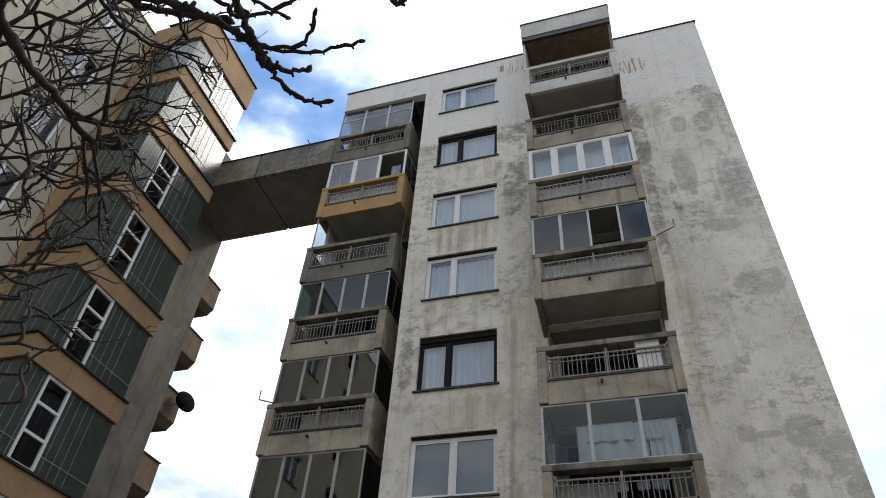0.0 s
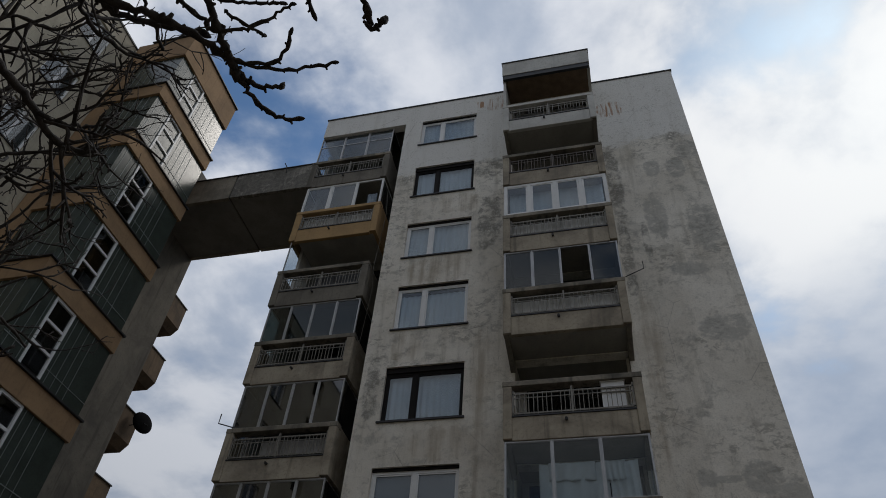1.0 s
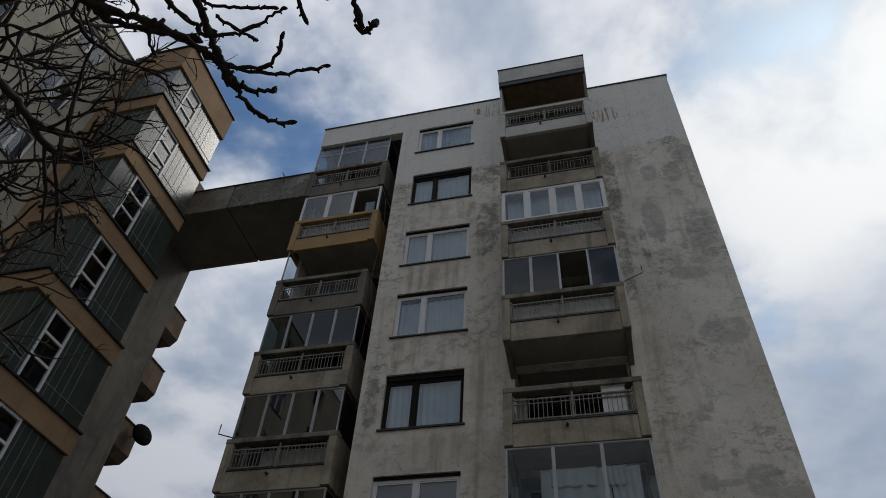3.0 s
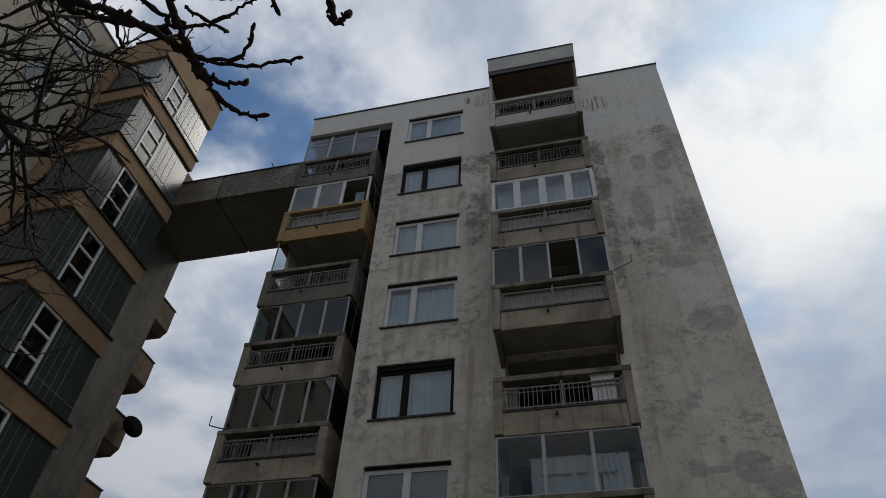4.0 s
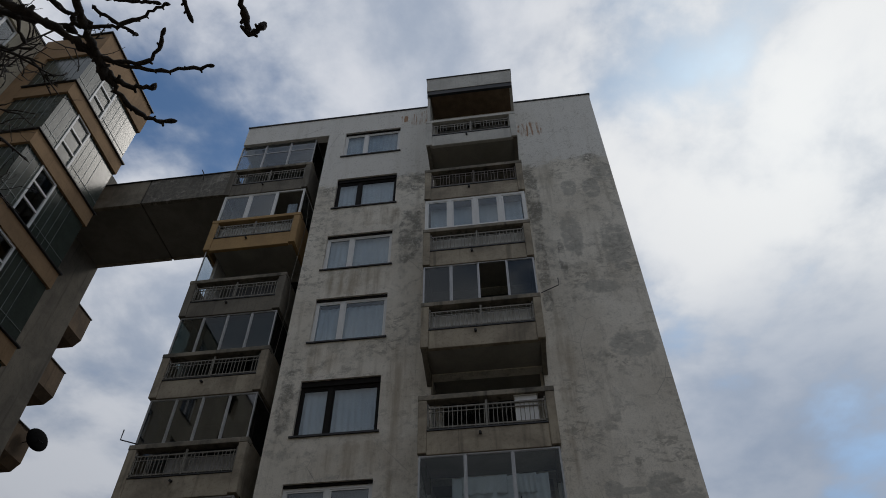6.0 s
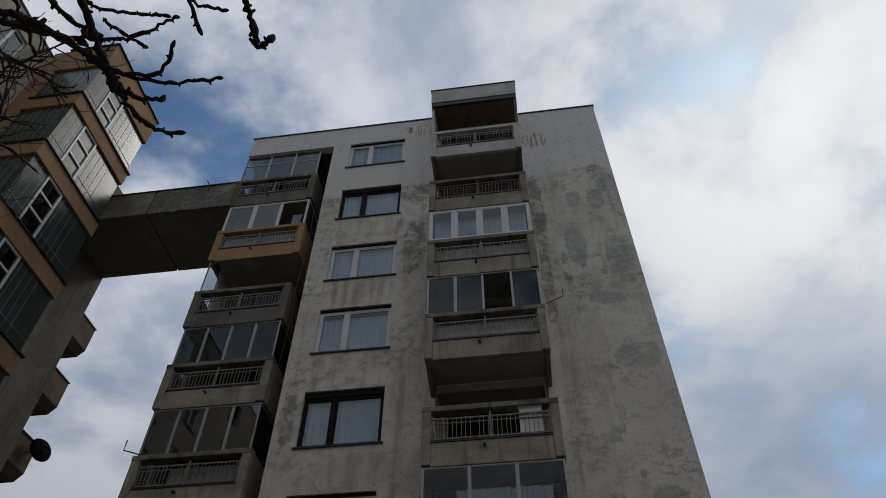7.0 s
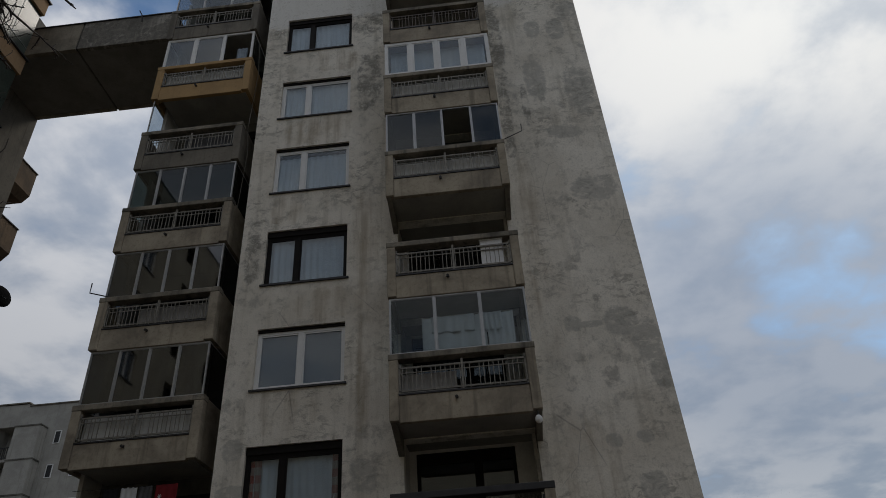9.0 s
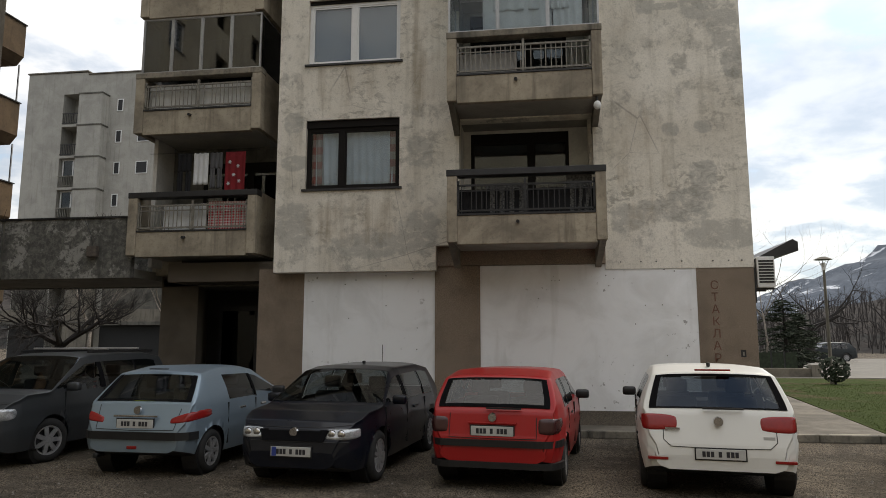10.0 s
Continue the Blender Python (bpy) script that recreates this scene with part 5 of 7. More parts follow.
# far balconies seen in profile past the grey wall
block("wall_neighbour_far", (-24, 3.053, GZ), (-17.6, 6.1, 24.6), M_CONC_GREY, "grey rear wing of the neighbouring block")
for k in range(8):
    zb_ = 19.54 - 2.8 * k
    if zb_ < 1:
        continue
    fb = thing("far_balcony", "ochre concrete balcony with chamfered front on the rear wing", "balcony", (-17.597, 4.9, zb_), "balconies of the rear wing")
    q = bmesh.new()
    prof = [(0, 0), (0.75, 0.0), (1.0, 0.3), (1.0, 1.43), (0, 1.43)]
    for yy in (0,):
        v = [q.verts.new((x, 0, z)) for x, z in prof]
        f = q.faces.new(v)
        r = bmesh.ops.extrude_face_region(q, geom=[f])
        bmesh.ops.translate(q, verts=[e for e in r["geom"] if isinstance(e, bmesh.types.BMVert)], vec=(0, 1.3, 0))
    new("parapet", mesh_of("parapet", q, M_FARBALC)).parent = fb
    new("coping", mesh_of("coping", boxes([((0, -0.03, 1.432), (1.04, 1.33, 1.47))]), M_FLASH)).parent = fb
    if k in (4, 5):
        for yy in (0.0, 1.2):
            new("glazing_post", mesh_of("glazing_post", boxes([((0.9, yy, 1.472), (0.94, yy + 0.04, 2.8))]), M_ALU)).parent = fb
dish = thing("satellite_dish", "dark round satellite dish on the rear balcony", "satellite dish", (-16.22, 6.0, 15.05))
q = bmesh.new()
bmesh.ops.create_uvsphere(q, u_segments=20, v_segments=10, radius=0.45, matrix=pose(0, 0, 0, 0, 80, -20) @ Matrix.Diagonal((1, 1, 0.22, 1)))
new("reflector", mesh_of("reflector", q, M_GRILLE, True)).parent = dish
new("arm", mesh_of("arm", bm_tube(bmesh.new(), [(-0.42, -0.2, -0.2), (-0.2, -0.1, -0.1), (0.05, 0, 0), (0.4, -0.1, -0.25)], 0.02, 6), M_BLACK)).parent = dish

# ---------------- yard, paving, lawn, road ----------------
def flat(name, pts, z0, z1, mat, label, cat):
    bm = bmesh.new()
    f = bm.faces.new([bm.verts.new((x, y, z0)) for x, y in pts])
    r = bmesh.ops.extrude_face_region(bm, geom=[f])
    bmesh.ops.translate(bm, verts=[e for e in r["geom"] if isinstance(e, bmesh.types.BMVert)], vec=(0, 0, z1 - z0))
    return tagged(part(name, bm, mat), label, cat, kind="structure")


flat("pavement", [(-4.3, -0.62), (5.3, -0.62), (5.3, 0.23), (-4.3, 0.23)], GZ, 0.085, M_PAVE, "worn concrete pavement along the block", "pavement")
flat("pavement_side", [(5.303, -0.62), (7.05, -0.62), (7.75, 3.9), (9.6, 16.5), (9.6, 24), (5.303, 24)], GZ, 0.03, M_PAVE, "worn concrete path beside the block", "pavement")
flat("lawn", [(7.055, -0.62), (60, -0.62), (60, 20), (11.5, 20), (9.7, 16.5), (7.755, 3.9)], GZ, 0.04, M_GRASS, "short winter lawn with bare patches", "lawn")
flat("road", [(9.62, 22), (120, 22), (200, 90), (200, 100), (25, 60), (9.62, 48)], GZ, -0.015, M_ROAD, "pale dusty road behind the lawn", "road")
me_kerb = mesh_of("kerb_stone", boxes([((0.004, 0, 0), (0.996, 0.14, 0.135))], 0.016), M_CONC_MOSS)
kerb = thing("kerb", "row of worn concrete kerb stones", "kerb", (-4.3, -0.765, GZ), kind="structure")
for i in range(13):
    sub("kerb_stone", me_kerb, kerb, pose(i, 0, 0.0))
tagged(part("stone_slab", boxes([((6.05, -0.55, 0.033), (6.75, -0.25, 0.055))], 0.006), M_CREAM), "pale flat slab lying on the path", "slab")

# tufts of grass on the nearer lawn
rnd = random.Random(3)
bm = bmesh.new()
for i in range(15000):
    x, y = rnd.uniform(7.1, 15), rnd.uniform(-0.55, 16)
    if x < 7.1 + max(0, (y + 0.6)) * 0.155:
        continue
    a, h, w = rnd.random() * 6.28, rnd.uniform(0.015, 0.045), 0.006
    dx, dy = math.cos(a) * w, math.sin(a) * w
    lx, ly = rnd.uniform(-0.03, 0.03), rnd.uniform(-0.03, 0.03)
    bm.faces.new([bm.verts.new((x - dx, y - dy, 0.035)), bm.verts.new((x + dx, y + dy, 0.035)), bm.verts.new((x + lx, y + ly, 0.04 + h))])
me = bpy.data.meshes.new("grass_tufts")
bm.to_mesh(me), bm.free()
me.materials.append(M_GRASS)
tagged(new("grass_tufts", me), "short green and straw-coloured grass blades", "grass", kind="stuff")
# loose stones in the yard
verts, faces = [], []
for i in range(1600):
    x, y, s = rnd.uniform(-9, 7), rnd.uniform(-8.5, -0.9), rnd.choice((0.008, 0.01, 0.014, 0.022))
    n0 = len(verts)
    for cx, cy, cz in ((1, 0, 0), (-1, 0.2, 0), (0, 1, 0), (0.1, -1, 0), (0, 0, 0.9)):
        verts.append((x + cx * s * rnd.uniform(0.7, 1.2), y + cy * s * rnd.uniform(0.7, 1.2), GZ + 0.001 + cz * s))
    faces += [(n0, n0 + 2, n0 + 4), (n0 + 2, n0 + 1, n0 + 4), (n0 + 1, n0 + 3, n0 + 4), (n0 + 3, n0, n0 + 4)]
me = bpy.data.meshes.new("loose_gravel")
me.from_pydata(verts, [], faces)
me.materials.append(plain("gravel_stone", (0.2, 0.18, 0.155), 0.9, 0, 9.0, 0.5, 0.2, True))
tagged(new("loose_gravel", me), "loose gravel scattered over the asphalt", "gravel", kind="stuff")


# ---------------- trees ----------------
def grow(bm, p, d, length, r, depth, rnd, bend=0.25, kids=3, up=0.15, sides=5, shrink=0.68):
    """One branch and, recursively, its side branches."""
    pts, rad = [Vector(p)], [r]
    n = 4
    d = Vector(d).normalized()
    for i in range(n):
        d = (d + Vector((rnd.gauss(0, bend), rnd.gauss(0, bend), rnd.gauss(0, bend) + up)) * 0.5).normalized()
        pts.append(pts[-1] + d * length / n)
        rad.append(r * (1 - 0.55 * (i + 1) / n))
    bm_tube(bm, pts, rad, sides if depth > 1 else 4)
    if depth <= 0:
        return
    for j in range(kids):
        k = rnd.choice((2, 3, 4)) if j else 4
        side = d.orthogonal().normalized()
        side.rotate(Euler((0, 0, rnd.random() * 6.28)))
        e = (d * 0.75 + side * rnd.uniform(0.5, 1.0) + Vector((rnd.gauss(0, 0.3), rnd.gauss(0, 0.3), rnd.gauss(0, 0.2)))).normalized()
        grow(bm, pts[k], e, length * shrink * rnd.uniform(0.75, 1.15), rad[k] * 0.72, depth - 1, rnd, bend, kids, up, sides, shrink)


def bare_tree(x, y, h, r, depth, seed, mat, label, z=GZ, kids=3, split=0.3, spread=0.9):
    rnd = random.Random(seed)
    t = thing("tree", label, "tree", (x, y, z))
    bm = bm_tube(bmesh.new(), [(0, 0, -0.05), (0.03 * h, 0, h * split * 0.5), (0.02 * h, 0.02 * h, h * split)], [r * 1.25, r, r * 0.85], 9)
    new("trunk", mesh_of("trunk", bm, mat, True)).parent = t
    bm = bmesh.new()
    for i in range(5):
        a = i * 1.257 + rnd.uniform(-0.3, 0.3)
        grow(bm, (0.02 * h, 0.02 * h, h * split * rnd.uniform(0.88, 1.0)), (math.cos(a) * spread, math.sin(a) * spread, 0.75), h * 0.36, r * 0.55, depth, rnd, 0.3, kids, 0.12)
    new("crown", mesh_of("crown", bm, mat)).parent = t
    return t


bare_tree(-19.3, 12.4, 5.6, 0.24, 4, 4, M_BARK, "low spreading bare tree behind the footbridge", spread=1.6, kids=5)
bare_tree(-22.0, 18.0, 7.5, 0.09, 3, 8, M_BARK_PALE, "slim bare birch behind the footbridge", spread=0.5)
bare_tree(-15.9, 15.0, 7.0, 0.09, 3, 9, M_BARK_PALE, "slim bare birch behind the footbridge", spread=0.5)
bare_tree(23.0, 47.5, 9.5, 0.42, 5, 21, M_BARK, "large bare tree leaning over the road", spread=1.5)
bare_tree(37.0, 62.0, 9.0, 0.2, 5, 31, M_BARK, "bare tree beside the road", spread=1.3)
bare_tree(12.5, 24.5, 9.3, 0.05, 4, 12, M_BARK_PALE, "slim pale birch behind the block", spread=0.45, split=0.35)


def spruce(x, y, h, seed, spread):
    """Evergreen with drooping whorled branches set with small needle sprays."""
    rnd = random.Random(seed)
    t = thing("spruce", "dark bushy evergreen tree behind the covered fence", "tree", (x, y, GZ))
    new("trunk", mesh_of("trunk", bm_tube(bmesh.new(), [(0, 0, 0), (0.05, 0, h * 0.5), (0, 0, h * 0.96)], [0.16, 0.1, 0.02], 7), M_BARK)).parent = t
    bm = bmesh.new()
    for i in range(150):
        u = rnd.random() ** 0.8
        z = h * (0.1 + 0.88 * (1 - u))
        a = rnd.random() * 6.283
        reach = spread * (0.12 + 0.88 * min(1, u * 1.4) ** 0.8) * rnd.uniform(0.55, 1.12)
        out_ = Vector((math.cos(a), math.sin(a), 0))
        start = Vector((0, 0, z))
        rise, droop = rnd.uniform(0.05, 0.3), rnd.uniform(0.1, 0.3)
        spine = [start + out_ * reach * w + Vector((0, 0, reach * (rise * w - droop * w * w))) for w in (0, 0.35, 0.7, 1.0)]
        bm_tube(bm, spine, [0.025, 0.018, 0.012, 0.005], 3)
        for j in range(26):
            w = rnd.uniform(0.2, 1.02)
            c = start + out_ * reach * w + Vector((0, 0, reach * (rise * w - droop * w * w)))
            side = Vector((-out_.y, out_.x, 0)) * rnd.choice((-1, 1)) * rnd.uniform(0.2, 1.0)
            d = (out_ * rnd.uniform(0.2, 0.9) + side + Vector((0, 0, rnd.uniform(-0.35, 0.3)))).normalized() * rnd.uniform(0.14, 0.34)
            s = d.orthogonal().normalized() * rnd.uniform(0.02, 0.045)
            s.rotate(Matrix.Rotation(rnd.random() * 6.28, 3, d))
            bm.faces.new([bm.verts.new(c - s), bm.verts.new(c + d), bm.verts.new(c + s)])
    new("crown", mesh_of("crown", bm, M_NEEDLE)).parent = t


spruce(14.1, 25.9, 4.3, 2, 2.1)
spruce(16.6, 31.0, 3.6, 6, 1.7)


def bush(x, y, r, h, mat, label, seed, n=500):
    rnd = random.Random(seed)
    t = thing("bush", label, "bush", (x, y, GZ))
    new("stem", mesh_of("stem", bm_tube(bmesh.new(), [(0, 0, 0), (0.02, 0, h * 0.5)], [0.05, 0.03], 6), M_BARK)).parent = t
    bm = bmesh.new()
    for i in range(n):
        d = Vector((rnd.gauss(0, 1), rnd.gauss(0, 1), rnd.gauss(0, 1))).normalized()
        c = Vector((d.x * r, d.y * r, h * 0.58 + d.z * h * 0.42)) * 1.0
        c = Vector((c.x * rnd.uniform(0.7, 1.05), c.y * rnd.uniform(0.7, 1.05), c.z))
        s = d.orthogonal().normalized() * rnd.uniform(0.04, 0.09)
        q = d.cross(s)
        bm.faces.new([bm.verts.new(c - s), bm.verts.new(c + q * 0.8 + d * 0.05), bm.verts.new(c + s), bm.verts.new(c - q * 0.8 + d * 0.03)])
    new("leaves", mesh_of("leaves", bm, mat)).parent = t


bush(12.4, 15.4, 0.55, 1.15, M_NEEDLE, "clipped round dark bush at the foot of the street lamp", 4)

# twigs of shrubs planted on the low footbridge
rnd = random.Random(14)
bm = bmesh.new()
for x0, x1, n, h in ((-14.4, -12.2, 70, 0.5), (-9.9, -9.0, 26, 0.3)):
    for i in range(n):
        x, y = rnd.uniform(x0, x1), rnd.uniform(0.5, 1.2)
        bm_tube(bm, [(x, y, 3.8), (x + rnd.uniform(-0.1, 0.1), y, 4.4), (x + rnd.uniform(-0.25, 0.25), y, 4.45 + h * rnd.uniform(0.5, 1.2))], [0.012, 0.008, 0.003], 4)
tagged(part("shrub_twigs", bm, M_BARK), "bare upright shrub twigs planted along the bridge", "shrub", kind="stuff")

# the bare tree that hangs over the yard: knobbly limbs with buds
BOUGHS, TWIGS = [], []
BOUGHS.append(([(0.231, -13.683, 3.114), (0.246, -13.649, 3.117), (0.302, -13.550, 3.131), (0.387, -13.458, 3.158), (0.446, -13.406, 3.175), (0.514, -13.325, 3.178), (0.540, -13.272, 3.165), (0.563, -13.207, 3.141), (0.607, -13.155, 3.133), (0.648, -13.137, 3.142)], 0.0111, 0.0044))
BOUGHS.append(([(0.509, -13.577, 3.273), (0.507, -13.538, 3.260), (0.517, -13.480, 3.246), (0.523, -13.389, 3.213), (0.529, -13.325, 3.187), (0.540, -13.272, 3.165)], 0.0097, 0.0089))
BOUGHS.append(([(0.514, -13.325, 3.178), (0.558, -13.280, 3.179), (0.649, -13.236, 3.202), (0.750, -13.216, 3.233)], 0.0062, 0.0035))
BOUGHS.append(([(0.539, -13.293, 3.176), (0.626, -13.260, 3.203), (0.676, -13.312, 3.228)], 0.0053, 0.0040))
BOUGHS.append(([(0.540, -13.272, 3.165), (0.571, -13.233, 3.161), (0.623, -13.209, 3.175)], 0.0071, 0.0053))
BOUGHS.append(([(0.302, -13.550, 3.131), (0.356, -13.509, 3.157), (0.438, -13.485, 3.201), (0.493, -13.474, 3.231)], 0.0071, 0.0053))
BOUGHS.append(([(0.277, -13.541, 3.166), (0.376, -13.506, 3.224), (0.499, -13.472, 3.286), (0.556, -13.471, 3.315), (0.605, -13.473, 3.339), (0.651, -13.483, 3.362)], 0.0080, 0.0071))
BOUGHS.append(([(0.503, -13.372, 3.194), (0.566, -13.345, 3.216), (0.632, -13.343, 3.247), (0.685, -13.355, 3.277)], 0.0053, 0.0035))
BOUGHS.append(([(0.515, -13.438, 3.250), (0.539, -13.406, 3.250), (0.615, -13.372, 3.274), (0.662, -13.356, 3.287)], 0.0044, 0.0035))
BOUGHS.append(([(0.538, -13.385, 3.241), (0.574, -13.341, 3.240), (0.605, -13.311, 3.241)], 0.0044, 0.0035))
BOUGHS.append(([(0.281, -13.634, 3.253), (0.291, -13.602, 3.252), (0.329, -13.547, 3.312), (0.403, -13.499, 3.293), (0.452, -13.500, 3.323), (0.500, -13.492, 3.346)], 0.0089, 0.0053))
BOUGHS.append(([(0.292, -13.650, 3.210), (0.296, -13.583, 3.194), (0.316, -13.518, 3.188), (0.329, -13.456, 3.174), (0.405, -13.395, 3.200), (0.474, -13.352, 3.224)], 0.0089, 0.0071))
BOUGHS.append(([(0.390, -13.579, 3.310), (0.370, -13.519, 3.280), (0.363, -13.453, 3.252), (0.367, -13.395, 3.232), (0.369, -13.344, 3.210)], 0.0053, 0.0035))
BOUGHS.append(([(0.445, -13.572, 3.289), (0.436, -13.489, 3.256), (0.452, -13.426, 3.242), (0.487, -13.367, 3.237)], 0.0071, 0.0053))
BOUGHS.append(([(0.762, -13.512, 3.365), (0.797, -13.419, 3.344), (0.832, -13.365, 3.333), (0.841, -13.306, 3.311), (0.845, -13.257, 3.287), (0.875, -13.264, 3.300)], 0.0089, 0.0071))
BOUGHS.append(([(0.778, -13.432, 3.343), (0.842, -13.392, 3.347), (0.928, -13.353, 3.354)], 0.0044, 0.0035))
BOUGHS.append(([(0.668, -13.489, 3.371), (0.632, -13.434, 3.337), (0.583, -13.417, 3.309)], 0.0062, 0.0053))
BOUGHS.append(([(0.681, -13.485, 3.375), (0.681, -13.422, 3.353), (0.701, -13.371, 3.342), (0.711, -13.301, 3.315)], 0.0053, 0.0044))
BOUGHS.append(([(0.687, -13.398, 3.346), (0.712, -13.357, 3.339), (0.773, -13.327, 3.349)], 0.0044, 0.0035))
TWIGS.append(([(-0.033, -13.612, 3.235), (-0.027, -13.499, 3.209), (-0.020, -13.395, 3.178), (0.004, -13.291, 3.154), (0.021, -13.210, 3.127), (0.061, -13.155, 3.132), (0.096, -13.139, 3.151)], 0.0142, 0.0062))
TWIGS.append(([(0.003, -13.281, 3.147), (0.032, -13.240, 3.152), (0.068, -13.207, 3.167), (0.119, -13.181, 3.196)], 0.0075, 0.0038))
TWIGS.append(([(0.056, -13.508, 3.399), (0.096, -13.407, 3.396), (0.112, -13.339, 3.383), (0.163, -13.266, 3.389), (0.227, -13.235, 3.418)], 0.0075, 0.0038))
TWIGS.append(([(-0.554, -13.050, 3.251), (-0.431, -13.039, 3.386), (-0.323, -12.982, 3.463), (-0.180, -12.968, 3.580), (-0.111, -13.054, 3.678)], 0.0075, 0.0038))
TWIGS.append(([(-0.596, -12.892, 3.080), (-0.498, -12.801, 3.138), (-0.423, -12.843, 3.266)], 0.0075, 0.0038))
TWIGS.append(([(-0.614, -12.795, 2.964), (-0.514, -12.723, 3.045), (-0.448, -12.591, 2.998)], 0.0075, 0.0038))
TWIGS.append(([(-0.617, -13.174, 3.533), (-0.492, -13.131, 3.639), (-0.371, -13.085, 3.727), (-0.222, -13.056, 3.831)], 0.0075, 0.0038))
TWIGS.append(([(-0.692, -12.659, 2.883), (-0.600, -12.601, 2.970)], 0.0075, 0.0038))
TWIGS.append(([(-0.482, -13.339, 3.604), (-0.363, -13.326, 3.708), (-0.280, -13.241, 3.746), (-0.133, -13.243, 3.854)], 0.0075, 0.0038))
TWIGS.append(([(-0.630, -13.265, 3.689), (-0.525, -13.202, 3.764), (-0.411, -13.172, 3.852), (-0.288, -13.181, 3.949)], 0.0075, 0.0038))
TWIGS.append(([(-0.704, -13.083, 3.531), (-0.609, -13.033, 3.609), (-0.476, -13.053, 3.746), (-0.333, -12.962, 3.822)], 0.0075, 0.0038))
TWIGS.append(([(-0.702, -12.924, 3.291), (-0.588, -12.904, 3.416), (-0.530, -12.906, 3.482), (-0.459, -12.938, 3.573)], 0.0075, 0.0038))
TWIGS.append(([(-0.714, -12.875, 3.238), (-0.603, -12.805, 3.330), (-0.481, -12.820, 3.477)], 0.0075, 0.0038))
TWIGS.append(([(-0.806, -12.718, 3.146), (-0.719, -12.649, 3.210), (-0.616, -12.603, 3.304)], 0.0075, 0.0038))
TWIGS.append(([(-0.821, -12.625, 3.030), (-0.729, -12.588, 3.136), (-0.672, -12.535, 3.165), (-0.604, -12.423, 3.136)], 0.0075, 0.0038))
TWIGS.append(([(-0.663, -13.048, 3.417), (-0.565, -12.934, 3.461), (-0.518, -12.848, 3.457), (-0.447, -12.829, 3.517)], 0.0075, 0.0038))
TWIGS.append(([(-0.420, -13.422, 3.807), (-0.424, -13.290, 3.763), (-0.400, -13.172, 3.741), (-0.309, -13.116, 3.791)], 0.0075, 0.0038))
TWIGS.append(([(-0.629, -12.655, 2.778), (-0.548, -12.637, 2.897), (-0.470, -12.610, 2.988)], 0.0075, 0.0038))
TX, TY = -1.75, -13.5
near_tree = thing("tree", "bare tree with knobbly dark limbs and buds over the yard", "tree", (TX, TY, GZ))
inv = Matrix.Translation((-TX, -TY, -GZ))


def near_part(name, bm, mat=M_TWIG, smooth=True):
    bmesh.ops.transform(bm, matrix=inv, verts=bm.verts)
    ob = new(name, mesh_of(name, bm, mat, smooth))
    ob.parent = near_tree
    return ob


near_part("trunk", bm_tube(bmesh.new(), [(TX, TY, GZ - 0.05), (TX + 0.03, TY, 1.2), (TX + 0.06, TY + 0.03, 2.2), (TX + 0.12, TY + 0.05, 3.0)], [0.14, 0.11, 0.09, 0.06], 10))
FORK = (TX + 0.12, TY + 0.05, 2.95)
rnd = random.Random(77)


def knobbly(bm, pts, r0, r1):
    """A limb with swellings where buds sit, smoothed between its points."""
    fine_pts, rad = [], []
    n = len(pts)
    for i in range(n - 1):
        p0, p1, p2, p3 = (Vector(pts[max(0, min(n - 1, i + o))]) for o in (-1, 0, 1, 2))
        for s in range(7):
            u = s / 7
            q = 0.5 * ((2 * p1) + (p2 - p0) * u + (2 * p0 - 5 * p1 + 4 * p2 - p3) * u * u + (3 * p1 - p0 - 3 * p2 + p3) * u ** 3)
            w = (i + u) / (n - 1)
            fine_pts.append(q + Vector((rnd.gauss(0, 1), rnd.gauss(0, 1), rnd.gauss(0, 1))) * 0.002)
            rad.append((r0 + (r1 - r0) * w) * rnd.choice((0.88, 1.0, 1.0, 1.28)))
    fine_pts.append(Vector(pts[-1])), rad.append(r1 * 1.5)
    bm_tube(bm, fine_pts, rad, 8)
    return fine_pts, rad


def spur(bm, p, d, length, r, depth):
    """A stiff side twig that bends upward, swollen at its buds."""
    pts, rad = [Vector(p)], [r]
    d = Vector(d).normalized()
    n = 5
    for i in range(n):
        d = (d + Vector((rnd.gauss(0, 0.16), rnd.gauss(0, 0.16), rnd.gauss(0.07, 0.14)))).normalized()
        pts.append(pts[-1] + d * length / n)
        rad.append(r * (1 - 0.4 * (i + 1) / n) * rnd.choice((0.9, 1.0, 1.3)))
    pts.append(pts[-1] + d * r * 3.2)
    rad.append(r * 0.25)
    bm_tube(bm, pts, rad, 5)
    for i in range(2, n + 1):
        side = d.orthogonal().normalized()
        side.rotate(Matrix.Rotation(rnd.random() * 6.28, 3, d))
        if depth and rnd.random() < 0.6:
            spur(bm, pts[i], d * 0.8 + side * 0.8, length * rnd.uniform(0.4, 0.75), rad[i] * 0.85, depth - 1)
        else:
            bm_tube(bm, [pts[i], pts[i] + (side + d * 0.6).normalized() * r * 2.4], [r * 0.8, r * 0.35], 4)


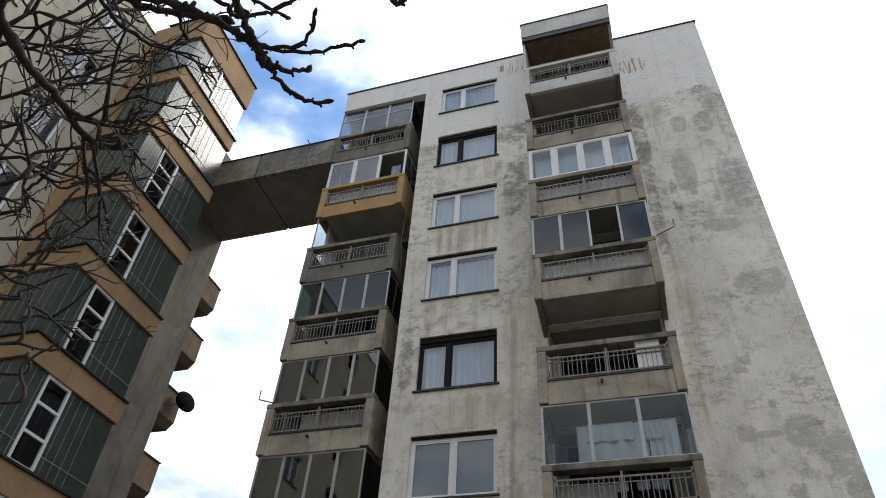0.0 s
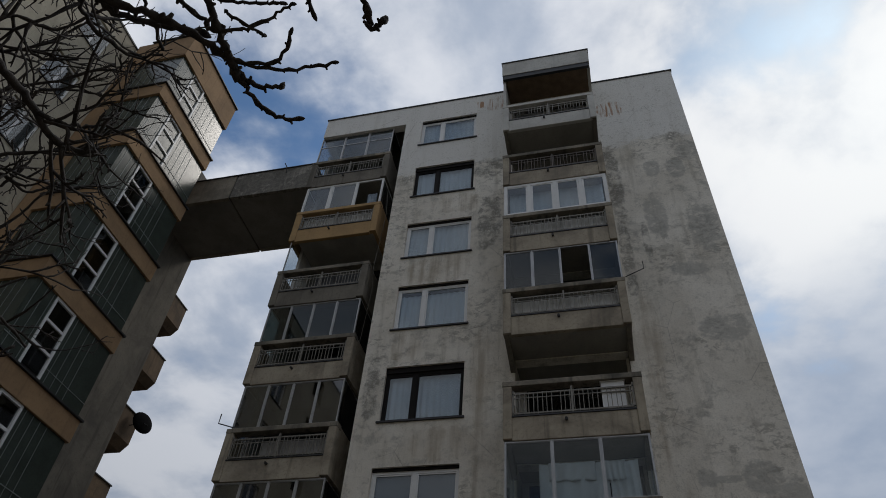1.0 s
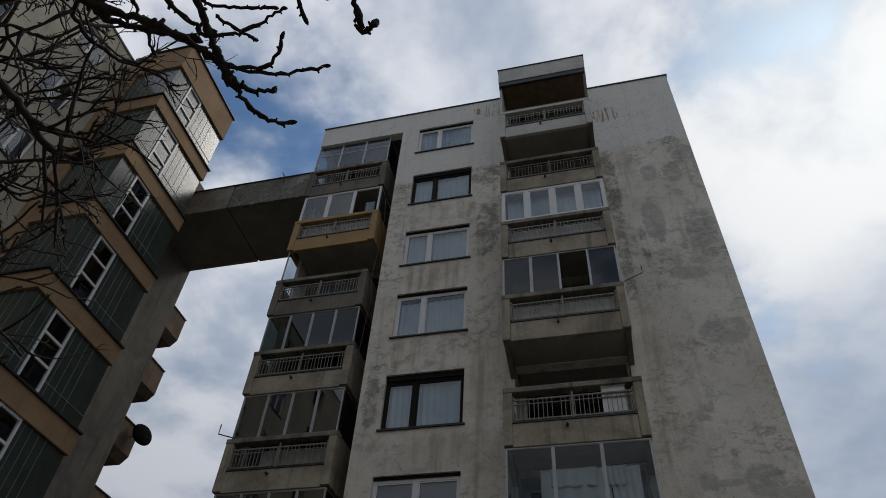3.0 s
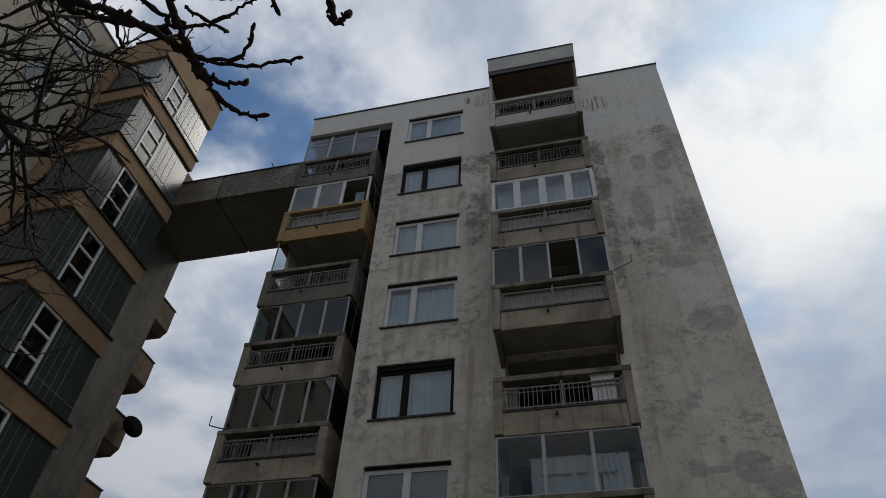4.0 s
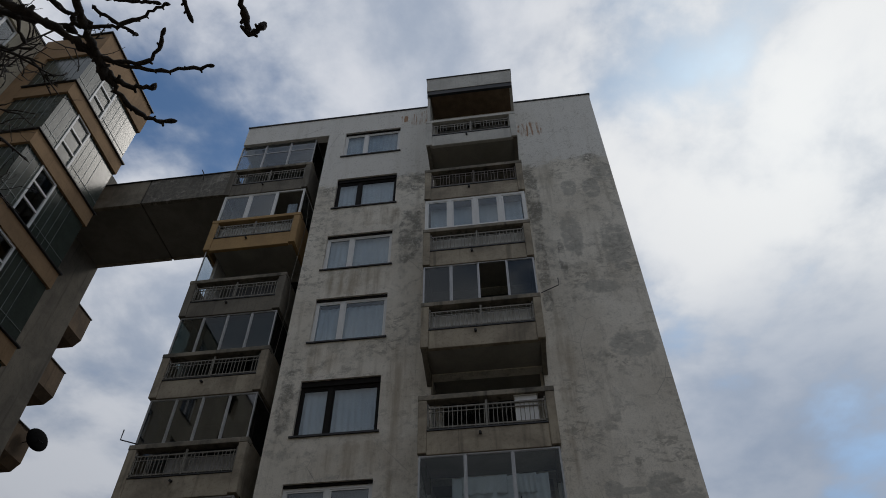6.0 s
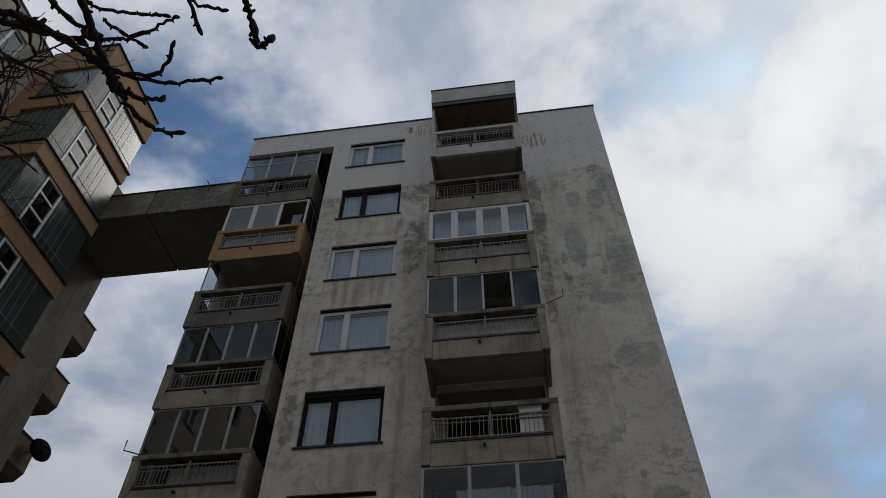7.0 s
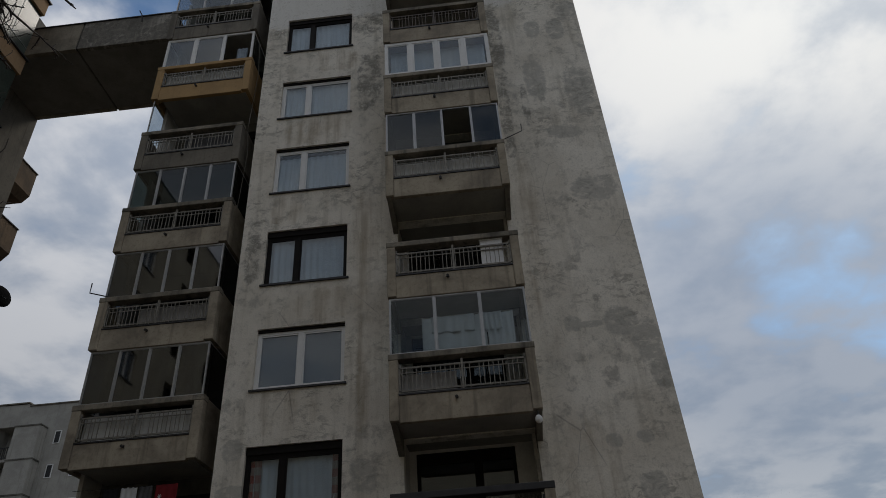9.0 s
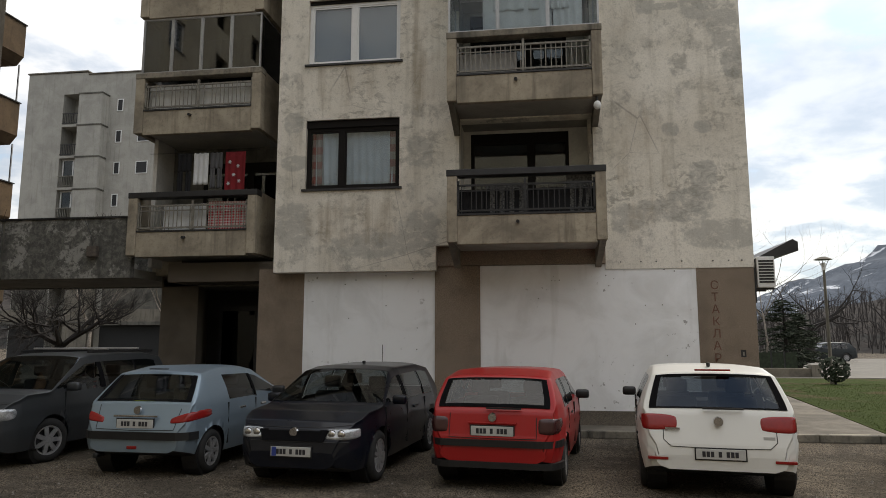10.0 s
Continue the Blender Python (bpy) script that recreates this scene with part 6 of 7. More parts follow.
for pts, r0, r1 in BOUGHS:
    bm = bmesh.new()
    fp, rad = knobbly(bm, pts, r0, r1)
    for i in range(3, len(fp) - 1, 2):
        d = (fp[i] - fp[i - 1]).normalized()
        side = d.orthogonal().normalized()
        side.rotate(Matrix.Rotation(rnd.random() * 6.28, 3, d))
        bm_tube(bm, [fp[i], fp[i] + (side + d * 0.5).normalized() * rad[i] * 1.9], [rad[i] * 0.75, rad[i] * 0.4], 5)
    # a bud at the tip
    d = (fp[-1] - fp[-2]).normalized()
    bm_tube(bm, [fp[-1], fp[-1] + d * r1 * 1.6, fp[-1] + d * r1 * 3], [r1 * 1.4, r1 * 1.2, r1 * 0.3], 6)
    near_part("limb", bm)
# the stouter limbs run back to the fork
for k in (0, 1, 10, 14):
    q = BOUGHS[k][0][0]
    near_part("limb", bm_tube(bmesh.new(), [FORK, tuple((a + b) / 2 + c for a, b, c in zip(FORK, q, (0, 0, 0.25))), q], [0.045, 0.025, BOUGHS[k][1]], 8))
for j, (pts, r0, r1) in enumerate(TWIGS):
    bm = bmesh.new()
    fp, rad = knobbly(bm, ([FORK] if j != 1 else []) + pts, r0, r1)
    for i in range(7, len(fp), 2):
        d = (fp[i] - fp[i - 1]).normalized()
        side = d.orthogonal().normalized()
        side.rotate(Matrix.Rotation(rnd.random() * 6.28, 3, d))
        if rnd.random() < (0.5 if r0 < 0.009 else 0.28) and fp[i].z > 3.05:
            spur(bm, fp[i], d * 0.8 + side * 0.8, rnd.uniform(0.1, 0.24), max(0.0032, min(rad[i] * 0.8, 0.0055)), 2)
    near_part("limb", bm)

# ---------------- far things ----------------
# street lamp
sl = thing("street_lamp", "grey steel street lamp with a flat round head", "street lamp", (12.55, 16.1, GZ))
new("pole", mesh_of("pole", bm_tube(bmesh.new(), [(0, 0, 0), (0, 0, 2.4), (0, 0, 4.7)], [0.075, 0.065, 0.05], 10), M_CONC_GREY)).parent = sl
q = bmesh.new()
bmesh.ops.create_cone(q, cap_ends=True, segments=20, radius1=0.36, radius2=0.12, depth=0.12, matrix=Matrix.Translation((0, 0, 5.2)))
new("shade", mesh_of("shade", q, M_CONC_GREY)).parent = sl
for i in range(3):
    a = i * 2.09
    new("arm", mesh_of("arm", bm_tube(bmesh.new(), [(0, 0, 4.68), (0.22 * math.cos(a), 0.22 * math.sin(a), 5.15)], 0.014, 5), M_CONC_GREY)).parent = sl
q = bmesh.new()
bmesh.ops.create_cone(q, cap_ends=True, segments=12, radius1=0.07, radius2=0.09, depth=0.3, matrix=Matrix.Translation((0, 0, 4.85)))
new("lantern", mesh_of("lantern", q, M_PVC)).parent = sl

lw = thing("garden_wall", "low concrete wall with a post at its end", "wall", (9.7, 22.5, GZ))
new("wall", mesh_of("wall", boxes([((0, 0, 0), (4.4, 0.3, 0.45))], 0.02), M_PAVE)).parent = lw
new("post", mesh_of("post", boxes([((4.41, -0.08, 0), (4.85, 0.38, 0.62))], 0.02), M_CONC_GREY)).parent = lw
fe = thing("fence", "dark green covered fence beside the spruces", "fence", (12.15, 24.2, GZ))
for i in range(3):
    new("panel", mesh_of("panel", boxes([((i * 0.66 + 0.05, 0, 0.05), (i * 0.66 + 0.62, 0.05, 1.2))]), M_NEEDLE)).parent = fe
    new("post", mesh_of("post", boxes([((i * 0.66 - 0.02, 0, 0), (i * 0.66 + 0.04, 0.07, 1.25))]), M_BLACK)).parent = fe

# pale apartment block in the distance
FY = 35.0
ab = thing("apartment_building", "pale rendered apartment block with recessed balconies", "building", (0.85, 0, GZ))
def far(name, rows, mat, parent=ab):
    ob = new(name, mesh_of(name, boxes(rows), mat))
    ob.parent = parent
    return ob
for a_, b_ in [((-41.7, FY, 0), (-38.4, FY + 12, 23.75)), ((-36.4, FY, 0), (-18, FY + 12, 23.5)), ((-38.4, FY + 1.4, 0), (-36.4, FY + 12, 23.7)), ((-38.4, FY, 21.9), (-36.4, FY + 1.4, 23.7))]:
    far("wall", [(a_, b_)], M_FARWALL)
far("roof", [((-41.8, FY - 0.1, 23.76), (-36.3, FY + 12, 23.86)), ((-36.3, FY - 0.1, 23.51), (-17.9, FY + 12, 23.6)), ((-31.5, FY + 2, 23.6), (-28, FY + 6, 25.2))], M_CONC_GREY)
far("antenna", [((-31.0, FY + 3, 25.2), (-30.95, FY + 3.05, 27.2)), ((-31.3, FY + 3, 26.9), (-30.6, FY + 3.03, 26.95))], M_BLACK)
for i in range(8):
    z = 19.3 - 2.62 * i
    if z < 0.5:
        break
    # below 8 m a darker concrete carries the shade of the lower storeys
    far("bay", [((-36.35, FY - 0.9, z - 0.3), (-34.3, FY - 0.003, z + 2.2))], M_FARWALL if z > 8 else M_CONC_GREY)
    far("bay_joint", [((-36.4, FY - 0.95, z + 2.203), (-34.25, FY - 0.003, z + 2.31))], M_CONC_DARK)
    far("balcony_slab", [((-38.38, FY - 0.1, z - 0.2), (-36.42, FY + 1.39, z))], M_FARWALL if z > 8 else M_CONC_GREY)
    far("balcony_rail", [((-38.38, FY - 0.08, z + 0.9), (-36.42, FY - 0.03, z + 0.96)), ((-38.38, FY - 0.08, z + 0.1), (-36.42, FY - 0.03, z + 0.15))] + [((-38.3 + 0.15 * j, FY - 0.07, z + 0.15), (-38.27 + 0.15 * j, FY - 0.04, z + 0.9)) for j in range(13)], M_BLACK if i < 2 else M_RAIL)
    far("balcony_door", [((-37.9, FY + 1.33, z + 0.05), (-36.8, FY + 1.395, z + 2.0))], M_DARKWOOD)
    if i in (2, 3):
        far("balcony_window", [((-38.3, FY + 0.3, z + 1.0), (-38.2, FY + 0.4, z + 2.3)), ((-37.4, FY + 0.3, z + 1.0), (-37.3, FY + 0.4, z + 2.3)), ((-36.6, FY + 0.3, z + 1.0), (-36.5, FY + 0.4, z + 2.3)), ((-38.38, FY + 0.3, z + 2.3), (-36.42, FY + 0.4, z + 2.4))], M_PVC)
        far("pane", [((-38.2, FY + 0.34, z + 1.0), (-36.6, FY + 0.36, z + 2.3))], M_GLASS_SMOKE)
    for x, w, h in ((-33.5, 0.4, 0.9), (-31.6, 0.9, 0.9), (-28.5, 1.3, 1.3), (-25.0, 1.3, 1.3), (-21.5, 1.3, 1.3)):
        wn = far("window", [((x - 0.06, FY - 0.05, z + 0.94), (x, FY + 0.02, z + 1.06 + h)), ((x + w, FY - 0.05, z + 0.94), (x + w + 0.06, FY + 0.02, z + 1.06 + h)), ((x, FY - 0.05, z + 0.94), (x + w, FY + 0.02, z + 1.0)), ((x, FY - 0.05, z + 1.0 + h), (x + w, FY + 0.02, z + 1.06 + h))], M_PVC)
        far("pane", [((x, FY - 0.02, z + 1.0), (x + w, FY - 0.004, z + 1.0 + h))], M_TRIM, wn)
# dark sheets over the lowest floors stand in for the shade there
for a_, b_ in ((-41.6, -38.5), (-33.8, -19)):
    far("ground_floor", [((a_, FY - 0.06, 0), (b_, FY - 0.004, 3.0))], M_TRIM)
    far("canopy", [((a_, FY - 1.3, 3.0), (b_, FY - 0.004, 3.25))], M_CONC_DARK)
    far("parapet", [((a_, FY - 1.2, 3.25), (b_, FY - 1.1, 4.2))], M_CONC_GREY)
    far("base_wall", [((a_ + 0.02, FY - 0.05, 5.603), (b_ - 0.02, FY - 0.004, 8.8))], M_CONC_DARK)
    far("balcony_shade", [((a_, FY - 0.06, 3.25), (b_, FY - 0.004, 5.6))], M_CONC_DARK)

# wood pile
wp = thing("wood_pile", "stack of split brown firewood logs", "wood pile", (-20.6, 9.2, GZ))
me_log = mesh_of("log", bm_tube(bmesh.new(), [(0, 0, 0), (0, 0.5, 0)], 0.075, 8), plain("cut_wood", (0.2, 0.12, 0.065), 0.85, 0, 12, 0.4, 0.4))
for r in range(7):
    for c in range(14 - r % 2):
        sub("log", me_log, wp, pose(0.15 * c + 0.075 * (r % 2), rnd.uniform(-0.04, 0.04), 0.075 + 0.13 * r))


# hills
def hill(name, x0, x1, y, depth, height, nx, ny, mat, label, seed, kind="structure"):
    noise.seed_set(seed)
    bm = bmesh.new()
    rows = []
    for j in range(ny + 1):
        v = j / ny
        row = []
        for i in range(nx + 1):
            u = i / nx
            x = x0 + (x1 - x0) * u
            z = height(u) * math.sin(v * math.pi / 2)
            z += (noise.fractal(Vector((x * 0.012, v * 3, seed)), 0.8, 2.0, 6) * 0.12) * height(u) * v
            row.append(bm.verts.new((x, y + depth * v, max(z, 0) - 1 if v else -3)))
        rows.append(row)
    for a, b in zip(rows, rows[1:]):
        for i in range(nx):
            bm.faces.new((a[i], a[i + 1], b[i + 1], b[i]))
    return tagged(part(name, bm, mat, smooth=True), label, "hill", kind=kind)


def snowy():
    n = Nodes("snowy_mountain")
    p = n.place(True)
    s = n.t.nodes.new("ShaderNodeSeparateXYZ")
    n.t.links.new(p, s.inputs[0])
    f = n.noise(p, 0.012, 8.0, 0.7, 0.6)
    c = n.mix(n.ramp(n.noise(p, 0.05, 6.0, 0.7), 0.35, 0.65), (0.04, 0.056, 0.082, 1), (0.065, 0.085, 0.115, 1))
    c = n.mix(n.math("MULTIPLY", n.ramp(f, 0.56, 0.63), n.ramp(s.outputs[2], 25.0, 90.0)), c, (0.5, 0.53, 0.58, 1))
    return n.done(c, 0.95)


hill("backdrop_mountain", 250, 1500, 1150, 700, lambda u: 20 + 330 * min(1, u * 1.35) ** 1.1, 90, 16, snowy(), "blue-grey mountain with snow patches", 5)
hill("backdrop_hill", 20, 300, 92, 60, lambda u: 2.5 + 50 * u, 160, 24, M_FOREST, "brown leafless wooded hillside", 8)
hill("backdrop_hill_2", -420, -20, 130, 160, lambda u: 75 - 50 * u, 80, 12, M_FOREST, "dark wooded hillside behind the blocks", 9)

# leafless trees standing on the hillside
rnd = random.Random(91)
bm = bmesh.new()
for i in range(900):
    x = rnd.uniform(24, 130)
    y = rnd.uniform(92, 132)
    u, v = (x - 20) / 280, (y - 92) / 60
    z = (2.5 + 50 * u) * math.sin(v * math.pi / 2) * 0.95 - 1.0
    hh = rnd.uniform(3.0, 6.5)
    p = Vector((x, y, z))
    tip = p + Vector((rnd.gauss(0, 0.5), 0, hh))
    bm_tube(bm, [p, (p + tip) / 2 + Vector((rnd.gauss(0, 0.2), 0, 0)), tip], [0.11, 0.08, 0.02], 3)
    for j in range(6):
        q = p.lerp(tip, rnd.uniform(0.35, 0.9))
        bm_tube(bm, [q, q + Vector((rnd.gauss(0, 0.9), rnd.gauss(0, 0.4), rnd.uniform(0.5, 1.6)))], [0.045, 0.015], 3)
tagged(part("hillside_woods", bm, plain("winter_wood", (0.062, 0.054, 0.05), 0.95, 0, 0.6, 0.4, 0.0, True)), "grey-brown leafless trees covering the hillside", "woods", kind="stuff")

# unseen blocks added behind the way, to block low sky and darken the lower front
block("wall_behind", (-45, -44, GZ), (40, -36, 19), M_CREAM, "plain cream block across the yard")
block("wall_behind_side", (34, -36, GZ), (42, -6, 14), M_CREAM, "plain cream block at the side of the yard")


# ---------------- parked cars ----------------
from mathutils.bvhtree import BVHTree

def lathe(bm, prof, n=28, caps=True):
    """A ring of (axis offset, radius) turned about the y axis."""
    rings = [[bm.verts.new((r * math.cos(k * math.tau / n), y, r * math.sin(k * math.tau / n))) for k in range(n)] for y, r in prof]
    for a, b in zip(rings, rings[1:]):
        for k in range(n):
            bm.faces.new((a[k], a[(k + 1) % n], b[(k + 1) % n], b[k]))
    if caps:
        bm.faces.new(rings[0]), bm.faces.new(rings[-1][::-1])


WHEEL = {}


def wheel_meshes(r, w, style):
    key = (r, w, style)
    if key not in WHEEL:
        t = bmesh.new()
        lathe(t, [(-w / 2 + 0.015, r * 0.66), (-w / 2, r * 0.74), (-w / 2 + 0.012, r * 0.93), (-w / 2 + 0.04, r), (w / 2 - 0.04, r), (w / 2 - 0.012, r * 0.93), (w / 2, r * 0.74), (w / 2 - 0.015, r * 0.66), (w / 2 - 0.05, r * 0.64), (-w / 2 + 0.05, r * 0.64), (-w / 2 + 0.015, r * 0.66)], 28, False)
        disc = bmesh.new()
        lathe(disc, [(-w / 2 + 0.075, r * 0.63), (-w / 2 + 0.095, r * 0.63)])
        c = bmesh.new()
        lathe(c, [(-w / 2 + 0.012, r * 0.67), (-w / 2 + 0.018, r * 0.60), (-w / 2 + 0.06, r * 0.58), (-w / 2 + 0.06, r * 0.65)], 28, False)
        lathe(c, [(-w / 2 + 0.07, r * 0.2), (-w / 2 + 0.025, r * 0.18), (-w / 2 + 0.018, r * 0.10)])
        n = style
        for i in range(n):
            a = i * math.tau / n
            bmesh.ops.create_cube(c, size=1, matrix=Matrix.Rotation(a, 4, "Y") @ Matrix.Translation((r * 0.37, -w / 2 + 0.03, 0)) @ Matrix.Diagonal((r * 0.46, 0.025, r * (1.15 / n + 0.03), 1)))
        WHEEL[key] = (mesh_of("tyre", t, M_TYRE, True), mesh_of("rim", c, M_RIM), mesh_of("brake_disc", disc, M_TRIM))
    return WHEEL[key]


def car(S, at, heading, label, group="parked cars"):
    """A hatchback or estate. Local x runs forward, y to the left, z up from the ground."""
    L, W, H = S["L"], S["W"], S["H"]
    half, belt, paint = L / 2, S["belt"], S["paint"]
    xr, xf = -half, half
    hood, cowl_x, cowl_z = S["hood"], S["cowl"], S["belt"] + 0.03
    ws_top, roof_r, tail_z = S["ws_top"], S["roof_r"], S["tail"]
    fa, ra = half - S["fo"], half - S["fo"] - S["wb"]
    R = S["wheel"]
    # centre line of the upper surface
    top_x = [xr, xr + 0.015, xr + 0.03, xr + S["hatch"], xr + S["hatch"] + 0.03, roof_r, roof_r + 0.5, ws_top - 0.3, ws_top, cowl_x, cowl_x + 0.06, (cowl_x + xf) / 2, xf - 0.22, xf - 0.09, xf - 0.03, xf]
    top_z = [0.5, 0.62, 0.66, tail_z, tail_z + 0.03, H - 0.07, H, H - 0.015, H - 0.06, cowl_z, cowl_z - 0.015, hood + 0.06, hood - 0.03, hood - 0.13, hood - 0.26, 0.46]
    xs = set(np.round(np.linspace(xr, xf, 74), 3)) | {round(v, 3) for v in top_x}
    for a, b in ((xr, xr + S["hatch"]), (xr + S["hatch"], roof_r), (xf - 0.22, xf), (ws_top, cowl_x)):
        xs |= set(np.round(np.linspace(a, b, 9), 3))
    xs = sorted(xs)
    zt = lambda x: float(np.interp(x, top_x, top_z))
    wide = lambda x: float(np.interp(x, [xr, xr + 0.06, xr + 0.2, xr + 0.6, 0, xf - 0.75, xf - 0.3, xf - 0.1, xf], [W / 2 - 0.2, W / 2 - 0.1, W / 2 - 0.04, W / 2, W / 2, W / 2, W / 2 - 0.05, W / 2 - 0.15, W / 2 - 0.3]))
    zl = lambda x: float(np.interp(x, [xr, xr + 0.25, xr + 0.5, xf - 0.6, xf - 0.25, xf], [0.34, 0.27, 0.22, 0.2, 0.2, 0.27]))
    zbelt = lambda x: min(belt + 0.03 * (x < 0), zt(x) - 0.02)
    NS, NG, NT = 12, 5, 7

    def section(x):
        w, lo, hi, t = wide(x), zl(x), zbelt(x), zt(x)
        g = max(0.0, min(1.0, (t - hi - 0.02) / (H - belt - 0.05)))
        wr = (w - 0.03) * (1 - g) + (W / 2 - S["tumble"]) * g
        pts = [(0, lo), (w * 0.8, lo)]
        for i in range(NS + 1):
            u = i / NS
            z = lo + 0.03 + (hi - lo - 0.03) * u
            pts.append((w - 0.055 * (1 - u) ** 3 - 0.035 * max(0, u - 0.55) / 0.45 - (0.012 if 0.5 < u < 0.6 else 0), z))
        te = t - 0.05 * (0.3 + 0.7 * g)
        for i in range(1, NG + 1):
            u = i / NG
            pts.append(((w - 0.035) * (1 - u) + wr * u + 0.02 * math.sin(u * math.pi) * g, hi + (te - hi) * u))
        for i in range(1, NT + 1):
            u = i / NT
            pts.append((wr * math.cos(u * math.pi / 2) ** 0.8 if i < NT else 0.0, te + (t - te) * math.sin(u * math.pi / 2)))
        return pts

    grid = [section(x) for x in xs]
    rows = len(grid[0])
    gA, gB = 2 + NS, 2 + NS + NG            # greenhouse rows
    b_pillar = S["b_pillar"]
    c_pillar = S["c_pillar"]

    def kind(i, k):
        x = (xs[i] + xs[i + 1]) / 2
        z = sum(grid[a][b][1] for a in (i, i + 1) for b in (k, k + 1)) / 4
        y = sum(grid[a][b][0] for a in (i, i + 1) for b in (k, k + 1)) / 4
        t = zt(x)
        if gA <= k < gB - 1 and t - zbelt(x) > 0.09:
            for nm, (a, b) in S["side"].items():
                if a < x < b and z > belt + 0.045:
                    return nm
            if z > belt + 0.045 and min(a for a, b in S["side"].values()) < x < max(b for a, b in S["side"].values()):
                return "pillar_trim#%d" % sum(a > x for a, b in S["side"].values())
        if k >= gB + (1 if x > 0 else S.get("rear_cols", 1)):
            if ws_top + 0.03 < x < cowl_x - 0.03:
                return "windscreen"
            if xr + S["hatch"] + 0.035 < x < roof_r - 0.02:
                edge_x = min(x - xr - S["hatch"] - 0.035, roof_r - 0.02 - x)
                return "rear_window" if edge_x > 0.022 and k > gB + S.get("rear_cols", 1) else "rear_seal"
        if k <= 1:
            return "underbody"
        for nm, test in S["patches"].items():
            if test(x - xr, xf - x, y, z, k):
                return nm
        if k < gA - 1 and math.hypot(x - fa, z - R) < R + 0.055 or k < gA - 1 and math.hypot(x - ra, z - R) < R + 0.055:
            return None
        return "body"

    faces = {}
    for i in range(len(xs) - 1):
        for k in range(rows - 1):
            nm = kind(i, k)
            if nm:
                faces.setdefault(nm, []).append((i, k))
    t = thing("car", label, "car", (0, 0, 0), group)
    mats = {"body": paint, "underbody": M_TRIM, "windscreen": M_CARGLASS, "rear_window": M_CARGLASS, "rear_seal": M_GRILLE, **{"pillar_trim#%d" % i: M_GRILLE for i in range(5)}, **{n: M_CARGLASS for n in S["side"]}, **S["patch_mats"]}
    proud = {"body": 0, "underbody": 0}

    def patch(nm, cells, sides):
        bm = bmesh.new()
        for s in sides:
            vs = {}

            def vert(i, k):
                if (i, k) not in vs:
                    y, z = grid[i][k]
                    x = xs[i]
                    if nm in ("body",) and 2 <= k < gA:      # round the wheel arches
                        for c in (fa, ra):
                            d = math.hypot(x - c, z - R)
                            if abs(d - R - 0.055) < 0.05:
                                f = (R + 0.055) / d
                                x, z = c + (x - c) * f, R + (z - R) * f
                    vs[i, k] = bm.verts.new((x, s * y, z))
                return vs[i, k]

            for i, k in cells:
                q = [vert(i, k), vert(i + 1, k), vert(i + 1, k + 1), vert(i, k + 1)]
                q = [v for n_, v in enumerate(q) if v not in q[:n_]]
                if len(q) > 2:
                    try:
                        bm.faces.new(q)
                    except ValueError:
                        pass
        bmesh.ops.remove_doubles(bm, verts=bm.verts, dist=0.0008)
        bmesh.ops.recalc_face_normals(bm, faces=bm.faces)
        if proud.get(nm, 1):
            up = 0.004 if "window" in nm or nm == "windscreen" else 0.012
            c = sum((v.co for v in bm.verts), Vector()) / len(bm.verts)
            bm.normal_update()
            for v in bm.verts:
                n_ = v.normal.copy()
                if n_.dot(v.co - Vector((0, 0, 0.6))) < 0:
                    n_ = -n_
                v.co += n_ * up
        return bm

    for nm, cells in faces.items():
        plain_name = nm.split("#")[0]
        both = nm in ("body", "underbody", "windscreen", "rear_window", "rear_seal") or nm in S.get("whole", ())
        for sides in ([(1, -1)] if both else [(1,), (-1,)]):
            ob = new(plain_name, mesh_of(plain_name, patch(nm, cells, sides), mats[nm], True))
            ob.parent = t
            if mats[nm] is M_CARGLASS:
                ob.visible_shadow = False
    # end caps
    for i in (0, len(xs) - 1):
        q = bmesh.new()
        ring = [(xs[i], y, z) for y, z in grid[i]] + [(xs[i], -y, z) for y, z in grid[i][::-1]]
        q.faces.new([q.verts.new(v) for v in ring])
        bmesh.ops.remove_doubles(q, verts=q.verts, dist=0.001)
        new("bumper_face", mesh_of("bumper_face", q, paint)).parent = t
    # wheels
    tyre, rim, disc = wheel_meshes(R, 0.2, S.get("spokes", 9))
    for c in (fa, ra):
        for s in (1, -1):
            turn = S.get("steer", 0) if c == fa else 0
            m = pose(c, s * (W / 2 - 0.125), R, 0, 0, (0 if s < 0 else 180) + turn)
            w = new("wheel", tyre)
            w.parent, w.matrix_basis = t, m
            r_ = new("rim", rim)
            r_.parent = w
            new("brake_disc", disc).parent = w
            q = bmesh.new()
            lathe(q, [(-0.13, R + 0.05), (0.09, R + 0.05)], 20)
            liner = new("wheel_arch", mesh_of("wheel_arch", q, M_TRIM))
            liner.parent, liner.matrix_basis = t, pose(c, s * (W / 2 - 0.2), R)
    # seats and dashboard
    for sx in (0.05, -0.85):
        for s in (1, -1):
            q = boxes([((sx - 0.1, s * 0.36 - 0.24, 0.4), (sx + 0.08, s * 0.36 + 0.24, belt + 0.12))], 0.05)
            new("seat", mesh_of("seat", q, M_SEAT, True)).parent = t
            q = boxes([((sx - 0.1, s * 0.36 - 0.13, belt + 0.17), (sx, s * 0.36 + 0.13, belt + 0.34))], 0.04)
            new("headrest", mesh_of("headrest", q, M_SEAT, True)).parent = t
    new("dashboard", mesh_of("dashboard", boxes([((cowl_x - 0.75, -W / 2 + 0.12, 0.55), (cowl_x - 0.1, W / 2 - 0.12, belt - 0.03))], 0.04), M_SEAT)).parent = t
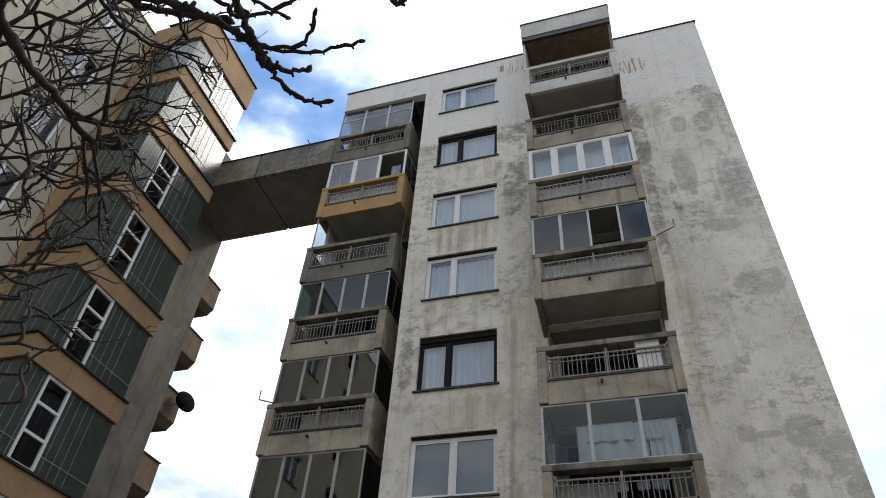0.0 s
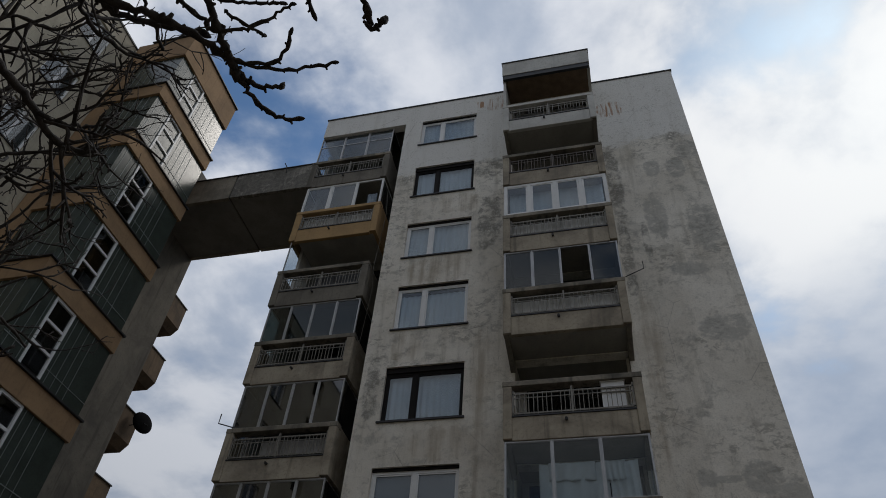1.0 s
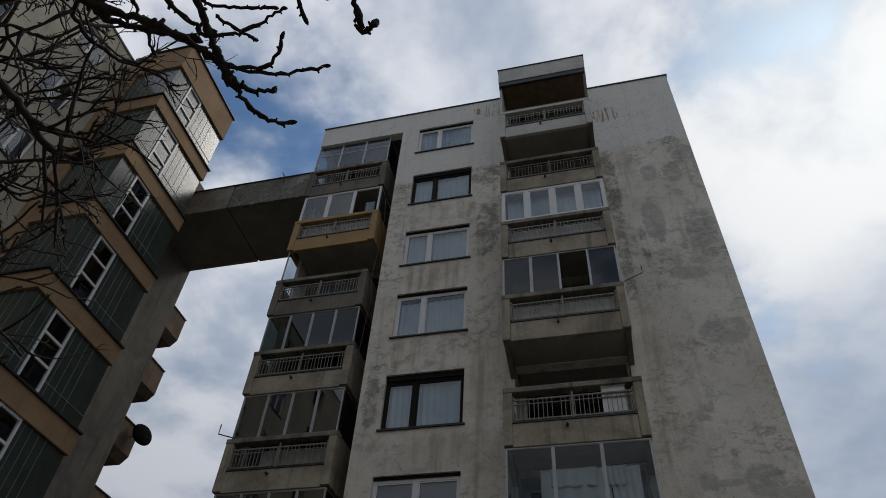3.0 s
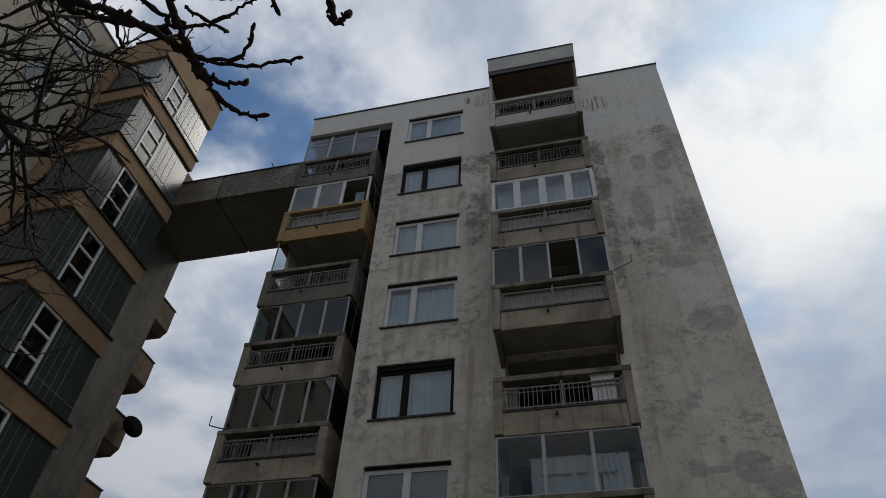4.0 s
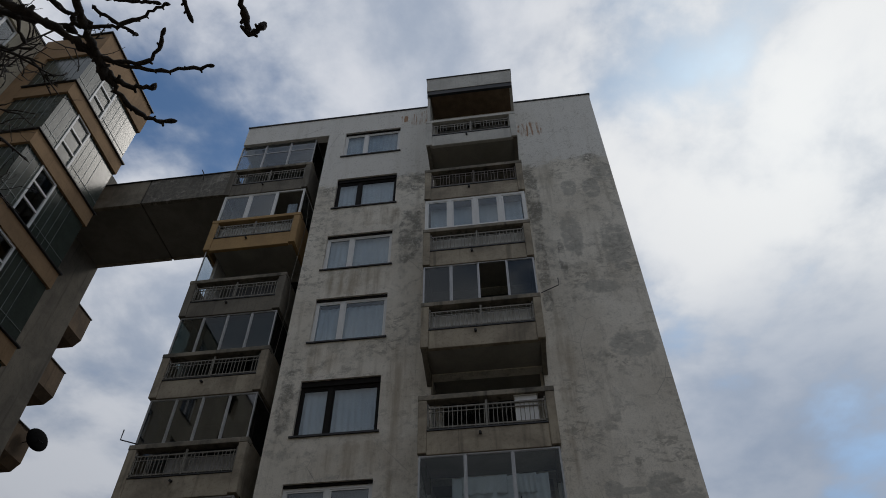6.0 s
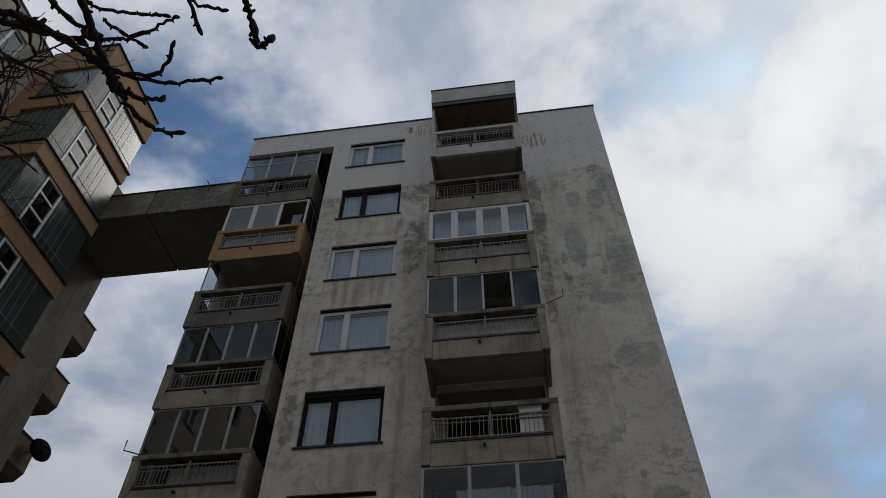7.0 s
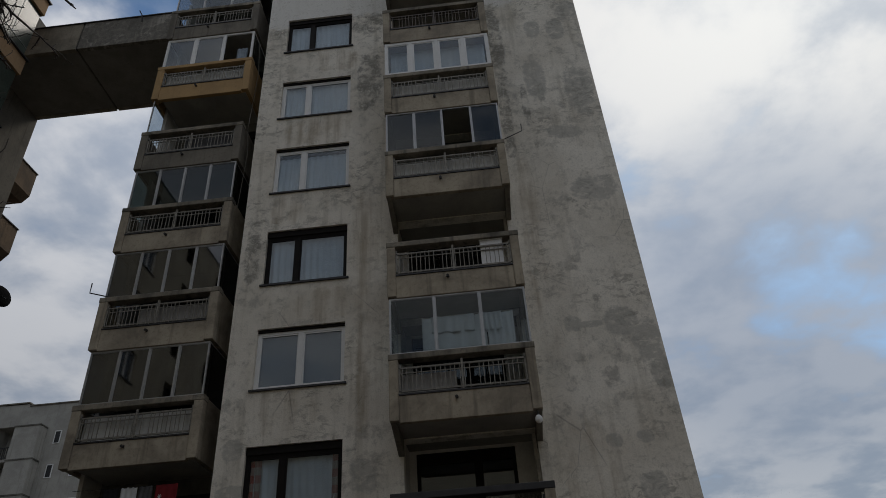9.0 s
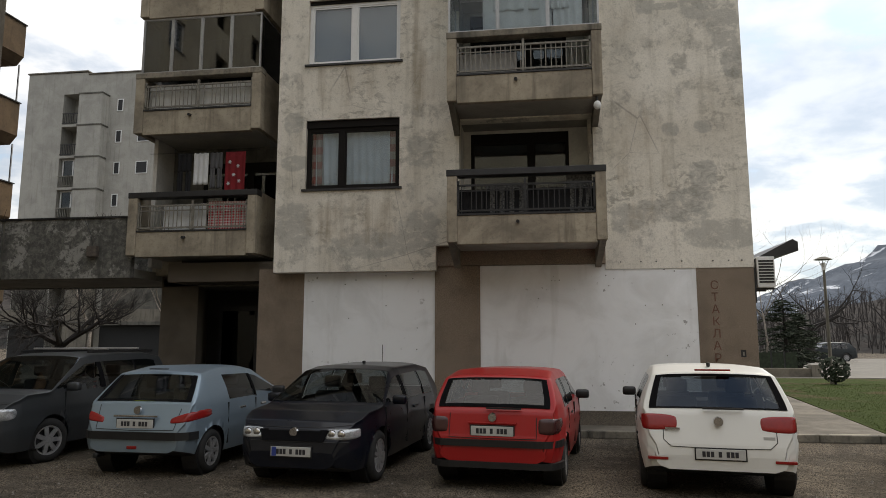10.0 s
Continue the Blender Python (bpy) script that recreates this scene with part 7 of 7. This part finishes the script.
    new("parcel_shelf", mesh_of("parcel_shelf", boxes([((xr + S["hatch"] + 0.15, -W / 2 + 0.15, belt - 0.08), (xr + 0.75, W / 2 - 0.15, belt - 0.05))]), M_SEAT)).parent = t
    # mirrors, handles
    for s in (1, -1):
        q = boxes([((cowl_x - 0.42, W / 2 - 0.03, belt + 0.0), (cowl_x - 0.3, W / 2 + 0.17, belt + 0.13))], 0.04)
        if s < 0:
            bmesh.ops.scale(q, vec=(1, -1, 1), verts=q.verts)
        new("mirror", mesh_of("mirror", q, S.get("mirror", M_TRIM), True)).parent = t
        for hx in S["handles"]:
            q = boxes([((hx - 0.09, s * (W / 2 - 0.03) - 0.02, belt - 0.13), (hx + 0.09, s * (W / 2 - 0.03) + 0.035, belt - 0.095))], 0.01)
            new("door_handle", mesh_of("door_handle", q, S.get("handle", paint))).parent = t
        for dx in S["gaps"]:
            q = boxes([((dx - 0.004, s * (W / 2 - 0.05), 0.34), (dx + 0.004, s * (W / 2 - 0.011), belt - 0.01))])
            new("door_gap", mesh_of("door_gap", q, M_TRIM)).parent = t
    # lamps and seams lie on the skin of the body
    verts, polys = [], []
    for sg in (1, -1):
        n0 = len(verts)
        verts += [Vector((xs[i], sg * y, z)) for i in range(len(xs)) for y, z in grid[i]]
        polys += [(n0 + i * rows + k, n0 + (i + 1) * rows + k, n0 + (i + 1) * rows + k + 1, n0 + i * rows + k + 1) for i in range(len(xs) - 1) for k in range(rows - 1)]
    for i in (0, len(xs) - 1):
        n0 = len(verts)
        verts += [Vector((xs[i], y, z)) for y, z in grid[i]] + [Vector((xs[i], -y, z)) for y, z in grid[i][::-1]]
        polys.append(tuple(range(n0, n0 + 2 * rows)))
    skin = BVHTree.FromPolygons(verts, polys)

    def on_skin(end, y, z):
        d = 1 if end == "rear" else -1
        for i in range(40):
            hit = skin.ray_cast(Vector((-4 * d, y, z)), Vector((d, 0, 0)))[0]
            if hit is not None:
                return hit
            y *= 0.995
        return Vector((xr if d > 0 else xf, y, z))

    for nm, end, y0, z0, z1, m in S.get("lamps", ()):
        d = -1 if end == "rear" else 1
        y1 = W / 2 - S.get("lamp_in", 0.035)
        rise, nu, nv = S.get("lamp_rise", 0.0), 14, 8
        for sg in (1, -1):
            q = bmesh.new()
            outer, inner = [], []
            for i in range(nu + 1):
                ro, ri = [], []
                for k in range(nv + 1):
                    u, v = 2 * i / nu - 1, 2 * k / nv - 1
                    cu, cv = u * math.sqrt(1 - 0.18 * v * v), v * math.sqrt(1 - 0.30 * u * u)      # rounded outline
                    f = (cu + 1) / 2
                    p = on_skin(end, sg * (y0 + (y1 - y0) * f), (z0 + z1) / 2 + (z1 - z0) / 2 * cv * (1 - S.get("lamp_taper", 0.0) * (1 - f)) + rise * (f - 0.5))
                    rim = 1 - max(abs(u), abs(v)) ** 6
                    ro.append(q.verts.new(p + Vector((d * (0.016 * rim - 0.004), sg * 0.010 * rim, 0))))
                    ri.append(q.verts.new(p + Vector((-d * 0.03, -sg * 0.012, 0))))
                outer.append(ro), inner.append(ri)
            for g in (outer, inner):
                for i in range(nu):
                    for k in range(nv):
                        q.faces.new((g[i][k], g[i + 1][k], g[i + 1][k + 1], g[i][k + 1]))
            loop = [(i, 0) for i in range(nu)] + [(nu, k) for k in range(nv)] + [(i, nv) for i in range(nu, 0, -1)] + [(0, k) for k in range(nv, 0, -1)]
            for (i, k), (j, l) in zip(loop, loop[1:] + loop[:1]):
                q.faces.new((outer[i][k], outer[j][l], inner[j][l], inner[i][k]))
            lamp = new(nm, mesh_of(nm, q, m, True))
            lamp.parent = t
            if nm == "head_lamp":      # two round reflectors behind the clear cover
                for f in (0.3, 0.68):
                    p = on_skin(end, sg * (y0 + (y1 - y0) * f * 0.8), (z0 + z1) / 2)
                    q = bmesh.new()
                    bmesh.ops.create_cone(q, cap_ends=True, segments=18, radius1=(z1 - z0) * 0.40, radius2=(z1 - z0) * 0.28, depth=0.02, matrix=pose(p.x + 0.014, p.y, p.z, 0, 90))
                    new("reflector", mesh_of("reflector", q, M_CHROME, True)).parent = lamp
    for end, line in S.get("seams", ()):
        pts = []
        for (ya, za), (yb, zb) in zip(line, line[1:]):
            for i in range(8):
                p = on_skin(end, ya + (yb - ya) * i / 8, za + (zb - za) * i / 8)
                pts.append(p + Vector((-0.002 if end == "rear" else 0.002, 0, 0)))
        new("panel_gap", mesh_of("panel_gap", bm_tube(bmesh.new(), pts, 0.0045, 5), M_TRIM)).parent = t
    for nm, end, z0, z1, m in S.get("bands", ()):
        e, sg = (xr, -1) if end == "rear" else (xf, 1)
        arch = (ra - R - 0.07) if end == "rear" else (fa + R + 0.07)
        n_ = 18
        q = bmesh.new()
        ring = []
        for i in range(n_ + 1):
            u = -1 + 2 * i / n_
            lim = wide(arch)
            y = lim * math.sin(u * math.pi / 2) * 1.004
            x = e + sg * 0.022 - sg * abs(e - arch) * max(0, (abs(u) - 0.5) / 0.5) ** 1.6
            y = max(-wide(x) - 0.012, min(wide(x) + 0.012, y)) if abs(u) < 0.999 else (lim + 0.012) * (1 if u > 0 else -1)
            ring.append((x, y))
        cols = [[q.verts.new((x - dx * sg, y * k, z)) for dx, k, z in ((0, 1, z0), (0, 1, z1), (0.05, 0.96, z1), (0.05, 0.96, z0))] for x, y in ring]
        for a, b in zip(cols, cols[1:]):
            for k in range(4):
                q.faces.new((a[k], b[k], b[(k + 1) % 4], a[(k + 1) % 4]))
        q.faces.new(cols[0]), q.faces.new(cols[-1][::-1])
        new(nm, mesh_of(nm, q, m)).parent = t
    # wiper, plates, badges, exhaust and the like come as boxes: name, low corner, high corner, material, bevel
    for nm, a, b, m, bv in S["extras"]:
        new(nm, mesh_of(nm, boxes([(a, b)], bv), m, bv > 0.02)).parent = t
    for end, y, z, blue in S["plates"]:
        x = xr - 0.012 if end == "rear" else xf + 0.012
        sg = -1 if end == "rear" else 1
        x += S.get("plate_in", 0.0) * (-sg)
        pl = new("number_plate", mesh_of("number_plate", boxes([((x - 0.008, y - 0.26, z - 0.056), (x + 0.008, y + 0.26, z + 0.056))], 0.004), M_PLATE))
        pl.parent = t
        new("plate_holder", mesh_of("plate_holder", boxes([((x - sg * 0.010 - 0.006, y - 0.275, z - 0.07), (x - sg * 0.010 + 0.006, y + 0.275, z + 0.07))]), M_TRIM)).parent = pl
        for u0, u1 in ((-0.185, -0.15), (-0.14, -0.105), (-0.095, -0.06), (-0.012, 0.023), (0.07, 0.105), (0.115, 0.15), (0.16, 0.195)):
            new("plate_bar", mesh_of("plate_bar", boxes([((x + sg * 0.009 - 0.002, y + u0, z - 0.03), (x + sg * 0.009 + 0.002, y + u1, z + 0.03))]), M_INK)).parent = pl
        if blue:
            new("plate_strip", mesh_of("plate_strip", boxes([((x + sg * 0.009 - 0.002, y - sg * 0.215 - 0.03, z - 0.053), (x + sg * 0.009 + 0.002, y - sg * 0.215 + 0.03, z + 0.053))]), M_BLUE)).parent = pl
    for end, y, z in S["badges"]:
        x = xr + S.get("badge_in", 0.01) if end == "rear" else xf - S.get("badge_in_f", 0.02)
        q = bmesh.new()
        bmesh.ops.create_cone(q, cap_ends=True, segments=20, radius1=0.058, radius2=0.05, depth=0.03, matrix=pose(x, y, z, 0, -90 if end == "rear" else 90))
        new("badge", mesh_of("badge", q, M_CHROME)).parent = t
    t.matrix_world = Matrix.Translation((at[0], at[1], GZ)) @ Matrix.Rotation(radians(heading), 4, "Z")
    return t


P_WHITE = carpaint("white_car_paint", (0.70, 0.69, 0.65))
P_RED = carpaint("red_car_paint", (0.34, 0.016, 0.016))
P_NAVY = carpaint("black_blue_car_paint", (0.0055, 0.007, 0.012), 0.0, 0.2)
P_BLUE = carpaint("ice_blue_car_paint", (0.24, 0.31, 0.37), 0.55, 0.3)
P_GREY = carpaint("graphite_car_paint", (0.055, 0.06, 0.065), 0.45, 0.3)
P_DARK = carpaint("dark_far_car_paint", (0.02, 0.024, 0.026), 0.2, 0.3)

base = dict(L=4.2, W=1.79, H=1.48, belt=0.95, wb=2.58, fo=0.88, hood=0.86, cowl=1.08, ws_top=0.36, roof_r=-1.62, tail=0.97, hatch=0.14, tumble=0.23, wheel=0.315,
            b_pillar=0, c_pillar=0, side={"side_window#1": (0.12, 0.95), "side_window#2": (-0.82, 0.02), "side_window#3": (-1.38, -0.9)}, handles=(-0.35, 0.62 - 0.95), gaps=(0.07, -0.88, 1.02), plate_in=0.0)
car_spec = lambda **k: {**base, **k}

white_hatchback = car_spec(rear_cols=2, paint=P_WHITE, mirror=M_TRIM,
    patches={"bumper_insert": lambda r, f, y, z, k: r < 0.35 and z < 0.33 and y < 0.62},
    lamps=[("tail_lamp", "rear", 0.43, 0.745, 0.955, M_TAIL)], lamp_taper=0.2, seams=[("rear", [(0.6, 0.9), (0.6, 0.66), (0.52, 0.59), (0, 0.58), (-0.52, 0.59), (-0.6, 0.66), (-0.6, 0.9)])], patch_mats={"bumper_insert": M_TRIM}, whole=("bumper_insert",), badge_in=0.06,
    plates=[("rear", 0.0, 0.52, False)], badges=[("rear", 0, 0.87)],
    extras=[("wiper", (-2.0, -0.28, 1.0), (-1.97, 0.16, 1.02), M_TRIM, 0), ("roof_aerial", (-1.33, -0.02, 1.46), (-1.24, 0.02, 1.515), M_TRIM, 0.015), ("brake_light", (-1.72, -0.2, 1.425), (-1.66, 0.2, 1.445), M_TAIL, 0.005),
            ("reflector", (-2.11, -0.78, 0.44), (-2.05, -0.56, 0.47), M_TAIL, 0.005), ("reflector", (-2.11, 0.56, 0.44), (-2.05, 0.78, 0.47), M_TAIL, 0.005), ("model_badge", (-2.055, 0.42, 0.77), (-2.04, 0.58, 0.795), M_CHROME, 0), ("sticker", (-2.06, -0.58, 0.66), (-2.045, -0.46, 0.72), M_PLATE, 0)])
red_hatchback = car_spec(rear_cols=2, paint=P_RED, L=4.02, W=1.70, H=1.42, belt=0.91, wb=2.47, fo=0.82, hood=0.82, cowl=0.98, ws_top=0.3, roof_r=-1.6, tail=0.93, hatch=0.10, tumble=0.2, wheel=0.29, mirror=M_TRIM,
    side={"side_window#1": (0.1, 0.85), "side_window#2": (-0.78, 0.0), "side_window#3": (-1.3, -0.86)}, handle=M_TRIM,
    patches={"grille": lambda r, f, y, z, k: f < 0.2 and y < 0.4 and 0.6 < z < 0.72},
    lamp_wrap=0.16, lamps=[("tail_lamp", "rear", 0.545, 0.665, 0.865, M_TAIL_DARK)], seams=[("rear", [(0.535, 0.9), (0.535, 0.62), (0, 0.615), (-0.535, 0.62), (-0.535, 0.9)])], bands=[("bumper_strip", "rear", 0.52, 0.60, M_TRIM), ("lower_bumper", "rear", 0.27, 0.345, M_TRIM)], patch_mats={"grille": M_TRIM}, whole=("grille",), badge_in=0.05,
    plates=[("rear", 0.0, 0.70, False)], badges=[("rear", 0, 0.86)], plate_in=0.035,
    extras=[("wiper", (-1.94, -0.35, 0.955), (-1.91, 0.08, 0.975), M_TRIM, 0), ("model_badge", (-1.985, -0.62, 0.62), (-1.965, -0.42, 0.64), M_TRIM, 0), ("handle_lip", (-1.985, -0.3, 0.785), (-1.955, 0.3, 0.80), P_RED, 0.004)])
navy_hatchback = car_spec(paint=P_NAVY, L=4.15, W=1.735, H=1.44, belt=0.92, wb=2.51, fo=0.86, hood=0.84, spokes=11, mirror=P_NAVY,
    patches={"grille": lambda r, f, y, z, k: f < 0.2 and y < 0.4 and 0.60 < z < 0.70, "lower_grille": lambda r, f, y, z, k: f < 0.2 and y < 0.55 and 0.27 < z < 0.36,},
    lamp_in=0.07, seams=[("front", [(0.72, 0.77), (0.38, 0.735), (0, 0.73), (-0.38, 0.735), (-0.72, 0.77)]), ("front", [(0.7, 0.575), (0, 0.57), (-0.7, 0.575)])], lamps=[("head_lamp", "front", 0.40, 0.60, 0.735, M_HEAD), ("tail_lamp", "rear", 0.52, 0.7, 0.9, M_TAIL)], patch_mats={"grille": M_GRILLE, "lower_grille": M_GRILLE}, whole=("grille", "lower_grille"), badge_in_f=0.06,
    plates=[("front", 0.0, 0.46, True)], badges=[("front", 0, 0.68)],
    extras=[("roof_aerial", (-0.4, -0.02, 1.43), (-0.34, 0.02, 1.475), M_TRIM, 0.01), ("whip_aerial", (-1.25, -0.004, 1.42), (-1.24, 0.004, 1.72), M_TRIM, 0), ("wiper", (0.98, -0.6, 0.965), (1.02, 0.05, 0.98), M_TRIM, 0), ("wiper", (0.98, 0.1, 0.965), (1.02, 0.65, 0.98), M_TRIM, 0),
            ("fog_lamp", (2.0, 0.45, 0.38), (2.03, 0.6, 0.42), M_HEAD, 0.008), ("fog_lamp", (2.0, -0.6, 0.38), (2.03, -0.45, 0.42), M_HEAD, 0.008)])
blue_hatch = car_spec(rear_cols=2, paint=P_BLUE, L=3.83, W=1.66, H=1.43, belt=0.92, wb=2.44, fo=0.78, hood=0.80, cowl=1.0, ws_top=0.2, roof_r=-1.35, tail=0.95, hatch=0.16, tumble=0.24, wheel=0.29, spokes=7, mirror=M_TRIM,
    side={"side_window#1": (0.02, 0.85), "side_window#2": (-0.85, -0.06)}, handles=(-0.45, 0.25), handle=M_CHROME, gaps=(-0.02, -0.9, 0.95),
    patches={},
    lamp_rise=0.07, lamp_taper=0.45, lamp_in=0.02, seams=[("rear", [(0.6, 0.93), (0.56, 0.63), (0, 0.615), (-0.56, 0.63), (-0.6, 0.93)])], lamps=[("tail_lamp", "rear", 0.47, 0.70, 0.845, M_TAIL)], bands=[("bumper_strip", "rear", 0.50, 0.60, M_TRIM)], patch_mats={}, badge_in=0.07,
    plates=[("rear", 0.0, 0.70, False)], badges=[("rear", 0, 0.87)], plate_in=0.035,
    extras=[("wiper", (-1.73, -0.35, 0.985), (-1.70, 0.05, 1.0), M_TRIM, 0), ("chrome_bar", (-1.89, -0.32, 0.785), (-1.865, 0.32, 0.81), M_CHROME, 0.005), ("fog_lamp", (-1.93, -0.06, 0.38), (-1.90, 0.08, 0.42), M_TAIL, 0.01), ("exhaust", (-1.93, 0.5, 0.25), (-1.75, 0.57, 0.32), M_TRIM, 0.025),
            ("safety_vest", (-1.66, -0.02, 0.9), (-1.45, 0.3, 0.965), plain("yellow_green_vest", (0.45, 0.6, 0.02), 0.8), 0.03), ("brake_light", (-1.42, -0.14, 1.385), (-1.38, 0.14, 1.40), M_TRIM, 0.004)])
van = car_spec(paint=P_GREY, L=4.39, W=1.80, H=1.60, belt=1.02, wb=2.68, fo=0.92, hood=0.96, cowl=1.32, ws_top=0.45, roof_r=-1.85, tail=1.04, hatch=0.12, wheel=0.32, steer=-18, mirror=P_GREY, spokes=7,
    side={"side_window#1": (0.15, 1.2), "side_window#2": (-0.85, 0.05), "side_window#3": (-1.6, -0.95)},
    patches={"grille": lambda r, f, y, z, k: f < 0.2 and y < 0.42 and 0.66 < z < 0.78, "lower_grille": lambda r, f, y, z, k: f < 0.2 and y < 0.6 and 0.27 < z < 0.42},
    lamp_in=0.08, seams=[("front", [(0.72, 0.9), (0, 0.84), (-0.72, 0.9)])], lamps=[("head_lamp", "front", 0.44, 0.67, 0.85, M_HEAD), ("tail_lamp", "rear", 0.6, 0.8, 1.0, M_TAIL)], patch_mats={"grille": M_GRILLE, "lower_grille": M_GRILLE}, whole=("grille", "lower_grille"),
    plates=[("front", 0.0, 0.5, True)], badges=[("front", 0, 0.74)],
    extras=[("roof_rail", (-1.7, 0.6, 1.58), (0.2, 0.64, 1.63), M_TRIM, 0.01), ("roof_rail", (-1.7, -0.64, 1.58), (0.2, -0.6, 1.63), M_TRIM, 0.01), ("cross_bar", (-0.25, -0.7, 1.635), (-0.18, 0.7, 1.665), M_ALU, 0.008), ("cross_bar", (-1.15, -0.7, 1.635), (-1.08, 0.7, 1.665), M_ALU, 0.008),
            ("fog_lamp", (2.08, 0.6, 0.38), (2.12, 0.72, 0.44), M_HEAD, 0.01), ("wiper", (1.2, -0.6, 1.06), (1.25, 0.1, 1.075), M_TRIM, 0)])
suv = car_spec(paint=P_DARK, L=4.5, W=1.85, H=1.72, belt=1.1, hood=1.0, cowl=1.2, tail=1.12, wheel=0.36, patches={}, patch_mats={}, plates=[], badges=[], extras=[])


def parked(S, rear_axle, heading, label):
    """Place a car by its rear axle on the ground."""
    ra = S["L"] / 2 - S["fo"] - S["wb"]
    h = radians(heading)
    return car(S, (rear_axle[0] - ra * math.cos(h), rear_axle[1] - ra * math.sin(h)), heading, label)


parked(white_hatchback, (2.91, -4.98), 83, "dirty white hatchback parked with its tail to the yard")
parked(red_hatchback, (0.33, -4.79), 83, "red older hatchback parked facing the block")
car(navy_hatchback, (-1.94, -4.97 + (4.15 / 2 - 0.86)), -96, "black-blue hatchback parked facing the yard")
parked(blue_hatch, (-4.44, -4.82), 88, "ice blue small hatchback parked facing the block")
car(van, (-7.28, -4.42 + (4.39 / 2 - 0.92)), -90, "graphite people carrier with roof bars facing the yard")
car(suv, (26.3, 52.0), 185, "dark estate car parked far along the road")
silver = car_spec(paint=carpaint("silver_green_car_paint", (0.33, 0.36, 0.34), 0.4, 0.3), patches={}, patch_mats={}, plates=[("rear", 0.0, 0.52, False)], badges=[], extras=[])
parked(silver, (6.40, -5.5), 79, "silver-green hatchback parked at the end of the row")
